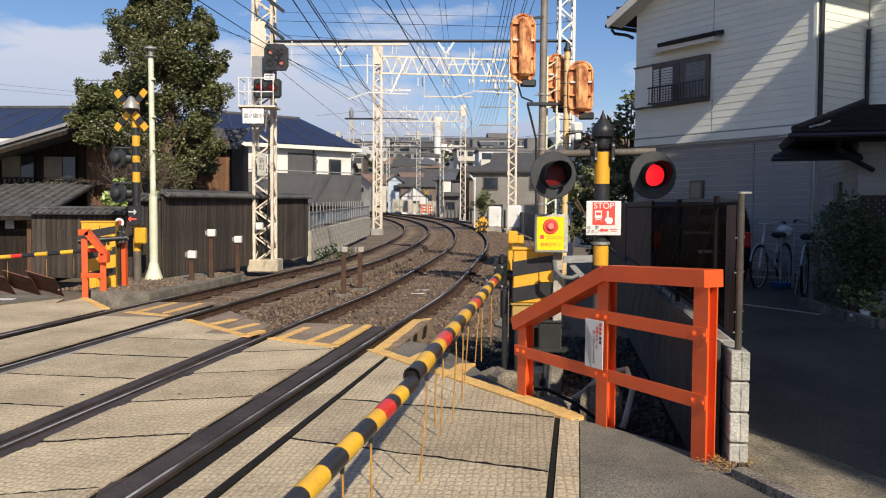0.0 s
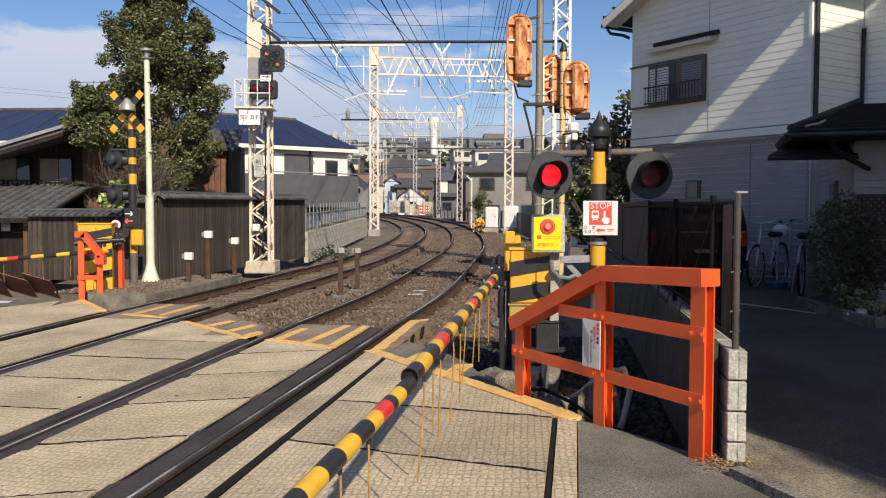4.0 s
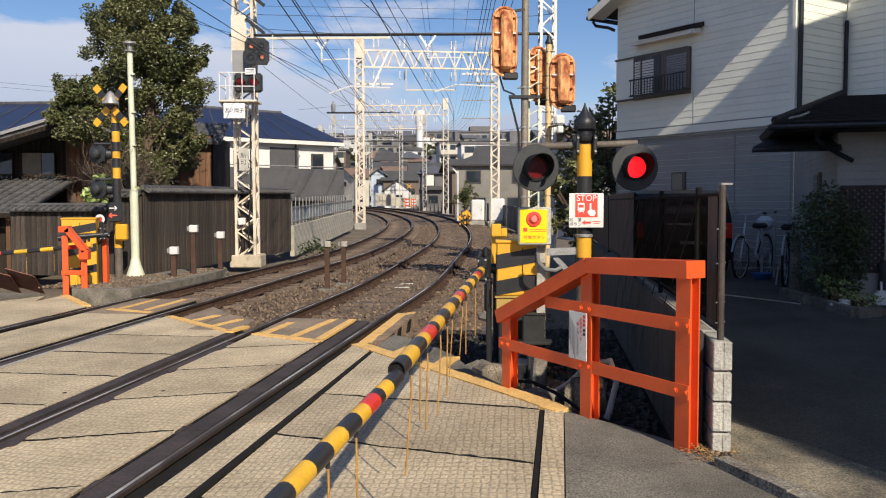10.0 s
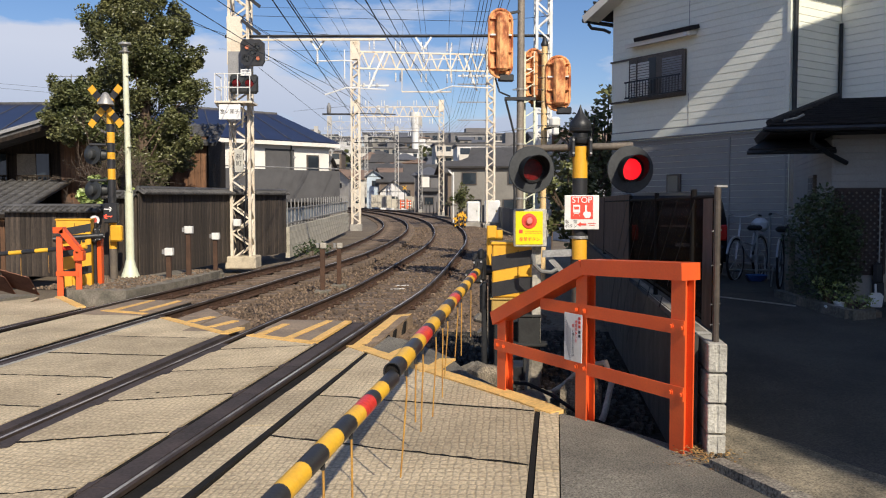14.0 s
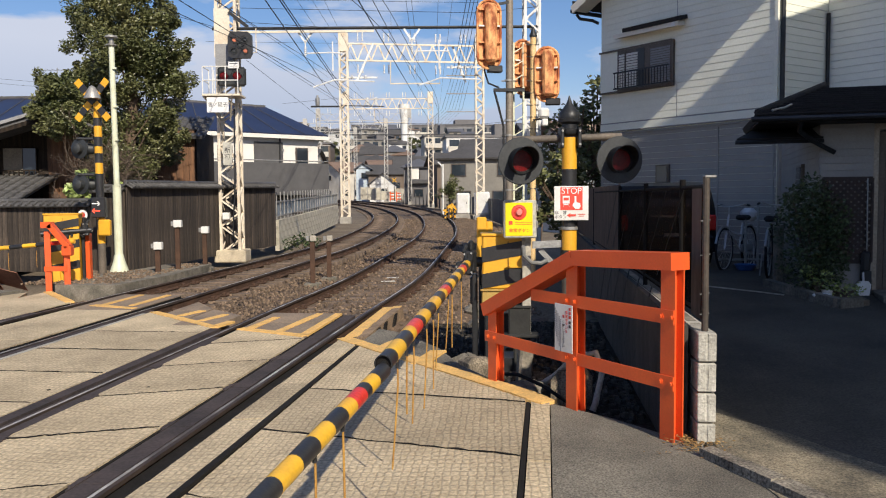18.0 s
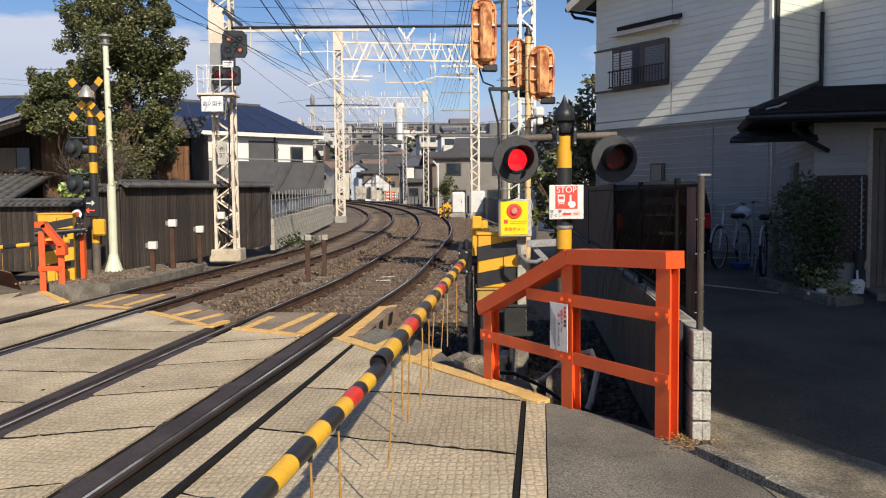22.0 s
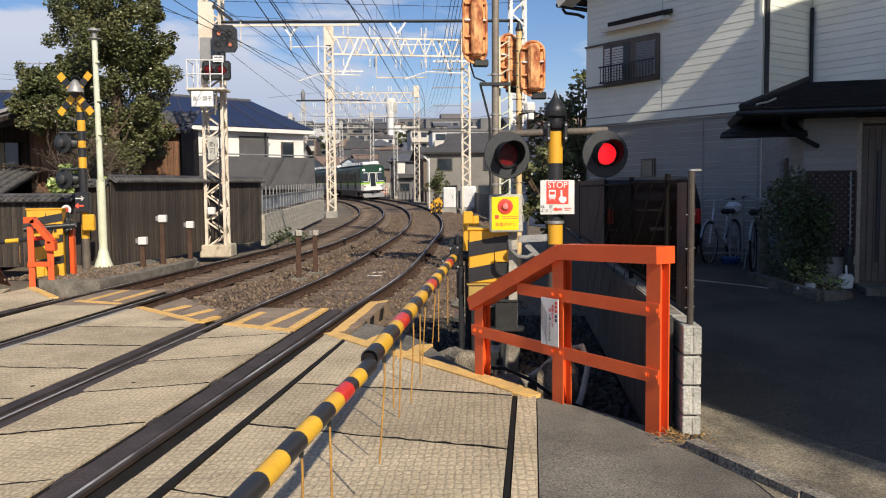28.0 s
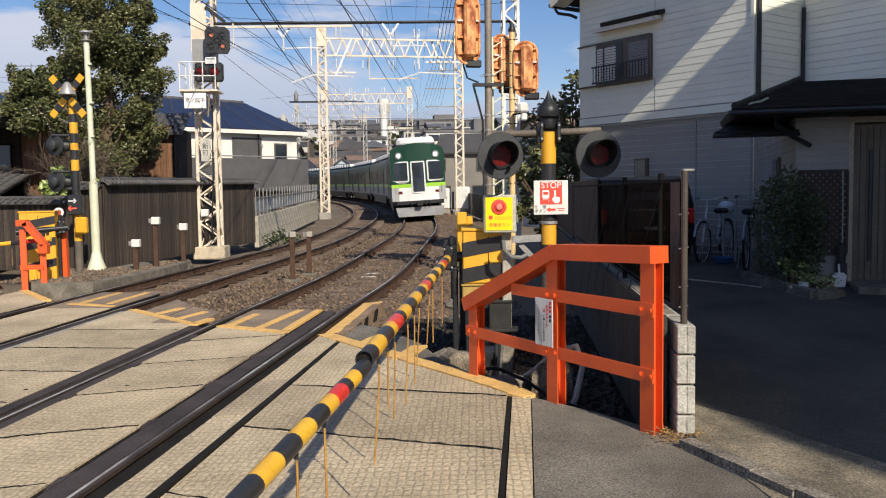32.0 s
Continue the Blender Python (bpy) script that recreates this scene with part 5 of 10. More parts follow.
part("sheet_panel", corrugated(10.3, 14.2, 0.98, 1.92), M_BROWNSHEET, fence, "brown corrugated sheet")
part("sheet_panel", corrugated(14.2, 24, 0.98, 1.92), M_BROWNSHEET, fence, "brown corrugated sheet")
for y in (5.28, 6.1, 8.0, 10.25, 14.2):
    po = part("pipe_post", Geo().rod((FL(y), y, 0.9), (FL(y), y, 1.90), 0.022, n=10), mat("dull_pipe", (0.10, 0.082, 0.066), (0.06, 0.05, 0.042), rough=0.6, metal=0.3) if y < 5.5 else M_NET, fence)
    if y < 6:
        part("cap", Geo().box((FL(y) + 0.02, y, 1.905), (0.075, 0.05, 0.016), bv=0.004), M_GREYSTEEL, po)
        for zz in (1.02, 1.15, 1.4, 1.62):
            part("wire_tie", Geo().rod((FL(y) - 0.035, y, zz), (FL(y) + 0.028, y, zz + 0.008), 0.004, n=6), M_GREYSTEEL, po)
for z in (1.84, 1.02):
    part("rail", Geo().rod((FL(5.3), 5.3, z), (FL(14), 14, z), 0.014, n=8), M_NET, fence)
for i in range(7):
    y = 5.9 + i * 0.75
    part("tie_wire", Geo().tube([(FL(y) - 0.14, y, 1.05), (FL(y + 0.5) - 0.14, y + 0.5, 0.72), (FL(y + 1.1) - 0.14, y + 1.1, 0.25)], 0.005, 5), M_WIRE, fence)
    part("tie_wire", Geo().tube([(FL(y) - 0.03, y, 1.82), (FL(y + 0.6) - 0.03, y + 0.6, 1.45), (FL(y + 1.2) - 0.03, y + 1.2, 1.1)], 0.0035, 5), M_WIRE, fence)

# two-storey house with pale siding
HC = Vector((6.66, 15.1, 0))
HA, HB = Vector((-0.53, 0.848, 0)), Vector((0.848, 0.53, 0))
HM = Matrix.Translation(HC) @ Matrix(((HA.x, -HB.x, 0, 0), (HA.y, -HB.y, 0, 0), (0, 0, 1, 0), (0, 0, 0, 1)))
# in the house's frame: x along the gable wall away from the driveway, y out of the wall, z up
house = thing("house", HM, "two-storey house with pale horizontal siding and dark tiled porch", "house", "houses")
LEN = 4.45
g = Geo()
g.prism([(0, -9), (0, 0), (LEN, 0), (LEN, -9)], 0.2, 5.9)
wall = part("wall", g, M_SIDING, house, "pale grey siding wall")


def board(x0, x1, z, h, th, name="siding_board", surface=None):
    g = Geo()
    g.add([(x0, 0.002, z + 0.008), (x1, 0.002, z + 0.008), (x0, th, z + 0.008), (x1, th, z + 0.008), (x0, 0.002, z + h), (x1, 0.002, z + h), (x0, th * 0.75, z + h), (x1, th * 0.75, z + h)],
          [(0, 1, 3, 2), (4, 5, 7, 6), (0, 1, 5, 4), (2, 3, 7, 6), (0, 2, 6, 4), (1, 3, 7, 5)])
    return part(name, g, surface or M_SIDING, wall)


for i in range(37):
    z = 3.39 + i * 0.135
    x1 = LEN if z < 6.15 else LEN - (z - 6.15) / 0.45
    if x1 > 0.4:
        if 4.0 < z + 0.07 < 4.96:
            board(0.0, 2.35, z, 0.135, 0.014)
        else:
            board(0.0, x1, z, 0.135, 0.014)
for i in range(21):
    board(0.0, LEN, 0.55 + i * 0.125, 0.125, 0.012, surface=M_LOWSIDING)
g = Geo()
g.add([(0, 0, 5.9), (LEN, 0, 5.9), (LEN, 0, 6.15), (0, 0, 8.25), (0, -9, 5.9), (LEN, -9, 5.9), (LEN, -9, 6.15), (0, -9, 8.25)], [(0, 1, 2, 3), (4, 5, 6, 7), (0, 1, 5, 4), (1, 2, 6, 5), (2, 3, 7, 6), (0, 3, 7, 4)])
part("gable", g, M_SIDING, wall)
part("trim_band", Geo().box((LEN / 2, 0.02, 3.29), (LEN, 0.04, 0.15), bv=0.006), M_SIDING, house, "pale band between the storeys")
for z, d in ((3.375, 0.03), (3.205, 0.05), (3.15, 0.035)):
    part("band_edge", Geo().box((LEN / 2, d / 2 + 0.008, z), (LEN + 0.02, d, 0.022)), M_TRIMGREY, house, "thin grey drip edge")
for z0, z1 in ((3.39, 4.05), (5.3, 7.0)):
    part("seam", Geo().box((2.30, 0.012, (z0 + z1) / 2), (0.012, 0.008, z1 - z0)), M_TRIMGREY, house, "dark upright seam in the siding")
for x in (1.28, LEN - 0.03, 0.06):
    part("corner_trim", Geo().box((x, 0.012, 1.8), (0.04, 0.03, 2.6)), M_LOWSIDING, house)
roof = Geo()
roof.slab([(LEN + 0.5, 0.45, 6.08), (-1.5, 0.45, 8.98), (-1.5, -9.5, 8.98), (LEN + 0.5, -9.5, 6.08)], 0.10)
rf = part("roof", roof, M_DARKROOF, house, "dark tiled gable roof")
for i in range(20):
    k = i / 20
    part("tile_course", Geo().beam((LEN + 0.45 - k * 5.9, 0.47, 6.13 + k * 2.88), (LEN + 0.45 - k * 5.9, -9.5, 6.13 + k * 2.88), 0.04, 0.05), M_DARKROOF, rf)
part("bargeboard", Geo().beam((LEN + 0.5, 0.44, 5.97), (-1.5, 0.44, 8.87), 0.04, 0.17), M_STUCCO, house, "cream bargeboard")
part("soffit", Geo().slab([(LEN + 0.48, 0.42, 5.97), (-1.5, 0.42, 8.85), (-1.5, 0.0, 8.85), (LEN + 0.48, 0, 5.97)], 0.03), M_STUCCO, house)
part("gutter", Geo().rod((LEN + 0.56, 0.4, 5.96), (LEN + 0.56, -9, 5.96), 0.05, n=10), M_STEELDK, house, "dark eaves gutter")
part("downpipe", Geo().tube([(LEN + 0.55, 0.25, 5.9), (LEN + 0.5, 0.2, 5.8), (LEN + 0.2, 0.1, 5.72), (LEN + 0.06, 0.05, 5.64)], 0.035, 8), M_STEELDK, house)

# upper window with shutters, grille and awning
wx0, wx1, wz0, wz1 = 2.42, 3.84, 4.08, 4.90
win = part("window", Geo().box(((wx0 + wx1) / 2, 0.045, (wz0 + wz1) / 2), (wx1 - wx0 + 0.12, 0.07, wz1 - wz0 + 0.12), bv=0.006), M_ALU, house, "bronze window with louvred shutters")
part("pane", Geo().box(((wx0 + wx1) / 2 + 0.1, 0.083, (wz0 + wz1) / 2), (0.22, 0.01, wz1 - wz0)), glass("shaded_pane", (0.02, 0.022, 0.024), 0.4), win, "dark glass")
for x0, x1, nl in ((wx0, 2.94, 15), (3.30, wx1, 13)):
    for i in range(nl):
        z = wz0 + 0.05 + (wz1 - wz0 - 0.08) * i / nl
        part("slat", Geo().box(((x0 + x1) / 2, 0.09, z), (x1 - x0, 0.012, (wz1 - wz0) / nl * 0.72), (24, 0, 0)), M_STUCCO if x0 > 2.8 else M_TRIMGREY, win)
part("mullion", Geo().box((3.64, 0.1, 4.49), (0.03, 0.03, 0.82)), M_ALU, win)
side_panel = part("shutter_box", Geo().box((4.16, 0.03, 4.5), (0.56, 0.05, 0.90), bv=0.006), M_SIDING, house, "plain shutter box")
for z in (4.05, 4.95):
    part("frame_rail", Geo().box((3.42, 0.065, z), (2.05, 0.06, 0.035)), M_ALU, house)
gl = part("window_grille", Geo().box((3.06, 0.28, 4.42), (1.52, 0.03, 0.03)), M_STEELDK, house, "black iron window grille")
part("grille_rail", Geo().box((3.06, 0.28, 4.08), (1.5, 0.03, 0.025)), M_STEELDK, gl)
for i in range(19):
    part("bar", Geo().box((2.34 + i * 0.08, 0.28, 4.25), (0.012, 0.012, 0.34)), M_STEELDK, gl)
for x in (2.34, 3.78):
    part("grille_stay", Geo().box((x, 0.17, 4.10), (0.02, 0.24, 0.02)), M_STEELDK, gl)
aw = part("awning", Geo().slab([(2.10, 0.26, 5.25), (3.85, 0.26, 5.25), (3.85, 0.03, 5.29), (2.10, 0.03, 5.29)], 0.085), M_STUCCO, house, "small cream awning box over the window")
part("awning_cap", Geo().slab([(2.04, 0.30, 5.335), (3.56, 0.30, 5.335), (3.56, 0.03, 5.40), (2.04, 0.03, 5.40)], 0.085), M_DARKROOF, aw, "dark awning roof")
part("end_cap", Geo().box((2.20, 0.265, 5.205), (0.10, 0.02, 0.085), bv=0.004), M_WHITEPAINT, aw)
# small lower window
sw = part("window", Geo().box((2.635, 0.03, 2.20), (0.36, 0.06, 0.44), bv=0.006), M_ALU, house, "small bronze window")
part("pane", Geo().box((2.635, 0.066, 2.20), (0.27, 0.01, 0.36)), M_GLASS, sw)
part("downpipe", Geo().rod((-0.06, -0.05, 2.9), (-0.06, -0.05, 8.2), 0.045, n=10), M_STEELDK, house, "dark rain pipe at the corner")
part("corner_post", Geo().box((0.02, 0.012, 5.4), (0.06, 0.05, 4.6)), M_SIDING, house)
g = Geo()
for i in range(5):
    w = rng.uniform(-0.1, 0.1)
    g.tube([(0.1 + 0.1 * i, 0.035, 6.05), (0.25 + w, 0.04, 5.85 + 0.03 * i), (0.5 + w, 0.04, 5.95), (0.35, 0.035, 6.15), (0.1, 0.03, 6.3)], 0.009, 5)
part("cable", g, M_WIRE, house, "loose dark cables at the wall corner")

# set-back wing and the ground-floor porch
g = Geo()
g.prism([(0.0, -0.02), (0.0, -1.55), (-6.5, -1.55), (-6.5, -9), (0, -9)], 0.2, 8.2)
wg = part("wing", g, M_WINGSIDING, house, "pale siding wing set back from the gable wall")
for i in range(38):
    z = 3.0 + i * 0.136
    part("siding_board", Geo().box((-3.25, -1.53, z), (6.4, 0.03, 0.130), (1.8, 0, 0)), M_WINGSIDING, wg)
    part("siding_board", Geo().box((-0.012, -0.78, z), (0.03, 1.5, 0.130), (0, 1.8, 0)), M_SIDING, wg)
part("downpipe", Geo().rod((-0.07, -1.46, 2.8), (-0.07, -1.46, 5.2), 0.035, n=10), M_STEELDK, house)
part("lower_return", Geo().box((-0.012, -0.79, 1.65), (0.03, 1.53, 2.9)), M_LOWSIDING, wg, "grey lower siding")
PC = Vector((4.92, 9.93, 0.60))
PA = Vector((0.95, -0.31, 0)).normalized()
PB = Vector((0.31, 0.95, 0)).normalized()
porch = thing("porch", frame_at(PC, PA), "dark-roofed ground-floor porch with bronze sliding door", "porch")
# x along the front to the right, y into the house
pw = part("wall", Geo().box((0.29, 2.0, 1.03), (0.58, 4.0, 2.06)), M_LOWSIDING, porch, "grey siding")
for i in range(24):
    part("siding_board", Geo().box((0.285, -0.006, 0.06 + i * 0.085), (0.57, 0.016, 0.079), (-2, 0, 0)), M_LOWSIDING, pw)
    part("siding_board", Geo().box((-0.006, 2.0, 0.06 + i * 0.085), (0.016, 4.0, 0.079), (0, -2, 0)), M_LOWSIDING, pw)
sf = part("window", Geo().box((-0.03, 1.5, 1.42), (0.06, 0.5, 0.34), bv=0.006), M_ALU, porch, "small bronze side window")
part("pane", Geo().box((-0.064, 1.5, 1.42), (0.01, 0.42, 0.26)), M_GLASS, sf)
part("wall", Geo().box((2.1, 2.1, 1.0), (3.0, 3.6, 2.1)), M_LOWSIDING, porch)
dr = part("door", Geo().box((1.75, 0.24, 0.97), (2.25, 0.08, 1.92), bv=0.006), M_ALU, porch, "bronze sliding door with vertical ribs")
M_DOORBRN = mat("door_brown", (0.14, 0.115, 0.085), (0.11, 0.09, 0.068), rough=0.5, metal=0.1)
for i in range(30):
    part("rib", Geo().box((0.70 + i * 0.072, 0.19, 0.97), (0.05, 0.02, 1.84)), M_DOORBRN, dr)
M_BRONZE = mat("bronze_light", (0.36, 0.31, 0.24), (0.3, 0.26, 0.2), rough=0.45, metal=0.3)
part("post", Geo().box((0.615, 0.12, 1.0), (0.06, 0.16, 2.0)), M_BRONZE, porch, "pale bronze door post")
part("lintel", Geo().box((1.75, 0.14, 1.98), (2.3, 0.16, 0.07)), M_BRONZE, porch)
part("door_handle", Geo().box((0.86, 0.16, 0.95), (0.035, 0.03, 1.35)), M_STEELDK, dr, "long dark door pull")
rf2 = part("roof", Geo().slab([(-0.80, -0.6, 2.10), (3.7, -0.6, 2.10), (3.7, 1.5, 2.62), (0.24, 1.5, 2.62)], 0.07), M_DARKROOF, porch, "dark tiled porch roof")
part("hip", Geo().slab([(-0.80, -0.6, 2.10), (0.24, 1.5, 2.62), (-0.80, 1.5, 2.10)], 0.07), M_DARKROOF, porch)
for i in range(12):
    k = i / 12
    part("tile_course", Geo().beam((-0.78 + 1.02 * k, -0.6 + 2.1 * k, 2.115 + 0.52 * k), (3.7, -0.6 + 2.1 * k, 2.115 + 0.52 * k), 0.035, 0.022), M_DARKROOF, rf2)
part("soffit", Geo().slab([(-0.76, -0.56, 2.03), (3.7, -0.56, 2.03), (3.7, 1.5, 2.05), (-0.76, 1.5, 2.05)], 0.02), M_DARKROOF, porch, "dark boarded soffit")
part("gutter", Geo().rod((-0.84, -0.64, 2.05), (3.7, -0.64, 2.05), 0.03, n=8), M_STEELDK, porch)
part("ridge_cap", Geo().rod((-0.76, -0.5, 2.14), (0.24, 1.5, 2.66), 0.045, n=8), M_DARKROOF, porch, "dark ridge tiles")
part("pipe_joint", Geo().tube([(-0.60, -0.48, 2.16), (-0.45, -0.34, 2.20), (-0.36, -0.2, 2.25)], 0.015, 8), M_GREYSTEEL, porch, "white plastic pipe joint")
ca = part("canopy", Geo().slab([(-0.96, -0.05, 1.87), (0.02, -0.05, 1.87), (0.02, 1.2, 2.14), (-0.5, 1.2, 2.14)], 0.07), M_DARKROOF, porch, "small lower canopy roof")
part("gutter", Geo().rod((-0.98, -0.09, 1.82), (0.02, -0.09, 1.82), 0.025, n=8), M_STEELDK, ca)
part("downpipe", Geo().tube([(-0.29, -0.55, 2.05), (-0.29, -0.4, 1.92), (-0.10, -0.2, 1.80), (0.14, -0.06, 1.68)], 0.03, 8), M_STEELDK, porch)
part("step", Geo().box((1.75, -0.2, -0.02), (2.3, 0.7, 0.1), bv=0.01), M_MOSSY, porch)

# out of view, added only to cast shade: a block beside the porch for the house wall, and walls behind the camera for
# the driveway
# the block's top runs like two low gables that meet in a valley, to shape its shadow edge; x along the gable wall, y
# out of it
fw = thing("house_front_wing", HM, "unseen pale block added to shade the house wall", "house", "", "structure")
g = Geo().prism([(-0.9, 0.3), (-0.9, 10.02), (-0.13, 9.76), (1.15, 9.35), (1.6, 9.36), (2.0, 10.0), (2.35, 10.5), (2.6, 10.5), (2.6, 0.3)], -7.7, -6.2, Matrix(((0, 0, 1, 0), (1, 0, 0, 0), (0, 1, 0, 0), (0, 0, 0, 1))))
part("wall", g, M_SIDING, fw)
# unseen panel added so its shadow bounds the light strip from above
part("balcony_screen", Geo().box((-0.95, -0.05, 8.52), (0.10, 2.9, 4.6)), M_SIDING, house, "unseen pale panel added to shade the upper wall")
# unseen walls added as shadow casters; outlines and heights follow the driveway's shade
nh = thing("neighbour_house", (0, 0, 0), "unseen pale walls added to shade the driveway", "house", "houses")
part("wall", Geo().prism([(7.42, -7.9), (7.46, -6.52), (9.5, -11.02), (9.3, -12.9)], -0.3, 11.1), M_SIDING, nh)
part("main_wall", Geo().prism([(7.47, -6.5), (8.6, -2), (8.95, 1.0), (12, -2), (16, -6), (9.5, -11)], -0.3, 12.9), M_SIDING, nh)
part("side_wall", Geo().prism([(8.97, 1.02), (9.3, 5.85), (10.9, 7.6), (12.6, 2.2), (12.04, -1.98)], -0.3, 9.8), M_SIDING, nh)


# ---- yard: car, bicycles, garden ----
def leaf(g, c, size, rg, flat=0.5):
    """One folded leaf of two triangles on each side of its rib."""
    d = Vector((rg.gauss(0, 1), rg.gauss(0, 1), rg.gauss(0, flat))).normalized()
    s = d.cross(Vector((rg.gauss(0, 1), rg.gauss(0, 1), rg.gauss(0, 1)))).normalized() * size * 0.28
    n = d.cross(s).normalized() * size * 0.08
    o = len(g.v)
    g.v += [c - d * size * 0.5, c + s + n, c + d * size * 0.5, c - s + n]
    g.f += [[o, o + 1, o + 2], [o, o + 2, o + 3]]


def clump(g, c, r, n, size, rg):
    """A loose ball of leaves, denser outside."""
    for _ in range(n):
        v = Vector((rg.gauss(0, 1), rg.gauss(0, 1), rg.gauss(0, 1))).normalized() * r * (rg.random() ** 0.45)
        leaf(g, c + v, size * rg.uniform(0.7, 1.3), rg)


M_CARBLK = mat("car_black", (0.010, 0.010, 0.012), (0.008, 0.008, 0.009), rough=0.35, spec=0.3, scale=1, grain=0.02, bump=0, coat=0.1)
M_TAIL = mat("tail_lens", (0.70, 0.03, 0.02), (0.50, 0.02, 0.015), rough=0.2, scale=9, grain=0.1, bump=0)
M_TYRE = mat("tyre", (0.02, 0.02, 0.02), rough=0.85)
M_CHROME = mat("chrome", (0.55, 0.55, 0.54), rough=0.35, metal=0.35, grain=0.03, bump=0)
car = thing("car", (3.92, 12.7, 0.66, 0, 0, -7), "black small van parked with its tail to the driveway", "car")
prof = [(0.0, 0.25), (0.02, 0.62), (0.06, 0.88), (0.14, 1.12), (0.25, 1.27), (0.5, 1.32), (1.6, 1.34), (2.3, 1.29), (2.9, 1.00), (3.5, 0.92), (3.65, 0.6), (3.6, 0.25)]
g = Geo()
n = len(prof)
for x, k in ((-0.74, 0), (-0.66, 1), (0.66, 1), (0.74, 0)):
    for y, z in prof:
        f = 0.0 if z < 0.9 else (z - 0.9) * 0.16
        xx = x - math.copysign(f, x)
        g.v.append(Vector((xx, y + (0.04 if k == 0 else 0), z - (0.05 if k == 0 and z > 1.3 else 0))))
for s in range(3):
    for i in range(n):
        j = (i + 1) % n
        g.f.append([s * n + i, s * n + j, (s + 1) * n + j, (s + 1) * n + i])
g.f.append(list(range(n)))
g.f.append([3 * n + i for i in reversed(range(n))])
part("body", g, M_CARBLK, car, "glossy black body", smooth=40)
part("rear_window", Geo().slab([(-0.50, 0.062, 0.95), (0.50, 0.062, 0.95), (0.46, 0.19, 1.20), (-0.46, 0.19, 1.20)], 0.01), M_GLASS, car, "dark rear window")
for sx in (-1, 1):
    part("tail_light", Geo().box((sx * 0.665, 0.02, 0.70), (0.13, 0.07, 0.24), bv=0.02), M_TAIL, car, "red tail light")
    part("side_window", Geo().slab([(sx * 0.735, 0.35, 0.98), (sx * 0.735, 2.4, 0.98), (sx * 0.69, 2.1, 1.22), (sx * 0.69, 0.45, 1.22)], 0.01), M_GLASS, car)
    for y in (0.62, 2.95):
        w = part("wheel", Geo().lathe((sx * 0.62, y, 0.29), [(0.20, 0), (0.285, 0.01), (0.29, 0.04), (0.29, 0.11), (0.285, 0.14), (0.2, 0.15)], 24, "x"), M_TYRE, car, "black tyre")
        part("rim", Geo().lathe((sx * 0.70, y, 0.29), [(0.19, 0), (0.18, 0.02), (0.05, 0.03)], 18, "x"), M_GREYSTEEL, w)
part("plate", Geo().box((0.12, -0.012, 0.46), (0.33, 0.012, 0.165)), M_PLAINWHITE, car, "white number plate with a dark bar")
part("plate_writing", Geo().box((0.12, -0.02, 0.45), (0.24, 0.006, 0.06)), M_INKGREY, car)
part("trim", Geo().box((0.0, 0.03, 0.80), (0.5, 0.03, 0.03)), M_CHROME, car)
part("bumper", Geo().box((0, 0.01, 0.38), (1.4, 0.10, 0.26), bv=0.04), M_CARBLK, car)


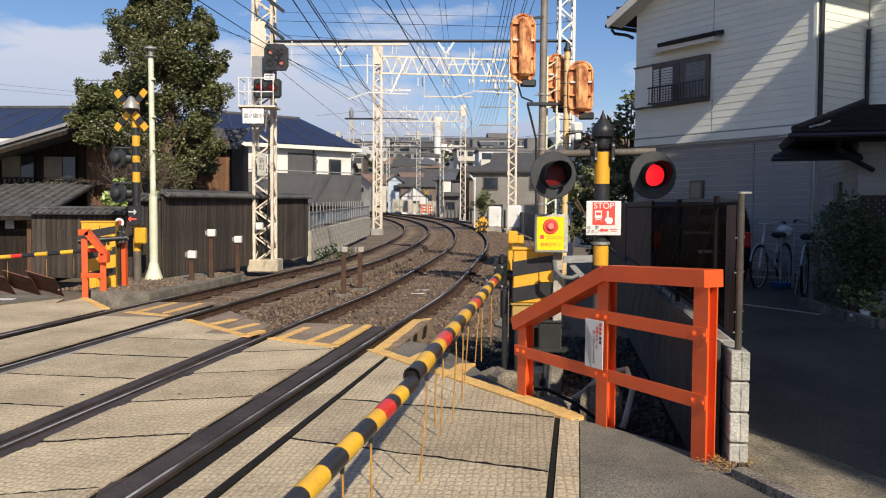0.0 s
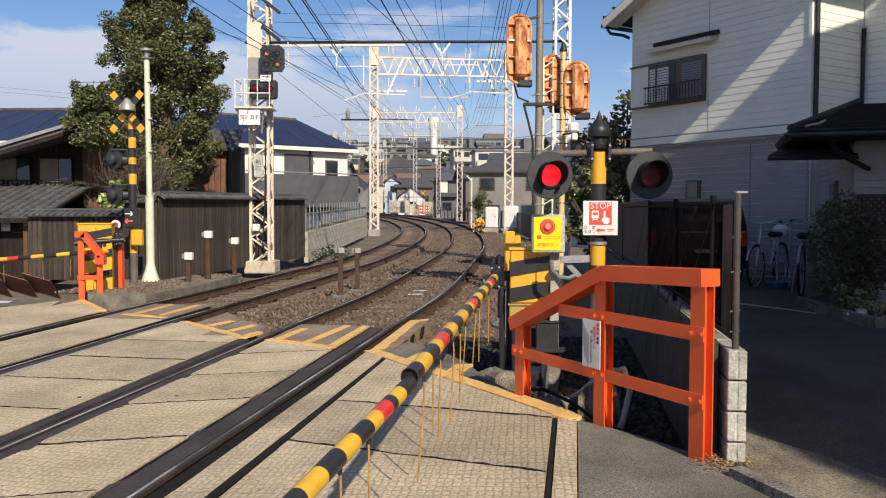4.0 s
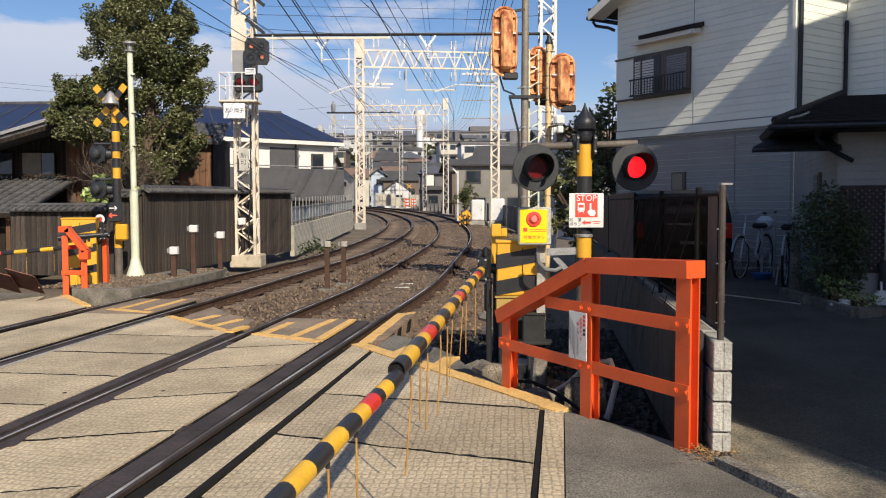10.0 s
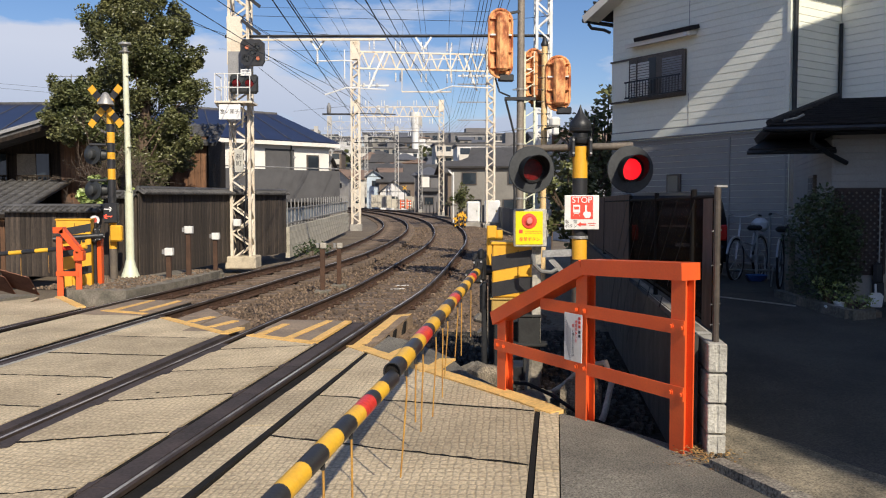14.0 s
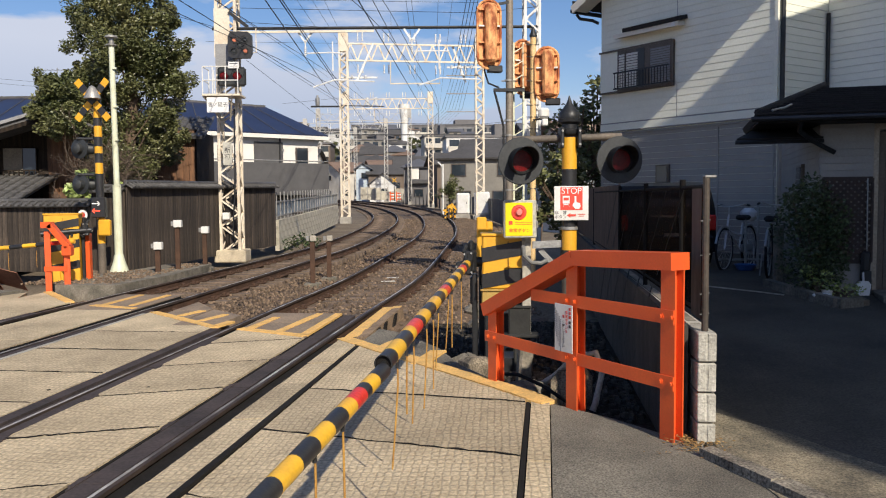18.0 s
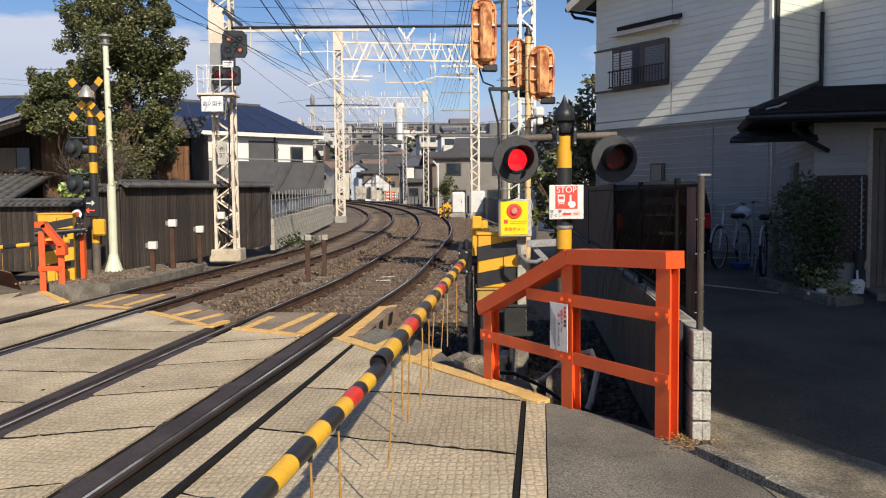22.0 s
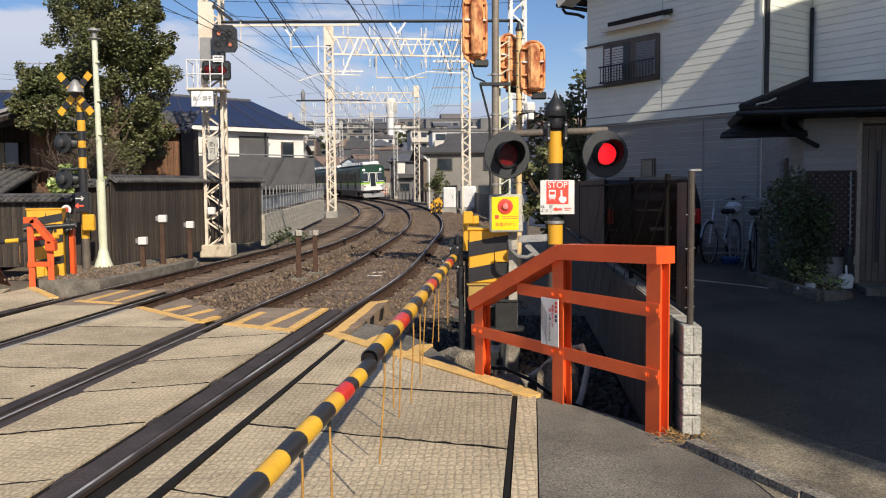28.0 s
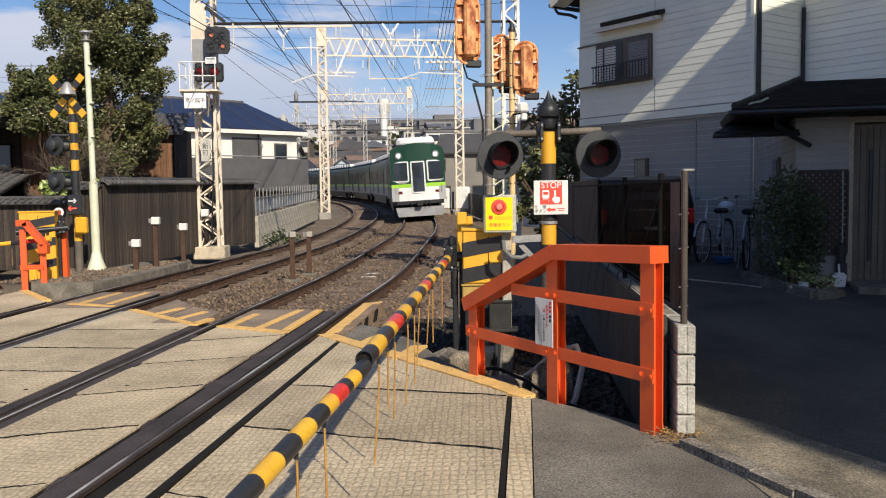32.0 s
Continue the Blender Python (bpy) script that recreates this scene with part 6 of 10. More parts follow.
def bicycle(m, label, frame_mat, basket):
    """x forward, z up; wheels of 26 inches."""
    t = thing("bicycle", m, label, "bicycle", "parked bicycles")
    for x in (-0.5, 0.53):
        w = Geo()
        n = 28
        ring = [Vector((x + 0.32 * math.cos(2 * math.pi * i / n), 0, 0.33 + 0.32 * math.sin(2 * math.pi * i / n))) for i in range(n + 1)]
        w.tube(ring, 0.019, 6)
        wh = part("wheel", w, M_TYRE, t, "thin black tyre")
        s = Geo()
        s.tube([Vector((x + 0.30 * math.cos(2 * math.pi * i / n), 0, 0.33 + 0.30 * math.sin(2 * math.pi * i / n))) for i in range(n + 1)], 0.009, 5)
        for i in range(12):
            a = 2 * math.pi * i / 12
            s.rod((x, 0, 0.33), (x + 0.3 * math.cos(a), 0, 0.33 + 0.3 * math.sin(a)), 0.0025, n=4, cap=False)
        part("spokes", s, M_CHROME, wh)
        mg = Geo().tube([Vector((x + 0.35 * math.cos(a), 0, 0.33 + 0.35 * math.sin(a))) for a in [0.3 + 0.25 * k for k in range(11)]], 0.018, 5)
        part("mudguard", mg, M_CHROME, t)
    f = Geo()
    bb, st, hd, hl = (-0.08, 0, 0.30), (-0.22, 0, 0.72), (0.36, 0, 0.86), (0.40, 0, 0.62)
    for p, q, r in ((bb, st, 0.016), (bb, hl, 0.02), ((-0.17, 0, 0.52), hl, 0.016), (bb, (-0.5, 0, 0.33), 0.012), (st, (-0.5, 0, 0.33), 0.01), (hd, (0.53, 0, 0.33), 0.016)):
        f.rod(p, q, r, n=8)
    part("frame", f, frame_mat, t, "painted tube frame")
    part("saddle", Geo().box((-0.25, 0, 0.80), (0.26, 0.17, 0.08), bv=0.03), M_TYRE, t)
    part("seat_post", Geo().rod(st, (-0.25, 0, 0.78), 0.013, n=8), M_CHROME, t)
    part("handlebar", Geo().tube([(0.12, -0.22, 1.0), (0.30, -0.21, 1.02), (0.37, -0.07, 0.98), (0.37, 0.07, 0.98), (0.30, 0.21, 1.02), (0.12, 0.22, 1.0)], 0.011, 7), M_CHROME, t)
    for sy in (-1, 1):
        part("grip", Geo().rod((0.10, sy * 0.22, 0.998), (0.21, sy * 0.216, 1.008), 0.017, n=8), M_TYRE, t, "black rubber grip")
    part("stem", Geo().rod(hd, (0.35, 0, 0.99), 0.014, n=8), M_CHROME, t)
    part("chain_case", Geo().box((-0.28, 0.05, 0.32), (0.5, 0.03, 0.12), bv=0.02), M_CHROME, t)
    if basket:
        part("rear_basket", Geo().box((-0.48, 0, 0.84), (0.26, 0.24, 0.22), bv=0.07), basket, t, "white plastic rear basket")
    part("stand", Geo().rod((-0.5, 0.08, 0.33), (-0.42, 0.12, 0.02), 0.01, n=6), M_CHROME, t)
    return t


M_FRAMESIL = mat("silver_frame", (0.78, 0.79, 0.80), (0.7, 0.71, 0.72), rough=0.35, metal=0.0)
bicycle((5.12, 12.98, 0.62, 0, 0, -132), "silver town bicycle with a white rear basket", M_FRAMESIL, M_WHITEPAINT)
bicycle((5.08, 11.58, 0.65, 0, 0, 60), "dark town bicycle half hidden by the shrub", M_STEELDK, None)
tub = thing("plastic_tub", (4.98, 12.3, 0.655), "small blue plastic tub on the ground", "tub")
M_BLUE = mat("blue_plastic", (0.06, 0.16, 0.42), rough=0.5)
part("tub_wall", Geo().lathe((0, 0, 0), [(0.11, 0), (0.15, 0.09), (0.16, 0.09), (0.12, 0.02), (0.02, 0.015)], 18), M_BLUE, tub)
rk = thing("pipe_rack", (5.25, 12.5, 0.65), "low pipe rack behind the bicycles", "rack")
for x, h in ((-0.15, 0.75), (0.04, 0.95)):
    part("upright", Geo().rod((x, 0.1, 0), (x, 0.1, h), 0.02, n=8), M_CONC, rk)
part("rail", Geo().rod((-0.5, 0.35, 0.12), (0.3, 0.3, 0.12), 0.02, n=8), M_GREYSTEEL, rk)
bp_ = thing("concrete_post", (4.64, 10.42, 0.65), "slim grey concrete post at the bed's end", "post", "concrete posts")
part("post", Geo().box((0, 0, 0.36), (0.10, 0.10, 0.78), bv=0.012), M_MOSSY, bp_)

bed = thing("planting_bed", (0, 0, 0), "low concrete edging round a planting bed", "planter")
edge_pts = [Vector((4.44, 10.30, 0.66)), Vector((4.50, 9.80, 0.63)), Vector((4.58, 9.38, 0.60)), Vector((4.68, 9.0, 0.57))]
for p, q in zip(edge_pts, edge_pts[1:]):
    part("edging_stone", Geo().beam(p, p.lerp(q, 0.97), 0.10, 0.14), M_MOSSY, bed)
part("edging_stone", Geo().beam(edge_pts[3], (4.98, 9.08, 0.57), 0.10, 0.13), M_MOSSY, bed)
part("soil", Geo().slab([(4.46, 10.3, 0.67), (4.6, 9.38, 0.62), (4.70, 9.02, 0.59), (5.1, 9.1, 0.60), (5.2, 9.8, 0.64), (5.0, 10.3, 0.67)], 0.12), M_EARTH, bed)
rg = random.Random(11)


def shrub(name, c, blobs, n, size, label, material, group=""):
    t = thing(name, c, label, "shrub", group)
    tw = Geo()
    lf = Geo()
    for x, y, z, r in blobs:
        tw.tube([(0, 0, -0.05), (x * 0.4, y * 0.4, z * 0.55), (x, y, z)], 0.012, 5)
        clump(lf, Vector((x, y, z)), r, int(n * r * r), size, rg)
    part("stem", tw, M_BARK, t, "thin brown stems")
    part("foliage", lf, material, t, "dense small leaves", smooth=0)
    return t


shrub("shrub", (4.76, 9.72, 0.64), [(-0.12, 0, 0.98, 0.34), (-0.2, 0.05, 0.74, 0.3), (0.12, 0, 0.82, 0.34), (0.18, 0.02, 0.7, 0.25), (0.04, -0.08, 0.45, 0.34), (-0.2, -0.08, 0.33, 0.28), (0.16, -0.05, 0.30, 0.24), (-0.04, 0, 1.18, 0.22), (0.0, -0.2, 0.17, 0.24), (-0.28, 0, 1.1, 0.14)], 6800, 0.048, "dense dark green shrub beside the porch", M_SHRUB)
shrub("bedding_plant", (4.92, 9.3, 0.61), [(0, 0, 0.10, 0.12), (0.14, 0.03, 0.08, 0.10), (-0.12, 0.05, 0.08, 0.10)], 6500, 0.04, "low light green bedding plant", M_LIGHTLEAF, "bedding plants")
shrub("bedding_plant", (4.66, 9.42, 0.62), [(0, 0, 0.16, 0.12), (0.1, 0, 0.2, 0.10), (-0.06, 0.06, 0.28, 0.09)], 5200, 0.05, "low light green bedding plant", M_LIGHTLEAF, "bedding plants")
pt = thing("flower_pot", (4.74, 9.35, 0.61), "small white pot among the plants", "pot")
part("pot", Geo().lathe((0, 0, 0), [(0.04, 0), (0.06, 0.08), (0.065, 0.08), (0.045, 0.02)], 14), M_WHITEPAINT, pt)
part("tray", Geo().box((-0.10, -0.08, 0.03), (0.2, 0.08, 0.04), (0, 0, -20), bv=0.015), M_WHITEPAINT, pt)
LO = PC + PA * 0.30 - PB * 0.035
lat = thing("lattice_screen", frame_at((LO.x, LO.y, 0.60), PA), "dark brown diagonal lattice screen on the porch wall", "lattice")
M_DKBRN = mat("dark_brown_wood", (0.045, 0.028, 0.022), (0.032, 0.02, 0.016), rough=0.7)
for p, q in (((-0.27, 0, 0.37), (-0.27, 0, 1.37)), ((0.27, 0, 0.37), (0.27, 0, 1.37)), ((-0.27, 0, 1.37), (0.27, 0, 1.37)), ((-0.27, 0, 0.37), (0.27, 0, 0.37))):
    part("frame_bar", Geo().beam(p, q, 0.025, 0.035), M_DKBRN, lat)
for k in range(-16, 17):
    for sgn in (1, -1):
        pts = [(k * 0.08 + sgn * s * 0.01, 0.37 + s * 0.01) for s in range(101) if -0.27 <= k * 0.08 + sgn * s * 0.01 <= 0.27]
        if len(pts) > 4:
            part("lath", Geo().beam((pts[0][0], -0.008 * sgn, pts[0][1]), (pts[-1][0], -0.008 * sgn, pts[-1][1]), 0.006, 0.034), M_DKBRN, lat)
bm_ = PC + PA * 0.51 - PB * 0.09
br2 = thing("broom", (bm_.x, bm_.y, 0.60), "black-headed broom leaning on the porch wall", "broom")
part("handle", Geo().rod((0, 0, 0.48), (0.01, 0.03, 1.37), 0.010, n=8), M_GREYSTEEL, br2)
part("head", Geo().box((-0.01, 0, 0.38), (0.12, 0.06, 0.26), bv=0.03), M_BARBLACK, br2, "black bristle head")
part("bristles", Geo().prism([(-0.07, 0.0), (0.06, 0.0), (0.05, 0.27), (-0.06, 0.27)], -0.025, 0.025, UPRIGHT), M_BARBLACK, br2)
dp_ = PC + PA * 0.46 - PB * 0.16
dp = thing("dustpan", (dp_.x, dp_.y, 0.585), "white plastic dustpan standing on end", "dustpan")
part("pan", Geo().prism([(-0.09, 0.0), (0.075, 0.0), (0.095, 0.13), (0.06, 0.17), (-0.05, 0.17), (-0.08, 0.13)], -0.015, 0.02, UPRIGHT), M_WHITEPAINT, dp)
part("handle", Geo().rod((0.01, 0, 0.16), (0.02, 0.03, 0.27), 0.013, n=8), M_WHITEPAINT, dp)


# ---- far side of the crossing ----
pl = Geo().prism([(-6.5, 15.4), (-5.35, 15.2), (-4.9, 17.2), (-4.75, 20), (-5.6, 20.2), (-7.4, 18.3)], -0.2, 0.24)
solo("plinth", pl, M_MOSSY, "weathered concrete plinth beside the far track", "plinth", "structure")
wp = thing("lamp_pole", (-6.27, 18.1, 0.14), "tall cream steel pole with a small flat head", "pole")
part("base", Geo().lathe((0, 0, 0), [(0.24, 0), (0.22, 0.04), (0.12, 0.34), (0.095, 0.46)], 12), M_CREAM, wp, "flared base")
part("lower_shaft", Geo().rod((0, 0, 0.3), (0, 0, 1.95), 0.088, n=16), M_CREAM, wp)
part("upper_shaft", Geo().rod((0, 0, 1.95), (-0.02, 0, 4.86), 0.062, 0.058, n=14), M_CREAM, wp)
part("head", Geo().lathe((-0.02, 0, 4.86), [(0.06, 0), (0.11, 0.02), (0.11, 0.04), (0.05, 0.06), (0.05, 0.16), (0.13, 0.18), (0.13, 0.21), (0.09, 0.23)], 16), M_GREYSTEEL, wp, "flat grey head")
for z in (1.95, 2.9, 3.6, 4.4):
    part("clamp", Geo().box((0.05, -0.05, z), (0.07, 0.07, 0.04)), M_CREAM, wp)

lp2 = thing("crossing_lamp_post", (-6.48, 17.7, 0.12), "black and yellow banded lamp post with crossbuck and bell", "crossing signal", "crossing lamp posts")
z = 0.0
for h, m in ((0.75, M_POLEBRN), (0.28, M_SIGNYEL), (0.22, M_BARBLACK), (0.4, M_SIGNYEL), (0.55, M_BARBLACK), (0.22, M_SIGNYEL), (0.2, M_BARBLACK), (0.14, M_SIGNYEL), (0.2, M_BARBLACK), (0.22, M_SIGNYEL), (0.17, M_BARBLACK), (0.22, M_SIGNYEL), (0.15, M_BARBLACK), (0.17, M_SIGNYEL)):
    part("band", Geo().rod((0, 0, z), (0, 0, z + h), 0.08, n=14), m, lp2)
    z += h
part("bell", Geo().lathe((0, -0.25, z - 0.17), [(0.165, 0), (0.16, 0.03), (0.10, 0.16), (0.07, 0.21), (0.05, 0.24), (0.01, 0.26)], 18), M_GREYSTEEL, lp2, "grey bell-shaped speaker")
cb = part("crossbuck", Geo().box((-0.02, 0.0, 0), (0.02, 0.02, 0.02)), M_BARBLACK, lp2, "yellow and black crossbuck")
cb.matrix_basis = pose(-0.04, -0.15, 3.70, 0, 0, -12)
for sgn in (1, -1):
    for k in range(-3, 4):
        g = Geo().box((k * 0.152, 0.012 * sgn, 0), (0.15, 0.02, 0.14))
        b = part("board", g, M_SIGNYEL if k % 2 else M_BARBLACK, cb)
        b.matrix_basis = pose(0, 0, 0, 0, sgn * 49, 0)
for z, n in ((2.72, 0), (1.98, 1)):
    part("arm", Geo().rod((-0.1, 0, z + 0.2), (-0.42, -0.05, z + 0.2), 0.03, n=8), M_STEELDK, lp2)
    h = part("lamp", Geo().lathe((0, 0, 0), [(0.05, -0.16), (0.11, -0.12), (0.12, -0.02), (0.21, -0.01), (0.21, 0.0), (0.12, 0.01)], 26, "y"), M_LAMPBLK, lp2, "black lamp seen from behind")
    h.matrix_basis = pose(-0.38, -0.02, z, 0, 0, 160)
    h2 = part("lamp", Geo().lathe((0, 0, 0), [(0.05, -0.16), (0.11, -0.12), (0.12, -0.02), (0.21, -0.01), (0.21, 0.0), (0.12, 0.01)], 26, "y"), M_LAMPBLK, lp2)
    h2.matrix_basis = pose(-0.30, 0.18, z, 0, 0, -70)
ib = part("arrow_box", Geo().box((0.02, -0.12, 1.50), (0.29, 0.14, 0.42), bv=0.02), M_BARBLACK, lp2, "black train direction indicator with lit red arrow")
M_ARROW = mat("arrow_red", (1.0, 0.10, 0.05), rough=0.4, glow=1.2, bump=0)
part("yellow_box", Geo().box((0.13, -0.15, 1.08), (0.24, 0.16, 0.34), bv=0.03), M_SIGNYEL, lp2, "small yellow steel box")
for zz, sgn, m in ((1.58, 1, M_PLAINWHITE), (1.43, -1, M_ARROW)):
    g = Geo().box((-0.02, -0.195, zz), (0.16, 0.01, 0.022))
    g.beam((-0.02 + sgn * 0.08, -0.195, zz), (-0.02 + sgn * 0.03, -0.195, zz + 0.045), 0.01, 0.02)
    g.beam((-0.02 + sgn * 0.08, -0.195, zz), (-0.02 + sgn * 0.03, -0.195, zz - 0.045), 0.01, 0.02)
    part("arrow", g, m, ib)
rs = part("round_sign", Geo().lathe((-0.33, -0.1, 1.35), [(0.10, 0), (0.10, 0.012), (0.01, 0.014)], 22, "y"), M_PLAINWHITE, lp2, "small round white sign")
part("sign_mark", Geo().lathe((-0.33, -0.116, 1.35), [(0.055, 0), (0.05, 0.004), (0.01, 0.005)], 14, "y"), M_INKRED, rs)

# far barrier stand, machine and bar
st = thing("barrier_stand", (-6.55, 15.5, 0.11), "orange-painted steel stand at the far barrier", "barrier stand", "orange crossing stands")
for x in (-0.10, 0.24):
    part("post", h_post(Vector((x, 0.0, 0.0)), 0.95 if x > 0 else 1.1, 20), M_ORANGE, st)
g = Geo().beam((-0.16, -0.05, 1.22), (0.02, -0.05, 1.22), 0.16, 0.11)
g.beam((-0.02, -0.05, 1.22), (0.30, -0.05, 0.82), 0.16, 0.10)
g.box((0.28, -0.05, 0.75), (0.17, 0.16, 0.18), bv=0.01)
part("hand_rail", g, M_ORANGE, st)
part("lower_rail", Geo().beam((-0.15, -0.06, 0.42), (0.26, -0.06, 0.42), 0.012, 0.09), M_ORANGE, st)
part("post", Geo().box((0.2, 1.05, 0.55), (0.16, 0.14, 0.95), bv=0.01), M_ORANGE, st)
fm = barrier_machine((-6.72, 16.4, 0.12, 0, 0, 12), "black and yellow banded barrier machine on the plinth", -1)
fh = part("arm_root", Geo().rod((-0.35, -0.32, 1.02), (0.52, -0.14, 1.08), 0.055, n=12), M_STEELDK, fm, "black root of the barrier arm")
for k, (x, z) in enumerate(((-0.1, 1.12), (0.08, 0.98), (0.22, 1.16), (0.36, 1.0))):
    part("clamp", Geo().box((x, -0.26 + 0.05 * k, z), (0.10, 0.10, 0.12), (0, 15 * k, 20), bv=0.015), M_STEELDK, fh)
K, Y, R = M_BARBLACK, M_BARYEL, M_BARRED
bands, s = [], 0.0
for i, m in enumerate([Y, R, K, Y, K, Y, K, R, Y, K, Y, K, Y, R, K, Y, K, Y, K, Y, R, K] * 2):
    ln = 0.22 if m is R else 0.26
    bands.append((s, s + ln, m, 0.04))
    s += ln
barrier("crossing_barrier", [(-6.2, 15.6, 1.02), (-9.0, 15.95, 0.78), (-17.5, 16.9, 0.55)], None, bands[:42], "lowered black, yellow and red banded far barrier bar with cords",
        [(0.75, 0.42, 0), (1.3, 0.45, 0), (2.1, 0.45, 0), (2.7, 0.45, 0), (3.4, 0.48, 0), (4.1, 0.45, 0), (5.0, 0.45, 0)])

# rusted sheets that lean on one another by the road
for i, x in enumerate((-7.75, -8.25, -8.8, -9.6, -10.5)):
    t = thing("rusted_sheet", (x, 16.25 + i * 0.10, 0.12, 0, 0, -8), "rusted flat metal sheet leaning by the road", "metal sheet", "rusted sheets")
    m = pose(0, 0, 0.18, -40, 14, 0)
    part("sheet", Geo().box((0, 0, 0), (0.62, 0.62, 0.012), m=m.to_3x3()), M_TERRA, t)
    for v in t.children[0].data.vertices:
        v.co.z += 0.18
    g = Geo()
    for xx in (-0.18, 0.02, 0.22):
        g.beam(m @ Vector((xx, -0.30, 0.012)), m @ Vector((xx, 0.30, 0.012)), 0.02, 0.016)
    part("rib", g, M_TERRA, t)

# trackside cable markers with white boxes
for x, y, z, h in ((-5.37, 17.84, 0.16, 0.62), (-5.16, 18.6, 0.16, 1.06), (-4.89, 19.9, 0.17, 0.86), (-2.08, 17.5, 0.0, 0.92), (-1.86, 18.75, 0.0, 0.86)):
    t = thing("cable_post", (x, y, z - 0.1), "rusty steel post with a pale cable box", "cable post", "cable posts")
    part("post", Geo().box((0, 0, h / 2), (0.10, 0.08, h + 0.1), bv=0.006), M_RAIL, t)
    k = 1.0 if x < -3 else 0.75
    b = part("box", Geo().box((0.02, -0.02, h + 0.12), (0.17 * k, 0.14 * k, 0.16 * k), bv=0.01), M_WHITEPAINT if x < -3 else M_POSTPALE, t, "pale cable box")
    part("lid", Geo().box((-0.09, -0.03, h + 0.12), (0.06, 0.1, 0.1), bv=0.006), M_GREYSTEEL, b)
    part("foot", Geo().box((0, 0, 0.03), (0.34, 0.3, 0.16), bv=0.02), M_MOSSY, t)

# black board fence with a tiled cap
FP = [Vector((-6.15, 18.3, 0.18)), Vector((-5.75, 20.6, 0.2)), Vector((-5.35, 23.0, 0.22)), Vector((-4.95, 24.6, 0.24)), Vector((-4.35, 26.9, 0.26))]
bf = thing("board_fence", (0, 0, 0), "weathered black vertical board fence with a small tiled cap", "fence", "board fences")


def board_run(root, p, q, h, w=0.155):
    d = (q - p)
    n = max(1, int(d.length / w))
    t = d.normalized()
    m = frame_at((0, 0, 0), t)
    for i in range(n):
        c = p + d * ((i + 0.5) / n)
        b = part("board", Geo().box((0, rng.uniform(-0.006, 0.006), h / 2), (d.length / n * 0.965, 0.022, h), bv=0.003), M_WOODDK, root)
        b.matrix_basis = Matrix.Translation(c) @ m
    side = Vector((t.y, -t.x, 0))
    g = Geo()
    g.slab([p + side * 0.16 + Vector((0, 0, h)), q + side * 0.16 + Vector((0, 0, h)), q + Vector((0, 0, h + 0.10)), p + Vector((0, 0, h + 0.10))], 0.03)
    g.slab([p - side * 0.16 + Vector((0, 0, h)), q - side * 0.16 + Vector((0, 0, h)), q + Vector((0, 0, h + 0.10)), p + Vector((0, 0, h + 0.10))], 0.03)
    cap = part("cap", g, M_TILE, root, "grey tiled cap")
    tiles = Geo()
    k = int(d.length / 0.17)
    for i in range(k):
        c = p + d * ((i + 0.5) / k)
        tiles.rod(c + side * 0.17 + Vector((0, 0, h + 0.015)), c + Vector((0, 0, h + 0.11)), 0.032, n=6)
    tiles.rod(p + Vector((0, 0, h + 0.12)), q + Vector((0, 0, h + 0.12)), 0.045, n=8)
    part("cap_tiles", tiles, M_TILE, cap)


for p, q in zip(FP, FP[1:]):
    board_run(bf, p, q, 1.86)
g = Geo()
g.beam(FP[0] + Vector((-0.1, 0.05, 0.9)), FP[2] + Vector((-0.1, 0.05, 0.9)), 0.02, 1.8)
g.beam(FP[2] + Vector((-0.1, 0.05, 0.9)), FP[4] + Vector((-0.1, 0.05, 0.9)), 0.02, 1.8)
part("backing", g, M_WOODDK, bf)
bf2 = thing("board_fence", (0, 0, 0), "brown-black board wall with a tiled cap beside the old house", "fence", "board fences")
board_run(bf2, Vector((-9.3, 18.9, 0.2)), Vector((-6.95, 18.5, 0.2)), 1.45, 0.12)
board_run(bf2, Vector((-6.95, 18.5, 0.2)), Vector((-6.2, 18.35, 0.2)), 1.75, 0.12)

# old two-storey timber house
oh = thing("house", (-9.6, 23.0, 0.2, 0, 0, 4), "old dark timber house with grey tiled roofs", "house", "houses")
part("wall", Geo().box((-0.95, 2.3, 1.45), (3.1, 4.6, 3.0)), M_WOODOLD, oh, "dark timber wall")
for i in range(6):
    part("corner_board", Geo().box((-0.1 + i * 0.13, -0.03, 2.35), (0.122, 0.03, 2.1)), M_WOODBRN, oh, "warm brown board")
for x in (-0.85, -1.95):
    w = part("window", Geo().box((x, -0.05, 2.52), (0.86, 0.08, 0.92), bv=0.01), M_WOODOLD, oh, "window with a pale blind and timber grille")
    part("blind", Geo().box((x - 0.18, -0.10, 2.55), (0.48, 0.02, 0.82)), mat("blind_cloth", (0.24, 0.21, 0.16), (0.19, 0.165, 0.13), rough=0.9) if x > -1 else bpy.data.materials["blind_cloth"], w)
    part("pane", Geo().box((x + 0.24, -0.095, 2.55), (0.32, 0.01, 0.82)), M_GLASS, w)
    for k in range(7):
        part("grille_bar", Geo().box((x - 0.39 + k * 0.13, -0.2, 2.2), (0.03, 0.03, 0.32)), M_WOODOLD, w)
    part("grille_rail", Geo().box((x, -0.2, 2.37), (0.9, 0.04, 0.04)), M_WOODOLD, w)
    part("grille_rail", Geo().box((x, -0.2, 2.05), (0.9, 0.04, 0.05)), M_WOODOLD, w)


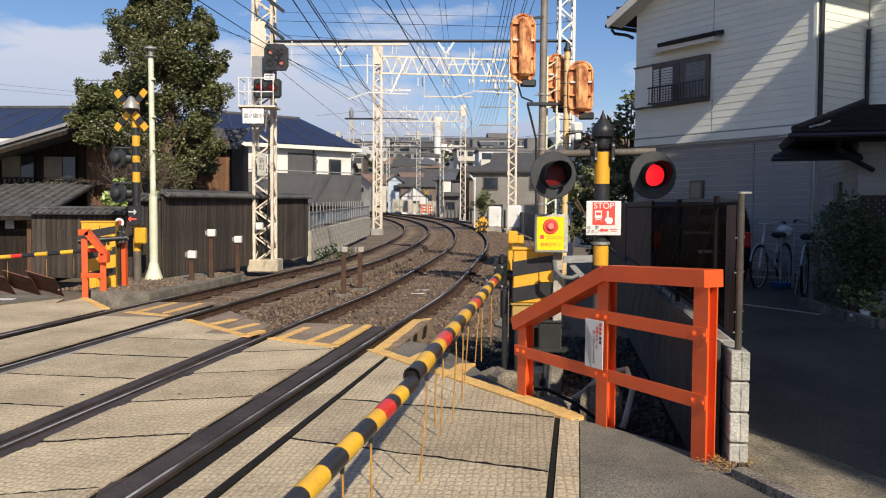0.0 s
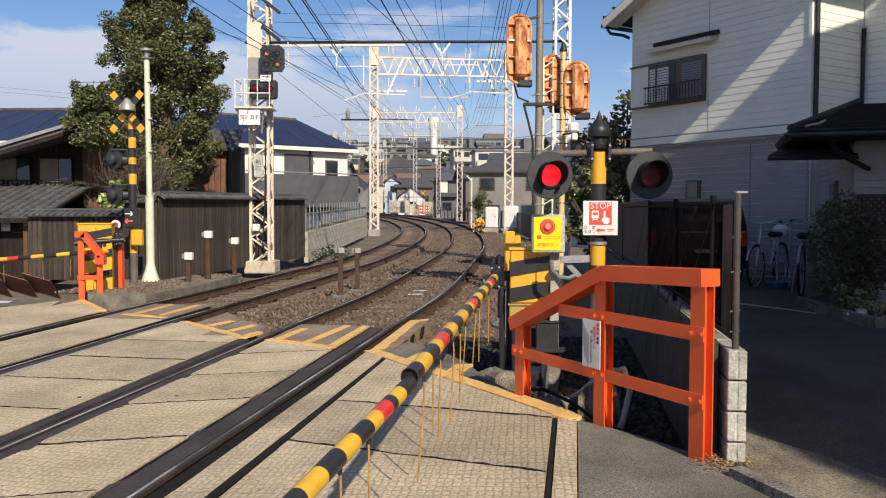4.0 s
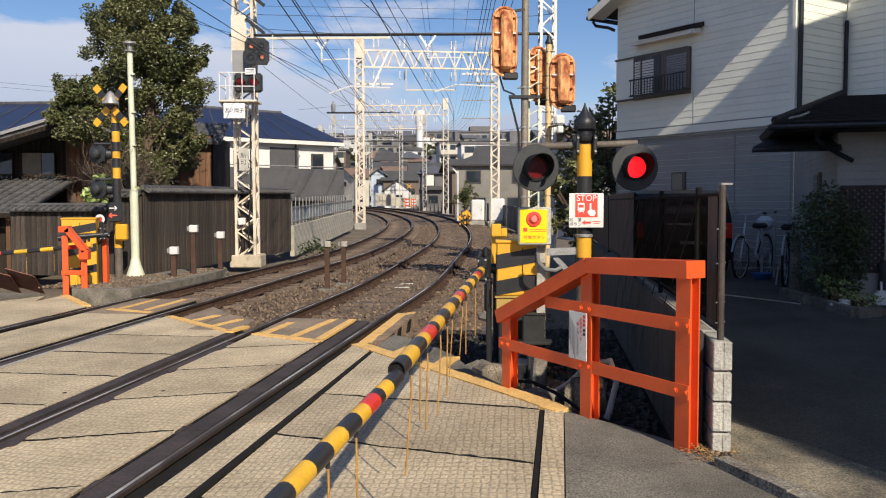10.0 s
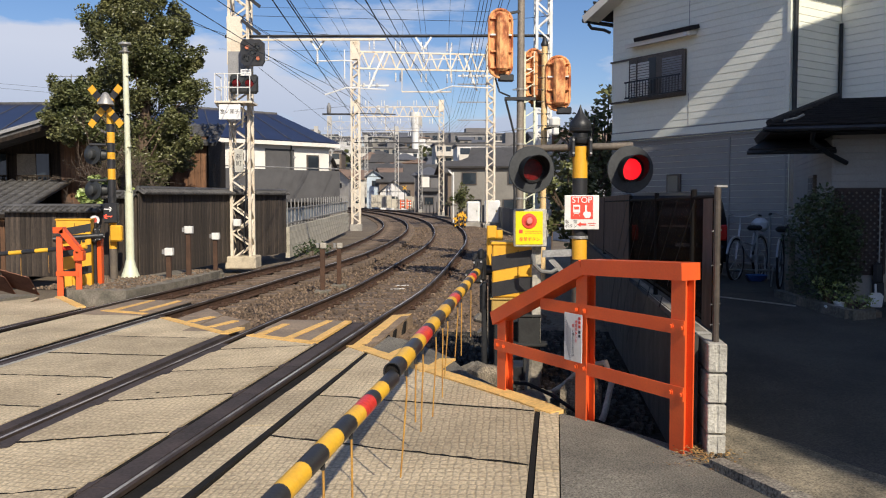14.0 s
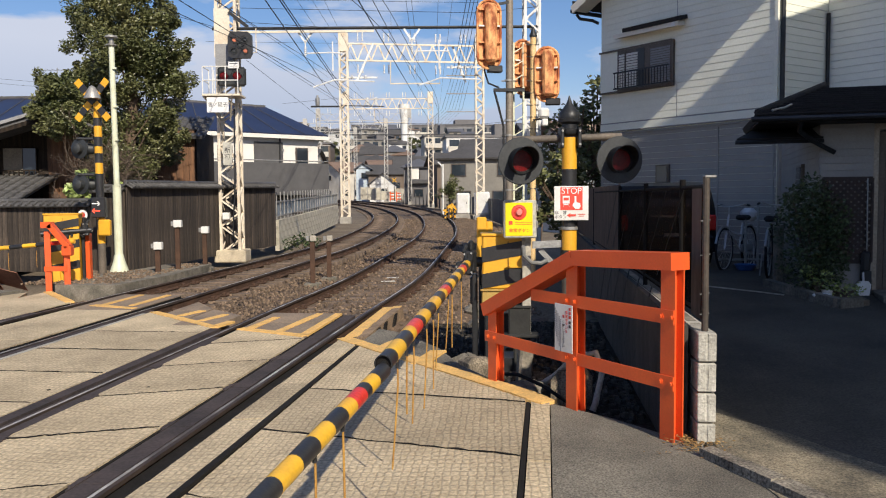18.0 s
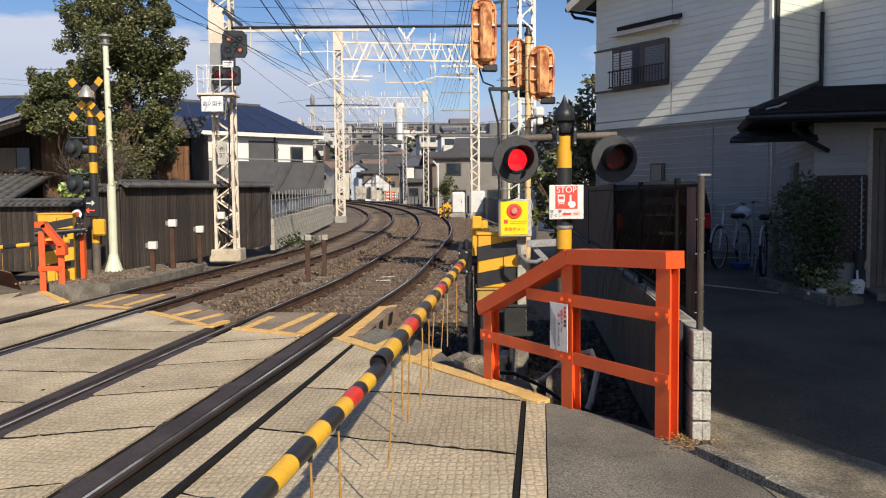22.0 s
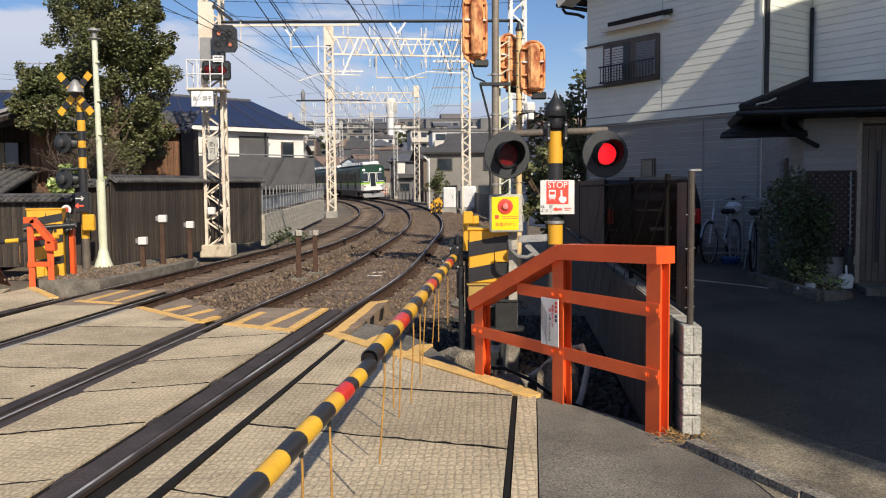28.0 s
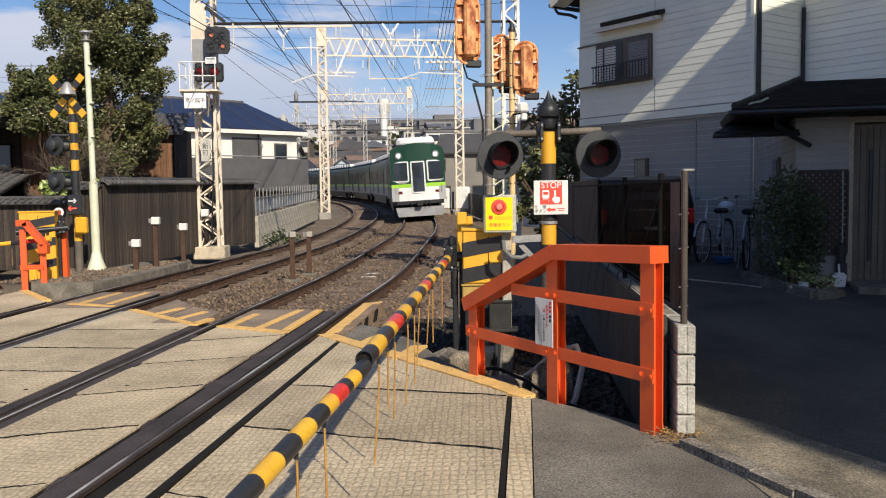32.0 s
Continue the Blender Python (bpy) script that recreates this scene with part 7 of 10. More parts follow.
def tiled_roof(root, a, b, c, d, label, pitch=0.24):
    """A roof plane a-b along the eave, d-c along the ridge, with round tile rows."""
    a, b, c, d = (Vector(p) for p in (a, b, c, d))
    r = part("roof", Geo().slab([a, b, c, d], 0.09), M_TILE, root, label)
    n = max(2, int((b - a).length / pitch))
    m = max(2, int((d - a).length / 0.3))
    nor = (b - a).cross(d - a).normalized()
    nor = nor if nor.z > 0 else -nor
    g = Geo()
    for i in range(n + 1):
        k = i / n
        g.rod(a.lerp(b, k) + nor * 0.012, d.lerp(c, k) + nor * 0.012, 0.042, n=6)
    for j in range(1, m):
        k = j / m
        g.beam(a.lerp(d, k) + nor * 0.008, b.lerp(c, k) + nor * 0.008, 0.05, 0.025)
    tagged(part("tiling", g, M_TILE, r), kind="stuff")
    return r


tiled_roof(oh, (-3.25, -1.45, 2.70), (-3.25, 5.0, 2.70), (0.35, 5.0, 3.82), (0.35, -1.45, 3.82), "grey tiled upper roof")
tiled_roof(oh, (1.3, -1.45, 3.44), (1.3, 5.0, 3.44), (0.35, 5.0, 3.82), (0.35, -1.45, 3.82), "grey tiled upper roof")
part("verge", Geo().beam((-3.25, -1.48, 2.74), (0.35, -1.48, 3.86), 0.10, 0.08), M_TRIMGREY, oh, "pale mortar verge")
part("bargeboard", Geo().beam((-3.2, -1.42, 2.60), (0.35, -1.42, 3.70), 0.05, 0.16), M_WOODOLD, oh)
part("gable_wall", Geo().add([(-2.5, 0, 2.9), (0.6, 0, 2.9), (0.6, 0, 3.6), (0.35, 0, 3.76), (-2.5, 4.6, 2.9), (0.6, 4.6, 2.9), (0.6, 4.6, 3.6), (0.35, 4.6, 3.76)], [(0, 1, 2, 3), (4, 5, 6, 7), (0, 1, 5, 4), (1, 2, 6, 5), (2, 3, 7, 6), (0, 3, 7, 4)]), M_WOODOLD, oh)
tiled_roof(oh, (-7.6, -3.6, 1.42), (0.0, -3.4, 1.42), (0.1, -0.1, 2.25), (-7.6, -0.1, 2.25), "grey tiled lean-to roof")
part("lean_to_edge", Geo().box((-3.8, -3.5, 1.33), (7.6, 0.06, 0.10)), M_WOODOLD, oh)
part("lean_to_wall", Geo().box((-3.9, -1.6, 0.6), (7.2, 2.8, 1.4)), M_WOODOLD, oh)
for i in range(9):
    part("slat", Geo().box((-0.9 - i * 0.34, -3.1, 1.18), (0.2, 0.04, 0.22)), M_GREYSTEEL, oh)
for x in (-0.4, -1.9, -4.2):
    part("post", Geo().box((x, -3.2, 0.65), (0.1, 0.1, 1.35)), M_WOODBRN, oh)
part("curtain", Geo().lathe((-4.6, -3.1, 0.0), [(0.5, 0), (0.45, 0.5), (0.3, 1.0), (0.12, 1.3)], 12), bpy.data.materials["blind_cloth"], oh, "pale gathered cloth")
part("roof_ornament", Geo().lathe((-2.55, -1.2, 2.0), [(0.08, 0), (0.06, 0.12), (0.08, 0.2), (0.05, 0.28), (0.07, 0.36), (0.02, 0.44)], 10), M_WHITEPAINT, oh)
part("side_wing", Geo().box((1.6, 6.4, 1.9), (2.6, 3.4, 3.9)), M_WOODOLD, oh)
tiled_roof(oh, (0.6, 4.3, 3.6), (3.2, 4.3, 3.6), (3.2, 6.4, 4.4), (0.6, 6.4, 4.4), "grey tiled side roof")
for i in range(6):
    part("corner_board", Geo().box((2.75 - 0.2 * i, 4.68, 2.6), (0.19, 0.04, 2.4)), M_WOODBRN, oh)


# houses with solar roofs behind
def modern_house(m, label, w, d, h, roof_h, mats):
    t = thing("house", m, label, "house", "houses")
    wallm, lowm, roofm = mats
    part("wall", Geo().box((0, d / 2, h * 0.74), (w, d, h * 0.52)), wallm, t, "upper wall")
    part("wall", Geo().box((0, d / 2, h * 0.24), (w + 0.02, d + 0.02, h * 0.5)), lowm, t, "dark lower wall")
    e, o = h, 0.42
    a, b, c, dd = (-w / 2 - o, -o, e), (w / 2 + o, -o, e), (w / 2 + o, d + o, e), (-w / 2 - o, d + o, e)
    r0, r1 = (-w / 2 + d * 0.3, d / 2, e + roof_h), (w / 2 - d * 0.16, d / 2, e + roof_h)
    for pts in ((a, b, r1, r0), (c, dd, r0, r1), (b, c, r1), (dd, a, r0)):
        rf = part("roof", Geo().slab(pts, 0.12), roofm, t, "dark blue panelled roof")
    n = 7
    for i in range(1, n):
        k = i / n
        part("panel_joint", Geo().beam(Vector(a).lerp(Vector(b), k) + Vector((0, 0, 0.02)), Vector(r0).lerp(Vector(r1), k) + Vector((0, 0, 0.02)), 0.03, 0.02), M_TILE, rf)
    part("fascia", Geo().box((0, -o, e - 0.16), (w + 2 * o, 0.06, 0.2)), M_STUCCO, t, "white fascia")
    part("fascia", Geo().box((w / 2 + o, d / 2, e - 0.16), (0.06, d + 2 * o, 0.2)), M_STUCCO, t)
    part("ridge", Geo().beam(r0, r1, 0.2, 0.12), M_TILE, t)
    return t


hs = modern_house((-8.95, 43.85, 0.45, 0, 0, 38), "white and charcoal house with a dark blue solar roof", 9.6, 7.5, 4.75, 1.85, (M_STUCCO, M_CHARC, M_SOLAR))
for x, w, m in ((-4.3, 1.4, M_CHARC), (-2.3, 1.2, M_CHARC), (1.75, 1.7, M_CHARC), (0.1, 0.2, M_CHARC)):
    part("dark_panel", Geo().box((x, -0.02, 3.6), (w, 0.06, 1.4)), m, hs, "charcoal wall panel")
for x, w in ((-0.75, 0.8), (3.75, 0.75)):
    wn2 = part("window", Geo().box((x, -0.05, 3.55), (w, 0.1, 1.0), bv=0.01), M_ALU, hs, "dark framed window")
    part("pane", Geo().box((x, -0.105, 3.55), (w - 0.12, 0.01, 0.88)), M_GLASS, wn2)
bal = part("balcony", Geo().box((0.0, -0.6, 2.32), (9.5, 1.2, 1.69), bv=0.01), M_CHARC, hs, "charcoal balcony front")
part("balcony_rail", Geo().rod((-4.7, -1.15, 3.28), (4.7, -1.15, 3.28), 0.03, n=6), M_GREYSTEEL, bal)
for x in (2.55, 3.4):
    wn3 = part("window", Geo().box((x, -0.05, 0.95), (0.8, 0.1, 0.9)), M_ALU, hs, "louvred lower window")
    for k in range(7):
        part("slat", Geo().box((x, -0.11, 0.6 + k * 0.12), (0.7, 0.02, 0.06)), M_TRIMGREY, wn3)
part("downpipe", Geo().rod((2.4, -0.1, 0.3), (2.4, -0.1, 4.6), 0.05, n=8), M_STEELDK, hs)
for x in (-2.4, 2.6):
    v = part("vent", Geo().lathe((x, -0.03, 3.9), [(0.08, 0), (0.07, 0.05)], 10, "y"), M_GREYSTEEL, hs)
sh = modern_house((-19.5, 35.0, 0.35, 0, 0, -4), "pale house with a dark blue solar roof behind the old house", 10, 8, 4.3, 1.75, (M_STUCCO, M_CHARC, M_SOLAR))
part("window", Geo().box((1.5, -0.04, 3.0), (1.2, 0.1, 0.7)), M_ALU, sh)
cp = part("cupola", Geo().box((4.2, 3.5, 5.6), (1.3, 1.2, 0.5), bv=0.01), M_STUCCO, sh, "small white roof turret")
part("cupola_roof", Geo().box((4.2, 3.5, 5.9), (1.6, 1.5, 0.1)), M_TILE, cp)
an = thing("tv_antenna", (-15.6, 38.0, 6.1), "thin television aerial on the roof", "antenna")
part("mast", Geo().rod((0, 0, -0.6), (0, 0, 1.5), 0.02, n=6), M_GREYSTEEL, an)
for z in (1.0, 1.4):
    part("boom", Geo().rod((-0.7, 0, z), (0.7, 0, z), 0.012, n=5), M_GREYSTEEL, an)
    for k in range(6):
        part("element", Geo().rod((-0.6 + k * 0.24, -0.3, z), (-0.6 + k * 0.24, 0.3, z), 0.008, n=4), M_GREYSTEEL, an)

# big evergreen tree behind the fence
tr = thing("tree", (-7.75, 23.4, 0.2), "tall dense evergreen tree with dark leathery leaves", "tree")
rg = random.Random(21)
tk = Geo()
tk.tube([(0, 0, 0), (0.1, 0, 1.2), (-0.05, 0.1, 2.6), (0.15, 0, 4.2), (0.1, 0, 5.2), (0.15, 0, 6.0)], 0.15, 9)
lf = Geo()
BL = [(-0.2, 3.1, 0.85), (0.8, 3.2, 0.7), (-1.6, 3.9, 0.5), (-1.4, 3.8, 0.75), (-0.5, 4.1, 0.95), (0.6, 4.1, 0.9), (1.3, 4.5, 0.6), (-0.8, 5.0, 0.85), (0.3, 5.1, 1.05), (1.15, 5.5, 0.75), (-0.95, 5.9, 0.7), (0.05, 6.2, 1.0),
      (1.05, 6.4, 0.8), (1.6, 6.1, 0.42), (-0.4, 6.9, 0.7), (0.45, 7.2, 0.8), (1.0, 7.3, 0.6), (0.0, 7.7, 0.55), (0.6, 8.0, 0.5), (-1.45, 5.5, 0.4), (1.5, 3.7, 0.45), (0.2, 2.7, 0.6), (1.65, 5.1, 0.38), (-1.6, 4.5, 0.42), (1.55, 7.0, 0.35),
      (-1.0, 7.0, 0.75), (-1.7, 5.0, 0.5), (-1.9, 4.3, 0.5), (-0.7, 7.8, 0.7), (-0.1, 8.4, 0.75), (0.6, 8.6, 0.7), (-0.8, 8.5, 0.6), (-1.7, 4.7, 0.6), (-0.3, 9.0, 0.55)]
for x, z, r in BL:
    x, z, r = x * 0.9, z * 0.9 + 0.1, r * 0.9
    y = rg.uniform(-0.7, 0.5)
    tk.tube([(0.05, 0, max(1.2, z - 1.6)), (x * 0.5, y * 0.5, z - 0.7), (x, y, z)], 0.022, 5)
    for k in range(14):
        v = Vector((rg.gauss(0, 1), rg.gauss(0, 1), rg.gauss(0, 1))).normalized() * r * rg.uniform(0.45, 1.0)
        clump(lf, Vector((x, y, z)) + v, r * rg.uniform(0.30, 0.52), int(400 * r), 0.088, rg)
# a low lobe that hangs out towards the house
for x, z, r in ((-1.25, 4.0, 0.5), (-1.05, 3.5, 0.44), (-1.35, 4.45, 0.36), (-0.8, 4.3, 0.48), (-1.6, 3.8, 0.32), (-0.65, 3.6, 0.42)):
    y = -1.9 + rg.uniform(-0.25, 0.25)
    tk.tube([(0.05, 0, 2.4), (x * 0.5, y * 0.6, z - 0.5), (x, y, z)], 0.024, 5)
    for k in range(14):
        v = Vector((rg.gauss(0, 1), rg.gauss(0, 1), rg.gauss(0, 1))).normalized() * r * rg.uniform(0.4, 1.0)
        clump(lf, Vector((x, y, z)) + v, r * rg.uniform(0.3, 0.52), int(400 * r), 0.085, rg)
part("trunk", tk, M_BARK, tr, "brown trunk and limbs")
part("crown", lf, M_LEAF, tr, "dense dark green leaf crown", smooth=0)
bt = thing("bare_bush", (-7.75, 21.5, 0.9), "bare twiggy bush in front of the evergreen", "bush", "bare bushes")
tg = Geo()


def twig(p, d, ln, r, depth):
    q = p + d * ln
    m = p.lerp(q, 0.5) + Vector((rg.gauss(0, 0.05), rg.gauss(0, 0.05), rg.gauss(0, 0.05))) * ln
    tg.tube([p, m, q], r, 4)
    if depth:
        for _ in range(3):
            e = (d + Vector((rg.gauss(0, 0.5), rg.gauss(0, 0.4), rg.gauss(0, 0.4)))).normalized()
            twig(p.lerp(q, rg.uniform(0.4, 1)), e, ln * rg.uniform(0.55, 0.8), r * 0.65, depth - 1)


for k in range(8):
    a = rg.uniform(0, 2 * math.pi)
    twig(Vector((0, 0, 0.3)), Vector((0.5 * math.cos(a) + 0.1, 0.4 * math.sin(a), 1)).normalized(), rg.uniform(0.9, 1.4), 0.016, 4)
part("branching", tg, M_TWIG, bt)
tg = Geo()
bt2 = thing("bare_bush", (-8.1, 20.3, 1.3), "bare twiggy bush beside the lamp post", "bush", "bare bushes")
for k in range(9):
    a = rg.uniform(0, 2 * math.pi)
    twig(Vector((0, 0, 0.0)), Vector((0.8 * math.cos(a), 0.4 * math.sin(a), 0.8)).normalized(), rg.uniform(0.3, 0.55), 0.012, 3)
part("branching", tg, M_TWIG, bt2)
shrub("shrub", (-7.2, 18.75, 0.3), [(0, 0, 1.75, 0.26), (0.2, 0, 1.9, 0.22), (-0.22, 0, 1.65, 0.22), (0.0, -0.05, 2.0, 0.16), (0.7, 0.1, 1.75, 0.14)], 3400, 0.13, "pale yellow-green leafy shrub top behind the wall", M_LIGHTLEAF)
shrub("shrub", (-3.55, 27.2, 0.1), [(0, 0, 0.25, 0.35), (0.3, 0.3, 0.2, 0.3), (-0.3, -0.3, 0.2, 0.3)], 900, 0.12, "weeds along the foot of the pale wall", M_SHRUB)

# pale block wall and mesh fence along the line
ww = thing("pale_block_wall", (0, 0, 0), "long pale concrete block wall along the railway", "wall", "", "structure")
W0, W1 = Vector((-4.34, 27.1, 0.15)), Vector((-4.15, 47.0, 0.45))
bm2 = Geo().box((0, 0, 0), (0.14, 0.78, 0.196), bv=0.006).mesh("block")
bm2.materials.append(M_WHITEBLOCK)
bm3 = Geo().box((0, 0, 0), (0.14, 0.39, 0.196), bv=0.006).mesh("half_block")
bm3.materials.append(M_WHITEBLOCK)
for c in range(5):
    for k in range(25):
        s = (k + 0.5 + (0.5 if c % 2 else 0)) / 25.5
        p = W0.lerp(W1, s)
        b = part("block", bm2, M_WHITEBLOCK, ww)
        b.matrix_basis = pose(p.x, p.y, p.z + 0.02 + c * 0.2, 0, 0, -0.5)
    if c % 2:
        p = W0.lerp(W1, 0.25 / 25.5)
        b = part("half_block", bm3, M_WHITEBLOCK, ww)
        b.matrix_basis = pose(p.x, p.y, p.z + 0.02 + c * 0.2, 0, 0, -0.5)
mf = thing("rail_fence", (0, 0, 0), "grey steel post fence on the pale wall", "fence")
for k in range(27):
    p = W0.lerp(W1, k / 26)
    part("post", Geo().box((p.x, p.y, p.z + 1.38), (0.032, 0.032, 0.9)), M_GREYSTEEL, mf)
for z in (1.05, 1.5):
    part("rail", Geo().beam(W0 + Vector((0, 0, z)), W1 + Vector((0, 0, z)), 0.03, 0.04), M_GREYSTEEL, mf)
part("mesh_panel", Geo().beam(W0 + Vector((-0.03, 0, 1.28)), W1 + Vector((-0.03, 0, 1.28)), 0.006, 0.50), mat("grey_mesh", (0.26, 0.30, 0.34), (0.20, 0.235, 0.27), rough=0.6), mf, "grey mesh panel")


# ---- masts, signals, wires ----
def lattice_mast(root, x, y, z0, z1, w, bay=None, material=None, apart=False, thick=1.0):
    """A square mast of four angles with zig-zag lacing on each face."""
    material = material or M_MAST
    bay = bay or w * 0.9
    h = w / 2
    for sx in (-1, 1):
        for sy in (-1, 1):
            part("corner_angle", Geo().box((x + sx * h, y + sy * h, (z0 + z1) / 2), (0.075 * thick, 0.075 * thick, z1 - z0)), material, root)
    n = max(2, int((z1 - z0) / bay))
    for (ax, ay), (bx, by) in (((-h, -h), (h, -h)), ((h, -h), (h, h)), ((-h, -h), (-h, h)), ((-h, h), (h, h))):
        g = Geo()
        for i in range(n):
            if apart:
                g = Geo()
            a, b = z0 + (z1 - z0) * i / n, z0 + (z1 - z0) * (i + 1) / n
            p, q = ((ax, ay), (bx, by)) if i % 2 == 0 else ((bx, by), (ax, ay))
            g.beam((x + p[0], y + p[1], a), (x + q[0], y + q[1], b), 0.045 * thick, 0.045 * thick)
            if apart:
                part("lacing_bar", g, material, root)
        if not apart:
            tagged(part("lacing", g, material, root), kind="stuff")


def truss(root, p, q, h, n, material, d=0.06):
    """A flat lattice beam from p to q."""
    p, q = Vector(p), Vector(q)
    dn = Vector((0, 0, -h))
    b = part("beam_chord", Geo().beam(p, q, d, d), material, root)
    part("beam_chord", Geo().beam(p + dn, q + dn, d, d), material, root)
    g = Geo()
    for i in range(n):
        a, c, e = p.lerp(q, i / n), p.lerp(q, (i + 0.5) / n), p.lerp(q, (i + 1) / n)
        g.beam(a + dn, c, d * 0.8, d * 0.8)
        g.beam(c, e + dn, d * 0.8, d * 0.8)
    tagged(part("beam_lacing", g, material, root), kind="stuff")
    return b


def insulator(root, c, n=5, r=0.06, s=0.05):
    prof = []
    for k in range(n):
        prof += [(r * 0.4, k * s), (r, k * s + s * 0.35), (r, k * s + s * 0.5), (r * 0.4, k * s + s * 0.9)]
    return part("insulator", Geo().lathe(c, prof, 8), M_PLAINWHITE, root, "white ribbed insulator")


# first mast: carries the line signals
sm = thing("signal_mast", (0, 0, 0), "cream lattice mast with line signals and a service platform", "mast", "line masts")
SX, SY = -4.98, 23.4
part("footing", Geo().box((SX, SY, 0.2), (0.85, 0.8, 0.35), bv=0.03), mat("cream_concrete", (0.62, 0.54, 0.40), (0.45, 0.38, 0.27), rough=0.9), sm, "stained concrete footing")
lattice_mast(sm, SX, SY, 0.3, 11.5, 0.50, 0.36, None, True)
part("gusset", Geo().box((SX - 0.1, SY - 0.27, 6.25), (0.42, 0.03, 1.3)), M_MAST, sm, "cream steel plate")
part("back_plate", Geo().box((SX - 0.02, SY - 0.29, 5.55), (0.52, 0.03, 0.8)), M_TRIMGREY, sm)
s1 = part("upper_signal", Geo().prism([(-0.31, -0.24), (-0.20, -0.34), (0.26, -0.34), (0.33, -0.22), (0.33, 0.26), (0.22, 0.36), (-0.24, 0.36), (-0.31, 0.24)], -0.06, 0.06), M_BARBLACK, sm, "black five-lamp signal head")
s1.matrix_basis = pose(SX + 0.43, SY - 0.55, 5.86) @ UPRIGHT
M_DIMOR = mat("dim_amber", (0.62, 0.20, 0.11), (0.5, 0.16, 0.09), rough=0.4, glow=0.12, bump=0)
for x, y, m in ((-0.13, 0.14, M_DIMOR), (0.02, 0.0, M_LAMPBLK), (0.15, 0.14, M_LAMPBLK), (-0.14, -0.15, M_LAMPBLK), (0.16, -0.15, M_DIMOR)):
    l = part("lamp", Geo().lathe((0, 0, 0), [(0.085, 0.0), (0.085, 0.02), (0.075, 0.02), (0.07, 0.004), (0.005, 0.006)], 18, "z"), M_LAMPBLK, s1)
    l.matrix_basis = pose(x, y, 0.06)
    part("lens", Geo().lathe((x, y, 0.075), [(0.056, 0), (0.045, 0.01), (0.005, 0.014)], 16), m, s1)
    hd = Geo().tube([(x + 0.095 * math.cos(a), y + 0.095 * math.sin(a), 0.15) for a in [0.2 + 0.3 * k for k in range(10)]], 0.012, 5)
    part("hood", hd, M_BARBLACK, s1)
s2 = part("lower_signal", Geo().box((0, 0, 0), (0.76, 0.52, 0.1), bv=0.06), M_LAMPBLK, sm, "dark two-lamp signal head")
s2.matrix_basis = pose(SX + 0.19, SY - 0.5, 5.04) @ UPRIGHT
for x in (-0.2, 0.15):
    part("lens", Geo().lathe((x, 0.02, 0.05), [(0.12, 0), (0.11, 0.02), (0.005, 0.03)], 18), M_REDLENS, s2)
    part("hood", Geo().tube([(x + 0.13 * math.cos(a), 0.02 + 0.13 * math.sin(a), 0.09) for a in [0.1 + 0.3 * k for k in range(11)]], 0.025, 5), M_LAMPBLK, s2)
tp = part("tag_plate", Geo().box((SX + 0.26, SY - 0.6, 5.34), (0.28, 0.012, 0.17)), M_PLAINWHITE, sm)
for k in range(2):
    part("writing", Geo().box((SX + 0.26, SY - 0.609, 5.38 - k * 0.07), (0.22, 0.004, 0.03)), M_INKGREY, tp)
pf = part("platform", Geo().box((SX - 0.02, SY - 0.55, 4.52), (1.0, 0.75, 0.05)), M_MAST, sm, "grated service platform")
for x, y in ((-0.50, -0.9), (-0.50, -0.2), (-0.24, -0.9), (0.10, -0.9), (0.42, -0.9), (-0.36, -0.2)):
    part("rail_post", Geo().rod((SX + x, SY + y, 4.52), (SX + x, SY + y, 5.26), 0.015, n=6), M_WHITEPAINT, pf)
for z in (4.9, 5.26):
    part("guard_rail", Geo().tube([(SX + 0.42, SY - 0.9, z), (SX - 0.50, SY - 0.9, z), (SX - 0.50, SY - 0.2, z)], 0.015, 6), M_WHITEPAINT, pf)
for sx in (-0.5, 0.25):
    part("strut", Geo().beam((SX + sx, SY - 0.85, 4.5), (SX + sx * 0.3, SY - 0.28, 3.9), 0.04, 0.04), M_MAST, pf)
np_ = part("name_plate", Geo().box((0, 0, 0), (0.57, 0.40, 0.02), bv=0.006), M_PLAINWHITE, sm, "white plate with the crossing's name")
np_.matrix_basis = pose(SX - 0.11, SY - 0.93, 4.25) @ UPRIGHT
words("宮ノ図子", 0.128, pose(0, 0, 0.012), M_INK, np_, depth=0.002)
sp = part("small_plate", Geo().box((SX - 0.02, SY - 0.30, 3.0), (0.24, 0.012, 0.62)), mat("pale_plate", (0.6, 0.58, 0.5), rough=0.6), sm)
words("新\n町", 0.17, pose(SX - 0.02, SY - 0.307, 3.0) @ UPRIGHT, M_INKDARK, sp, depth=0.002)
part("junction_box", Geo().box((SX - 0.08, SY - 0.36, 1.3), (0.2, 0.16, 0.2), bv=0.02), M_WHITEPAINT, sm)
part("cable", Geo().tube([(SX + 0.2, SY - 0.36, 4.2), (SX + 0.18, SY - 0.36, 2.2), (SX + 0.1, SY - 0.38, 0.9), (SX + 0.16, SY - 0.42, 0.6), (SX + 0.05, SY - 0.45, 0.45)], 0.02, 6), M_STEELDK, sm)
for z, w in ((7.35, 0.9), (6.6, 0.7)):
    part("switch_bar", Geo().beam((SX + 0.1, SY - 0.3, z + 0.2), (SX + 0.6, SY - 0.3, z - 0.2), 0.06, 0.09), M_STEELDK, sm)

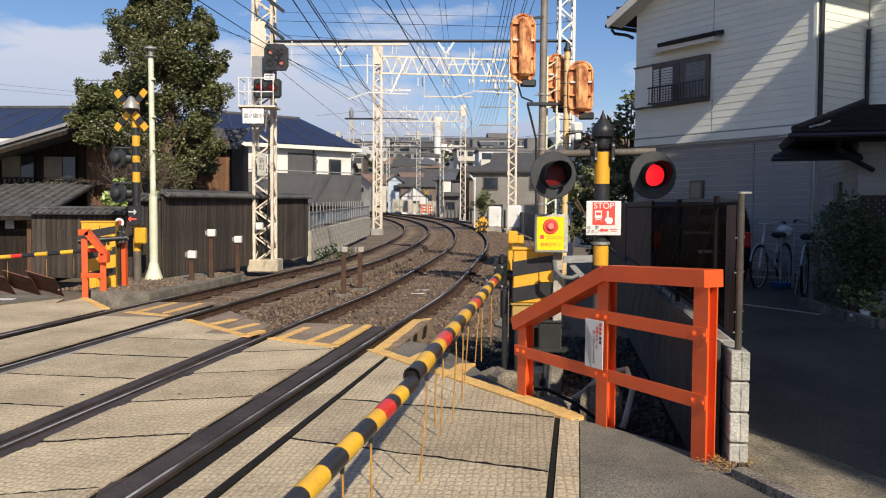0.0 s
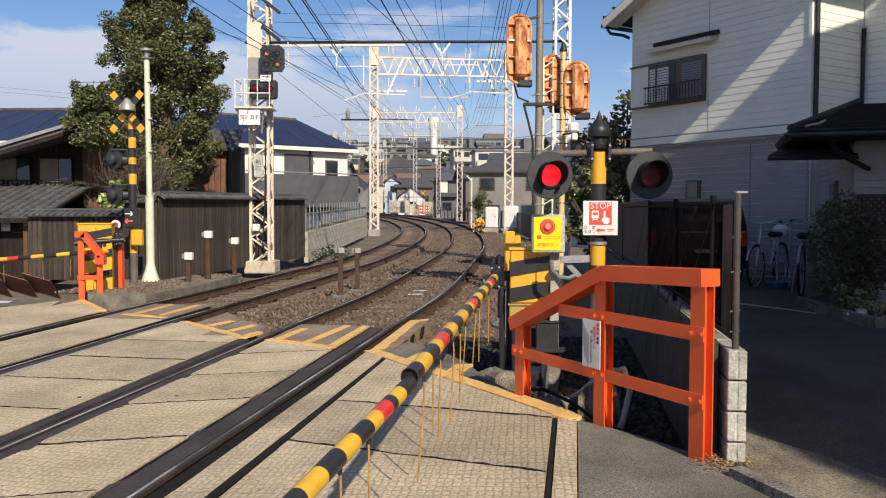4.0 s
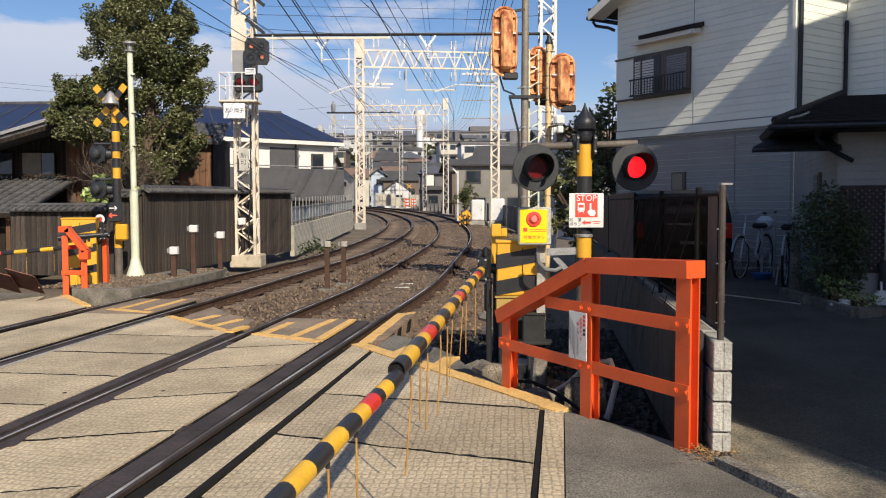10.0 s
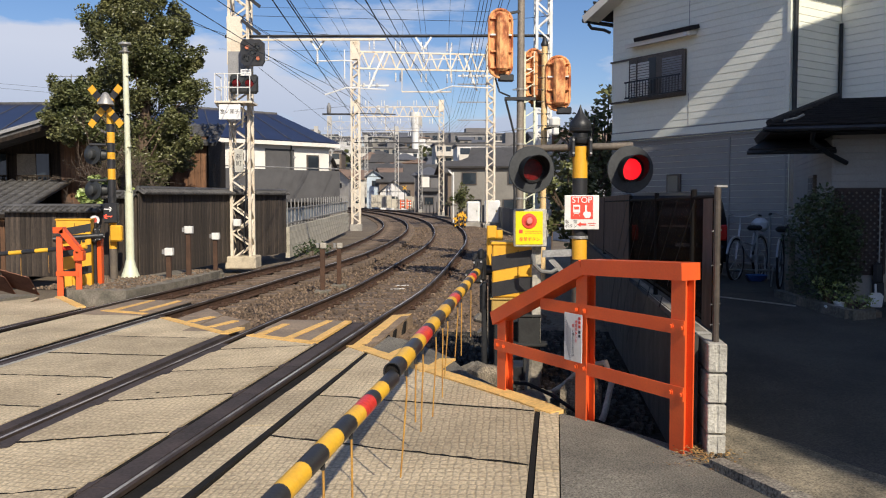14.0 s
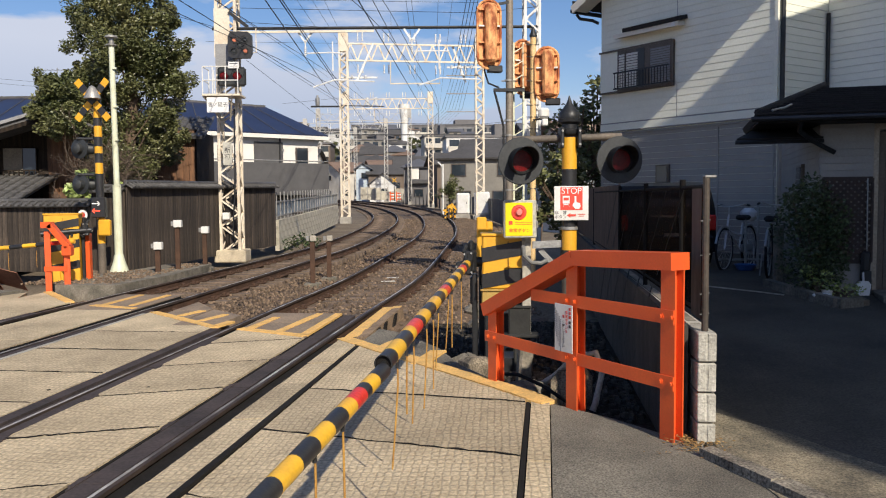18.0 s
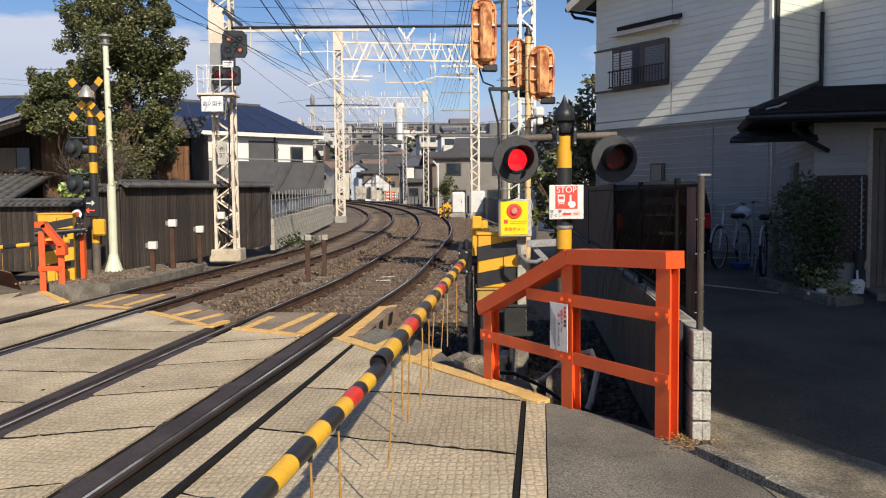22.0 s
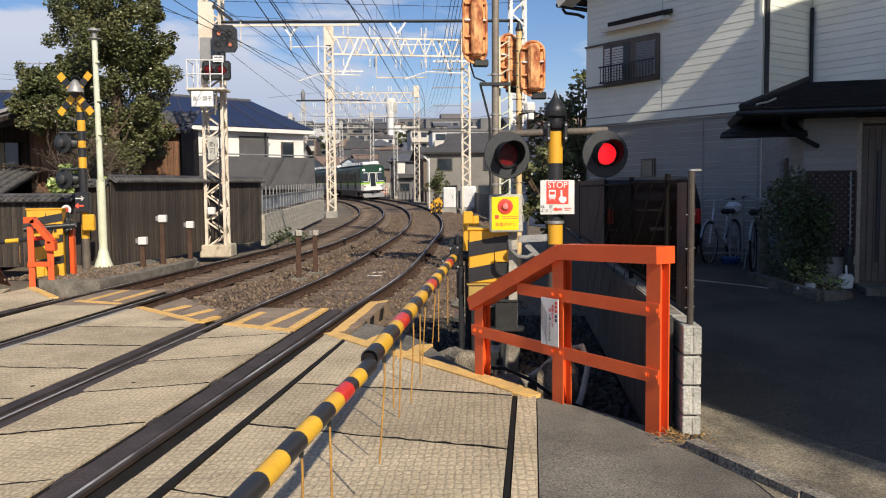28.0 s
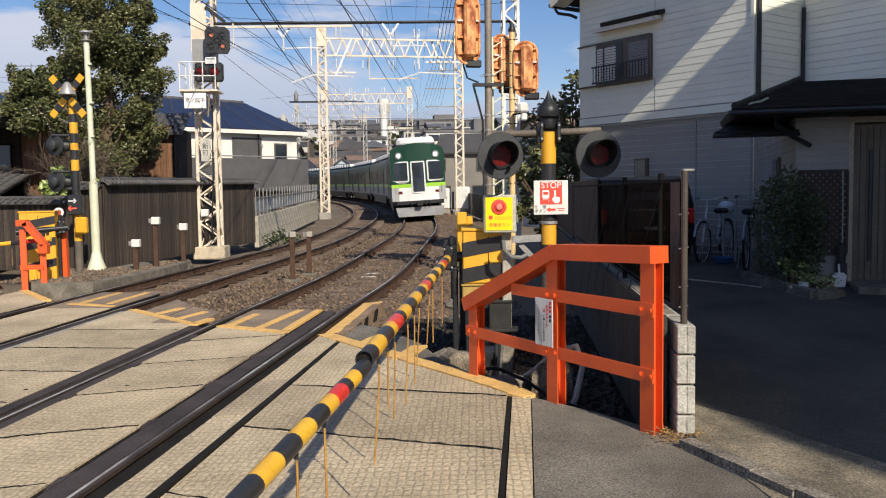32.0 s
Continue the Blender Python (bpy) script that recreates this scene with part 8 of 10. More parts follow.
# second mast on the right with the pipe beam across
m2 = thing("line_mast", (0, 0, 0), "white lattice mast carrying the cross beam", "mast", "line masts")
lattice_mast(m2, 3.45, 24.0, 0.2, 11.5, 0.40, 0.36, M_WHITEPAINT, True)
for z in (7.9, 7.75):
    part("arm", Geo().beam((2.0, 23.8, z), (4.0, 23.8, z), 0.05, 0.06), M_WHITEPAINT, m2)
for k in range(7):
    insulator(m2, (2.05 + k * 0.16, 23.8, 7.82), 4, 0.05, 0.04)
pb = thing("cross_beam", (0, 0, 0), "dark steel pipe beam over the tracks with white hangers", "beam", "cross beams")
part("pipe", Geo().rod((-5.4, 23.4, 6.41), (3.6, 23.9, 6.57), 0.042, n=8), M_STEELDK, pb)
part("lower_bar", Geo().beam((-5.2, 23.42, 6.32), (-1.0, 23.6, 6.39), 0.05, 0.06), M_MAST, pb)
part("drop_frame", Geo().tube([(-4.2, 23.3, 6.4), (-4.2, 23.3, 5.75), (-4.6, 23.3, 5.75)], 0.02, 5), M_MAST, pb)
for x, z in ((-2.9, 6.2), (0.05, 6.25)):
    y = 23.6
    h = Geo().beam((x - 0.22, y, z + 0.2), (x, y, z - 0.12), 0.05, 0.05)
    h.beam((x + 0.22, y, z + 0.2), (x, y, z - 0.12), 0.05, 0.05)
    h.rod((x, y, z - 0.1), (x, y, z - 0.5), 0.02, n=6)
    hg = part("hanger", h, M_PLAINWHITE, pb, "white V-shaped hanger")
    insulator(hg, (x, y, z - 0.48), 5, 0.045, 0.05)
    part("steady_arm", Geo().tube([(x + 0.05, y, z - 0.42), (x + 0.7, y, z - 0.40), (x + 1.05, y, z - 0.42)], 0.02, 5), M_PLAINWHITE, hg)
    part("steady_arm", Geo().tube([(x + 0.2, y, z - 1.35), (x + 0.8, y, z - 1.15), (x + 1.9, y, z - 1.2)], 0.022, 5), M_PLAINWHITE, hg)
    part("drop_bar", Geo().rod((x + 0.75, y, z - 0.1), (x + 0.75, y, z - 0.9), 0.02, n=6), M_PLAINWHITE, hg)


def gantry(name, yl, xl, yr, xr, zb, ztop, w, label, m):
    """Two lattice masts and a truss between them."""
    t = thing(name, (0, 0, 0), label, "gantry", "line gantries")
    for x, y in ((xl, yl), (xr, yr)):
        lattice_mast(t, x, y, rise(y) - 0.15, ztop, w, w * 0.8, m, y < 60, 1.35 if y < 60 else 1.0)
        part("footing", Geo().box((x, y, rise(y) - 0.1), (w * 1.5, w * 1.5, 0.4)), M_CONC, t)
        part("head_plate", Geo().box((x, y, ztop - 0.5), (w * 1.1, w * 1.1, 1.2)), m, t)
    far = yl > 100
    truss(t, (xl, yl, zb), (xr, yr, zb), 0.8 if far else 1.0, 10, m, 0.055 if far else 0.10)
    for k in range(5):
        x = xl + (xr - xl) * (0.12 + 0.19 * k)
        y = yl + (yr - yl) * (0.12 + 0.19 * k)
        for dz in (0.15, -1.75):
            for dx in (-0.14, 0.14):
                insulator(t, (x + dx, y, zb + dz), 6, 0.06, 0.09)
    fr = Geo().tube([(xl + (xr - xl) * 0.34, yl, zb - 1.0), (xl + (xr - xl) * 0.34, yl, zb - 2.4), (xl + (xr - xl) * 0.7, yl, zb - 2.4), (xl + (xr - xl) * 0.7, yl, zb - 1.0)], 0.05, 5)
    part("drop_frame", fr, m, t)
    return t


g2 = gantry("line_gantry", 51.0, -4.0, 52.0, 4.25, 11.0, 11.6, 0.46, "cream lattice gantry over both tracks", M_MAST)
part("knee_brace", Geo().beam((-3.2, 51, 8.8), (-2.2, 51, 11.0), 0.12, 0.12), M_WHITEPAINT, g2)
part("knee_brace", Geo().beam((3.4, 52, 8.8), (2.6, 52, 11.0), 0.12, 0.12), M_WHITEPAINT, g2)
for x, z in ((-3.2, 9.0), (3.2, 9.6)):
    part("bracket", Geo().beam((x - 1.0, 51.2, z), (x + 1.2, 51.2, z), 0.08, 0.1), M_WHITEPAINT, g2)
    for k in range(4):
        insulator(g2, (x - 0.7 + 0.4 * k, 51.1, z - 0.12), 4, 0.08, 0.06)
for z, x0, x1 in ((7.3, -4.2, -1.6), (5.55, -4.2, 4.3)):
    part("span_bar", Geo().beam((x0, 51, z), (x1, 51.5, z), 0.05, 0.06), M_STEELDK, g2)
for z in (9.2, 8.1, 7.0, 6.0):
    part("span_bar", Geo().beam((2.2, 51.9, z), (4.2, 51.9, z), 0.05, 0.06), M_TRIMGREY, g2)
for x in (-2.6, -2.1):
    insulator(g2, (x, 50.9, 7.3), 6, 0.12, 0.08)
part("bracket", Geo().beam((-6.0, 51, 7.25), (-4.0, 51, 7.25), 0.08, 0.1), M_STEELDK, g2)
tf = part("transformer", Geo().lathe((-5.6, 51.0, 7.3), [(0.10, 0), (0.13, 0.08), (0.13, 0.45), (0.06, 0.52), (0.06, 0.62)], 12), M_GREYSTEEL, g2, "small grey pole transformer")
gantry("line_gantry", 88.5, -6.8, 88.0, 2.05, 12.0, 12.6, 0.5, "cream lattice gantry farther along the line", M_MAST)
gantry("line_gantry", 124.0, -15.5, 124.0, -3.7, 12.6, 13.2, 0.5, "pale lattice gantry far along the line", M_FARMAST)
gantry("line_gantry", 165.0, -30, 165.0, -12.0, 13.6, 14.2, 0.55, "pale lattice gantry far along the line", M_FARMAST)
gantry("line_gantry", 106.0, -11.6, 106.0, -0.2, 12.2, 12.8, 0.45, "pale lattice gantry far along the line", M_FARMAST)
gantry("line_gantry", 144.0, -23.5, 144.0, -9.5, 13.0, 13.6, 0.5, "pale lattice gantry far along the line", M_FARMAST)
lc = thing("white_chimney", (-1.95, 260, 12.0), "tall flared white concrete tower beyond the line", "tower")
part("shaft", Geo().lathe((0, 0, 0), [(1.25, 0), (1.1, 9.5), (1.2, 13.5), (1.75, 16.6), (1.75, 18.2), (1.5, 18.2)], 12), M_WHITEPAINT, lc)

# steel pole with rusted signal backs
cpole = thing("signal_pole", (1.98, 17.0, 0.0), "grey-brown steel pole with cable brackets", "pole", "signal poles")
part("shaft", Geo().rod((0, 0, 0), (0.03, 0, 7.6), 0.082, 0.068, n=14), mat("pole_grey", (0.30, 0.26, 0.21), (0.20, 0.17, 0.14), rough=0.6, metal=0.2, scale=2, fine=30), cpole)
for z in (1.9, 2.15, 2.4, 2.7, 3.0, 3.3, 4.1):
    part("band", Geo().rod((0, 0, z), (0, 0, z + 0.035), 0.088, n=12), M_GREYSTEEL, cpole)
    part("step", Geo().rod((-0.15, -0.05, z), (0.15, -0.05, z), 0.012, n=6), M_GREYSTEEL, cpole)
part("bracket", Geo().box((0.0, -0.05, 3.92), (0.62, 0.12, 0.06)), M_STEELDK, cpole)
part("bracket", Geo().beam((-0.35, -0.05, 5.6), (0.0, -0.05, 5.66), 0.04, 0.05), M_STEELDK, cpole)
part("cable", Geo().tube([(-0.3, -0.1, 3.9), (-0.22, -0.1, 3.6), (-0.12, -0.1, 3.2), (-0.11, -0.1, 2.0), (-0.1, -0.1, 0.6)], 0.022, 6), M_STEELDK, cpole)
part("cable", Geo().tube([(-0.42, -0.1, 4.55), (-0.5, -0.12, 4.3), (-0.42, -0.1, 4.05), (-0.2, -0.1, 3.96)], 0.018, 6), M_STEELDK, cpole)
yp = thing("signal_pole", (2.46, 17.0, 0.0), "cream steel pole with a black pointed cap and ladder rungs", "pole", "signal poles")
part("shaft", Geo().rod((0, 0, 0), (0.02, 0, 5.0), 0.06, n=12), mat("pole_cream", (0.80, 0.58, 0.30), (0.72, 0.48, 0.20), rough=0.55), yp)
part("cap", Geo().lathe((0.02, 0, 4.98), [(0.075, 0), (0.08, 0.04), (0.05, 0.10), (0.035, 0.16), (0.01, 0.2)], 12), M_STEELDK, yp)
for k in range(14):
    part("rung", Geo().rod((-0.13, -0.05, 1.7 + k * 0.24), (0.13, -0.05, 1.7 + k * 0.24), 0.01, n=5), M_STEELDK, yp)
lattice = thing("ladder", (0, 0, 0), "white lattice ladder beside the signal poles", "ladder")
for x in (2.10, 2.30):
    part("stile", Geo().box((x, 17.15, 2.6), (0.035, 0.035, 4.6)), M_CREAM, lattice)
for k in range(16):
    part("rung", Geo().beam((2.10, 17.15, 0.5 + k * 0.28), (2.30, 17.15, 0.62 + k * 0.28), 0.02, 0.02), M_CREAM, lattice)


def signal_back(m, label, h=1.3, w=0.46, d=0.16):
    """The rusted back of a long oval signal board, with its ribs and lamp cases."""
    t = thing("signal_board", m, label, "signal", "rusted signal boards")
    r = w / 2
    out = [(r * math.cos(a), h / 2 - r + r * math.sin(a)) for a in [math.pi * k / 10 for k in range(11)]] + [(-r * math.cos(a), -h / 2 + r - r * math.sin(a)) for a in [math.pi * k / 10 for k in range(11)]]
    b = part("board", Geo().prism(out, -0.015, 0.015, UPRIGHT), M_RUSTOR, t, "rusted orange oval board")
    ring = [UPRIGHT @ Vector((x, y, 0.02)) for x, y in out + out[:1]]
    part("edge", Geo().tube(ring, 0.025, 6), M_RUSTOR, b)
    part("case", Geo().box((0.02, -0.10, 0.02), (w * 0.5, 0.16, h * 0.86), bv=0.05), M_RUSTOR, t, "rusted orange lamp case")
    for k in range(4):
        part("rib", Geo().box((0, -0.05, -h * 0.36 + k * h * 0.24), (w * 0.92, 0.05, 0.03)), M_WHITEPAINT if k == 2 else M_RUSTOR, t)
    part("hood", Geo().lathe((0.0, 0.10, -h * 0.25), [(0.12, 0), (0.12, 0.12)], 12, "y"), M_STEELDK, t)
    part("mount", Geo().box((0.12, 0.02, -h * 0.5), (0.3, 0.14, 0.14), bv=0.02), M_STEELDK, t)
    return t


signal_back((1.56, 16.75, 4.98, 0, 0, 8), "rust-orange back of a long oval signal board", 1.34, 0.47)
signal_back((2.30, 17.3, 4.42, 0, 0, 20), "rust-orange back of a long oval signal board", 1.1, 0.42)
signal_back((2.74, 16.9, 4.22, 0, 0, -6), "pale orange back of a long oval signal board", 1.08, 0.46)
sc2 = thing("white_speaker", (2.63, 16.6, 3.42), "white horn speaker on the signal pole", "speaker", "speakers")
part("horn", Geo().box((0, 0, 0), (0.2, 0.2, 0.2), bv=0.04), M_WHITEPAINT, sc2)
part("body", Geo().box((0.02, 0, -0.18), (0.12, 0.12, 0.14), bv=0.02), M_WHITEPAINT, sc2)
part("arm", Geo().rod((-0.17, 0.4, -0.1), (0, 0, -0.1), 0.02, n=6), M_STEELDK, sc2)

# relay boxes and small things along the right of the line
for x, y, w, h in ((3.25, 52.6, 0.82, 1.35), (4.38, 52.0, 0.95, 1.42)):
    t = thing("relay_box", (x, y, rise(y) - 0.12, 0, 0, -12), "pale grey relay cabinet beside the track", "cabinet", "relay cabinets")
    part("cabinet", Geo().box((0, 0, 0.25 + h / 2), (w, 0.6, h), bv=0.09), M_WHITEPAINT, t)
    part("door", Geo().box((0, -0.304, 0.25 + h / 2), (w * 0.80, 0.012, h * 0.86), bv=0.004), M_WHITEPAINT, t)
    part("handle", Geo().box((w * 0.3, -0.318, 0.3 + h / 2), (0.03, 0.02, 0.12)), M_STEELDK, t)
    part("plinth", Geo().box((0, 0, 0.12), (w * 1.1, 0.5, 0.3)), M_CONC, t)
for k, (x, y, h) in enumerate(((1.98, 49.6, 0.75), (2.12, 50.0, 0.95), (2.28, 49.5, 1.1), (2.42, 50.3, 1.15), (2.56, 49.8, 1.0))):
    t = thing("striped_marker", (x, y, rise(y) - 0.1), "slim black and yellow striped marker beside the line", "marker", "striped markers")
    for j in range(7):
        part("band", Geo().rod((0, 0, j * h / 7), (0, 0, (j + 1) * h / 7), 0.05, n=8), M_SIGNYEL if j % 2 else M_BARBLACK, t)
    b = part("cross_board", Geo().box((0, 0, 0), (0.30, 0.03, 0.10)), M_SIGNYEL, t)
    b.matrix_basis = pose(0, -0.07, h * 0.7, 0, 38 * (-1) ** k, 0)

tl = thing("equipment_pole", (0.9, 60, rise(60) - 0.1), "white pole with a small equipment box near the line", "pole")
part("shaft", Geo().rod((1.35, 0, 0), (1.35, 0, 3.6), 0.06, n=8), M_WHITEPAINT, tl)
part("arm", Geo().beam((1.35, 0, 3.4), (1.0, 0, 3.75), 0.08, 0.08), M_WHITEPAINT, tl)
for k in range(9):
    y = 9.6 + 0.9 * k
    t = thing("rubble_stone", (0.55 + 0.12 * k + rng.uniform(-0.25, 0.5), y * 0.9, -0.12), "rough grey stone beside the track bed", "stone", "rubble stones")
    s = rng.uniform(0.12, 0.26)
    g = Geo().lathe((0, 0, 0), [(s, 0), (s * 1.1, s * 0.4), (s * 0.9, s * 0.8), (s * 0.4, s)], 7)
    for v in g.v:
        v += Vector((rng.uniform(-0.3, 0.3), rng.uniform(-0.3, 0.3), rng.uniform(-0.2, 0.2))) * s
    part("stone", g, M_MOSSY, t, smooth=0)
# the fence's shade on this ground and its stones is put into their colours
M_SHADEGROUND = mat("shade_dark_ground", (0.040, 0.034, 0.028), (0.020, 0.018, 0.015), rough=0.97, spec=0.15, scale=3, fine=30, grain=0.6, bump=1.0)
island_stone = mat("shade_dark_stone", (0.085, 0.075, 0.062), (0.045, 0.04, 0.034), rough=0.95, scale=9, fine=60, grain=0.4, bump=0.4)
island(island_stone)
g = Geo()
pit = [[Vector((x0 + (x1 - x0) * i / 12, y, -0.06 + 0.05 * noise.noise(Vector((i * 0.7, y * 1.7, 2))))) for i in range(13)] for y, x0, x1 in [(5.5 + 0.25 * k, max(0.35, 1.70 - 0.62 * k * 0.25), 1.80 + 0.139 * k * 0.25) for k in range(27)]]
g.v = [p for r in pit for p in r]
g.f = [[j * 13 + i, j * 13 + i + 1, (j + 1) * 13 + i + 1, (j + 1) * 13 + i] for j in range(26) for i in range(12)]
solo("cinder_strip", g, M_SHADEGROUND, "ground between the fence and the track, coloured dark for shade", "ground", "structure")
g = Geo()
for k in range(2600):
    y = rng.uniform(6.6, 12.0)
    x = rng.uniform(max(0.2, 1.75 - 0.62 * (y - 5.4)), 1.72 + 0.139 * (y - 5.4))
    r = rng.uniform(0.014, 0.045)
    c = Vector((x, y, -0.05 + r * 0.3))
    vs = [c + Vector((rng.uniform(0.6, 1) * sx * r, rng.uniform(0.6, 1) * sy * r, sz * r * rng.uniform(0.4, 0.75))) for sx, sy, sz in ((1, 0, -1), (-1, 0.4, -1), (0, -1, -1), (0.7, 0.7, 0.6), (-0.8, 0.1, 0.7), (0.3, -0.8, 0.8))]
    g.add(vs, [(0, 1, 2), (3, 4, 5), (0, 1, 3), (1, 3, 4), (1, 2, 4), (2, 4, 5), (0, 2, 5), (0, 5, 3)])
solo("cinder_stones", g, island_stone, "loose stones below the guard rail, darkened for shade", "gravel", "stuff", smooth=0)


def rough_block(name, m, size, label, category, material, group=""):
    """A broken lump of concrete: a box cut in steps with pushed corners."""
    t = thing(name, m, label, category, group)
    g = Geo()
    nx = 6
    sx, sy, sz = size
    for j in range(nx + 1):
        for i in range(nx + 1):
            u, v = i / nx - 0.5, j / nx - 0.5
            e = max(abs(u), abs(v)) * 2
            g.v.append(Vector((u * sx, v * sy, sz * (1 - 0.25 * e ** 5) + 0.05 * sz * noise.noise(Vector((u * 7, v * 7, sx * 9))))))
    g.f = [[j * (nx + 1) + i, j * (nx + 1) + i + 1, (j + 1) * (nx + 1) + i + 1, (j + 1) * (nx + 1) + i] for j in range(nx) for i in range(nx)]
    rim = [i for i in range(nx)] + [j * (nx + 1) + nx for j in range(nx)] + [nx * (nx + 1) + i for i in range(nx, 0, -1)] + [j * (nx + 1) for j in range(nx, 0, -1)]
    o = len(g.v)
    g.v += [Vector((g.v[k].x * 1.04, g.v[k].y * 1.04, -0.25)) for k in rim]
    n = len(rim)
    g.f += [[rim[k], o + k, o + (k + 1) % n, rim[(k + 1) % n]] for k in range(n)]
    part("lump", g, material, t, smooth=30)
    return t


M_PEBBLE = mat("pebbly_concrete", (0.27, 0.225, 0.165), (0.09, 0.075, 0.055), rough=0.95, scale=6, fine=70, grain=0.75, bump=1.0)
rough_block("concrete_lump", (0.63, 8.25, -0.05, 0, 6, 20), (0.32, 0.26, 0.24), "broken pebbly concrete lump beside the apron", "concrete lump", M_PEBBLE, "concrete lumps")
rough_block("concrete_lump", (1.36, 7.05, -0.05, 0, 0, -14), (0.34, 0.26, 0.36), "broad pebbly concrete block under the guard rail", "concrete lump", M_PEBBLE, "concrete lumps")
rough_block("concrete_lump", (0.98, 7.20, -0.05, 0, 0, 30), (0.40, 0.26, 0.22), "low dark concrete kerb piece under the guard rail", "concrete lump", M_MOSSY, "concrete lumps")
cbx = thing("concrete_post", (1.02, 7.62, -0.15), "small weathered concrete post under the guard rail", "post", "concrete posts")
part("post", Geo().box((0, 0, 0.26), (0.13, 0.12, 0.56), (0, 4, 10), bv=0.02), M_MOSSY, cbx)
# box colour kept near black to imitate shade where sun reaches it
M_CABLEBOX = mat("shade_dark_box", (0.032, 0.032, 0.030), (0.018, 0.018, 0.017), rough=0.8, scale=5)
gb = thing("cable_box", (1.11, 8.62, -0.15, 0, 0, -6), "steel cable box on a flat foot, coloured dark for shade", "cable box")
part("box", Geo().box((0, 0, 0.60), (0.23, 0.18, 0.36), bv=0.012), M_CABLEBOX, gb)
part("lid", Geo().box((0, 0, 0.795), (0.25, 0.20, 0.03), bv=0.008), M_CABLEBOX, gb)
part("foot", Geo().box((0.0, -0.04, 0.50), (0.40, 0.20, 0.035), bv=0.008), M_CABLEBOX, gb)
part("leg", Geo().box((0, 0, 0.22), (0.12, 0.12, 0.5), bv=0.008), M_CABLEBOX, gb)
hs2 = thing("cable_conduit", (0, 0, 0), "grey looped cable conduit under the guard rail", "conduit", "conduits")
part("loop", Geo().tube([(1.10, 7.3, 0.10), (1.22, 7.15, 0.22), (1.36, 6.9, 0.44), (1.50, 6.75, 0.50), (1.53, 6.65, 0.36), (1.44, 6.5, 0.14), (1.36, 6.42, 0.0)], 0.026, 8), M_CONC, hs2)
hs3 = thing("cable_conduit", (0, 0, 0), "black rubber cable lying in the dark gap", "conduit", "conduits")
part("loop", Geo().tube([(0.75, 7.6, 0.16), (0.92, 7.25, 0.22), (1.08, 6.9, 0.20), (1.25, 6.6, 0.12), (1.5, 6.2, 0.08)], 0.016, 7), M_GAP, hs3)


# dry leaves and grit blown to the foot of the guard rail
g = Geo()
for k in range(420):
    x, y = 1.80 + rng.gauss(0, 0.10), 5.17 + rng.gauss(0, 0.10)
    if rng.random() < 0.35:
        u = rng.random()
        x, y = 1.72 + 0.14 * u + rng.gauss(0, 0.03), 5.42 - 0.5 * u + rng.gauss(0, 0.06)
    r = rng.uniform(0.006, 0.017)
    w = rng.uniform(0, 6.28)
    c = Vector((x, y, max(0.196, drive_z(x, y) + 0.004) + rng.uniform(0, 0.008)))
    a, b = Vector((math.cos(w), math.sin(w), rng.uniform(-0.3, 0.3))) * r, Vector((-math.sin(w), math.cos(w), rng.uniform(-0.3, 0.3))) * r * 0.6
    g.add([c - a, c + b, c + a, c - b, c + Vector((0, 0, 0.003))], [(0, 1, 4), (1, 2, 4), (2, 3, 4), (3, 0, 4), (0, 3, 2, 1)])
M_LITTER = mat("leaf_litter", (0.36, 0.22, 0.075), (0.16, 0.09, 0.035), rough=0.9, scale=20, fine=60)
island(M_LITTER)
solo("leaf_litter", g, M_LITTER, "dry brown leaves and grit by the post", "leaf litter", "stuff", smooth=0)


# ---- overhead wires ----
wires = thing("overhead_wires", (0, 0, 0), "dark overhead power and contact wires above the tracks", "wires")


def wire(p, q, r=0.012, sag=0.0, n=14, bend=None):
    p, q = Vector(p), Vector(q)
    pts = []
    for k in range(n + 1):
        s = k / n
        c = p.lerp(q, s) - Vector((0, 0, sag * 4 * s * (1 - s)))
        if bend:
            c += Vector(bend) * 4 * s * (1 - s)
        pts.append(c)
    return part("wire", Geo().tube(pts, r, 5), M_WIRE, wires)


for line, z in ((NEAR, 5.1), (FAR, 5.1)):
    pts = [p + Vector((0, 0, z)) for p in line[::6] if -6 < p.y < 150]
    part("contact_wire", Geo().tube(pts, 0.007, 5), M_WIRE, wires)
    span, up = 41.0, []
    for p in pts:
        s = ((p.y - 10.5) % span) / span
        up.append(p + Vector((0, 0, 0.30 + 0.75 * (2 * s - 1) ** 2)))
    part("messenger_wire", Geo().tube(up, 0.007, 5), M_WIRE, wires)
    g = Geo()
    for a, b in zip(pts[::2], up[::2]):
        g.rod(a, b, 0.003, n=4, cap=False)
    tagged(part("dropper", g, M_WIRE, wires), kind="stuff")
wire((-4.42, 15.0, 5.5), (-4.29, 51.0, 7.61), 0.01008)
wire((-6.71, 22.0, 6.68), (-5.29, 23.2, 6.42), 0.0072)
wire((-3.87, 15.0, 5.57), (-4.3, 51.0, 8.56), 0.00576)
wire((-2.25, 12.0, 4.89), (-4.8, 75.0, 7.61), 0.01008)
wire((-1.99, 12.0, 4.81), (-3.7, 110.0, 7.76), 0.01008)
wire((-2.01, 12.5, 4.9), (-4.16, 95.0, 8.72), 0.00864)
wire((-4.34, 30.0, 9.28), (-5.05, 88.0, 12.44), 0.0072)
wire((-3.78, 30.0, 9.28), (-4.49, 70.0, 12.35), 0.0072)
wire((-3.29, 30.0, 9.29), (-4.06, 75.0, 12.11), 0.0072)
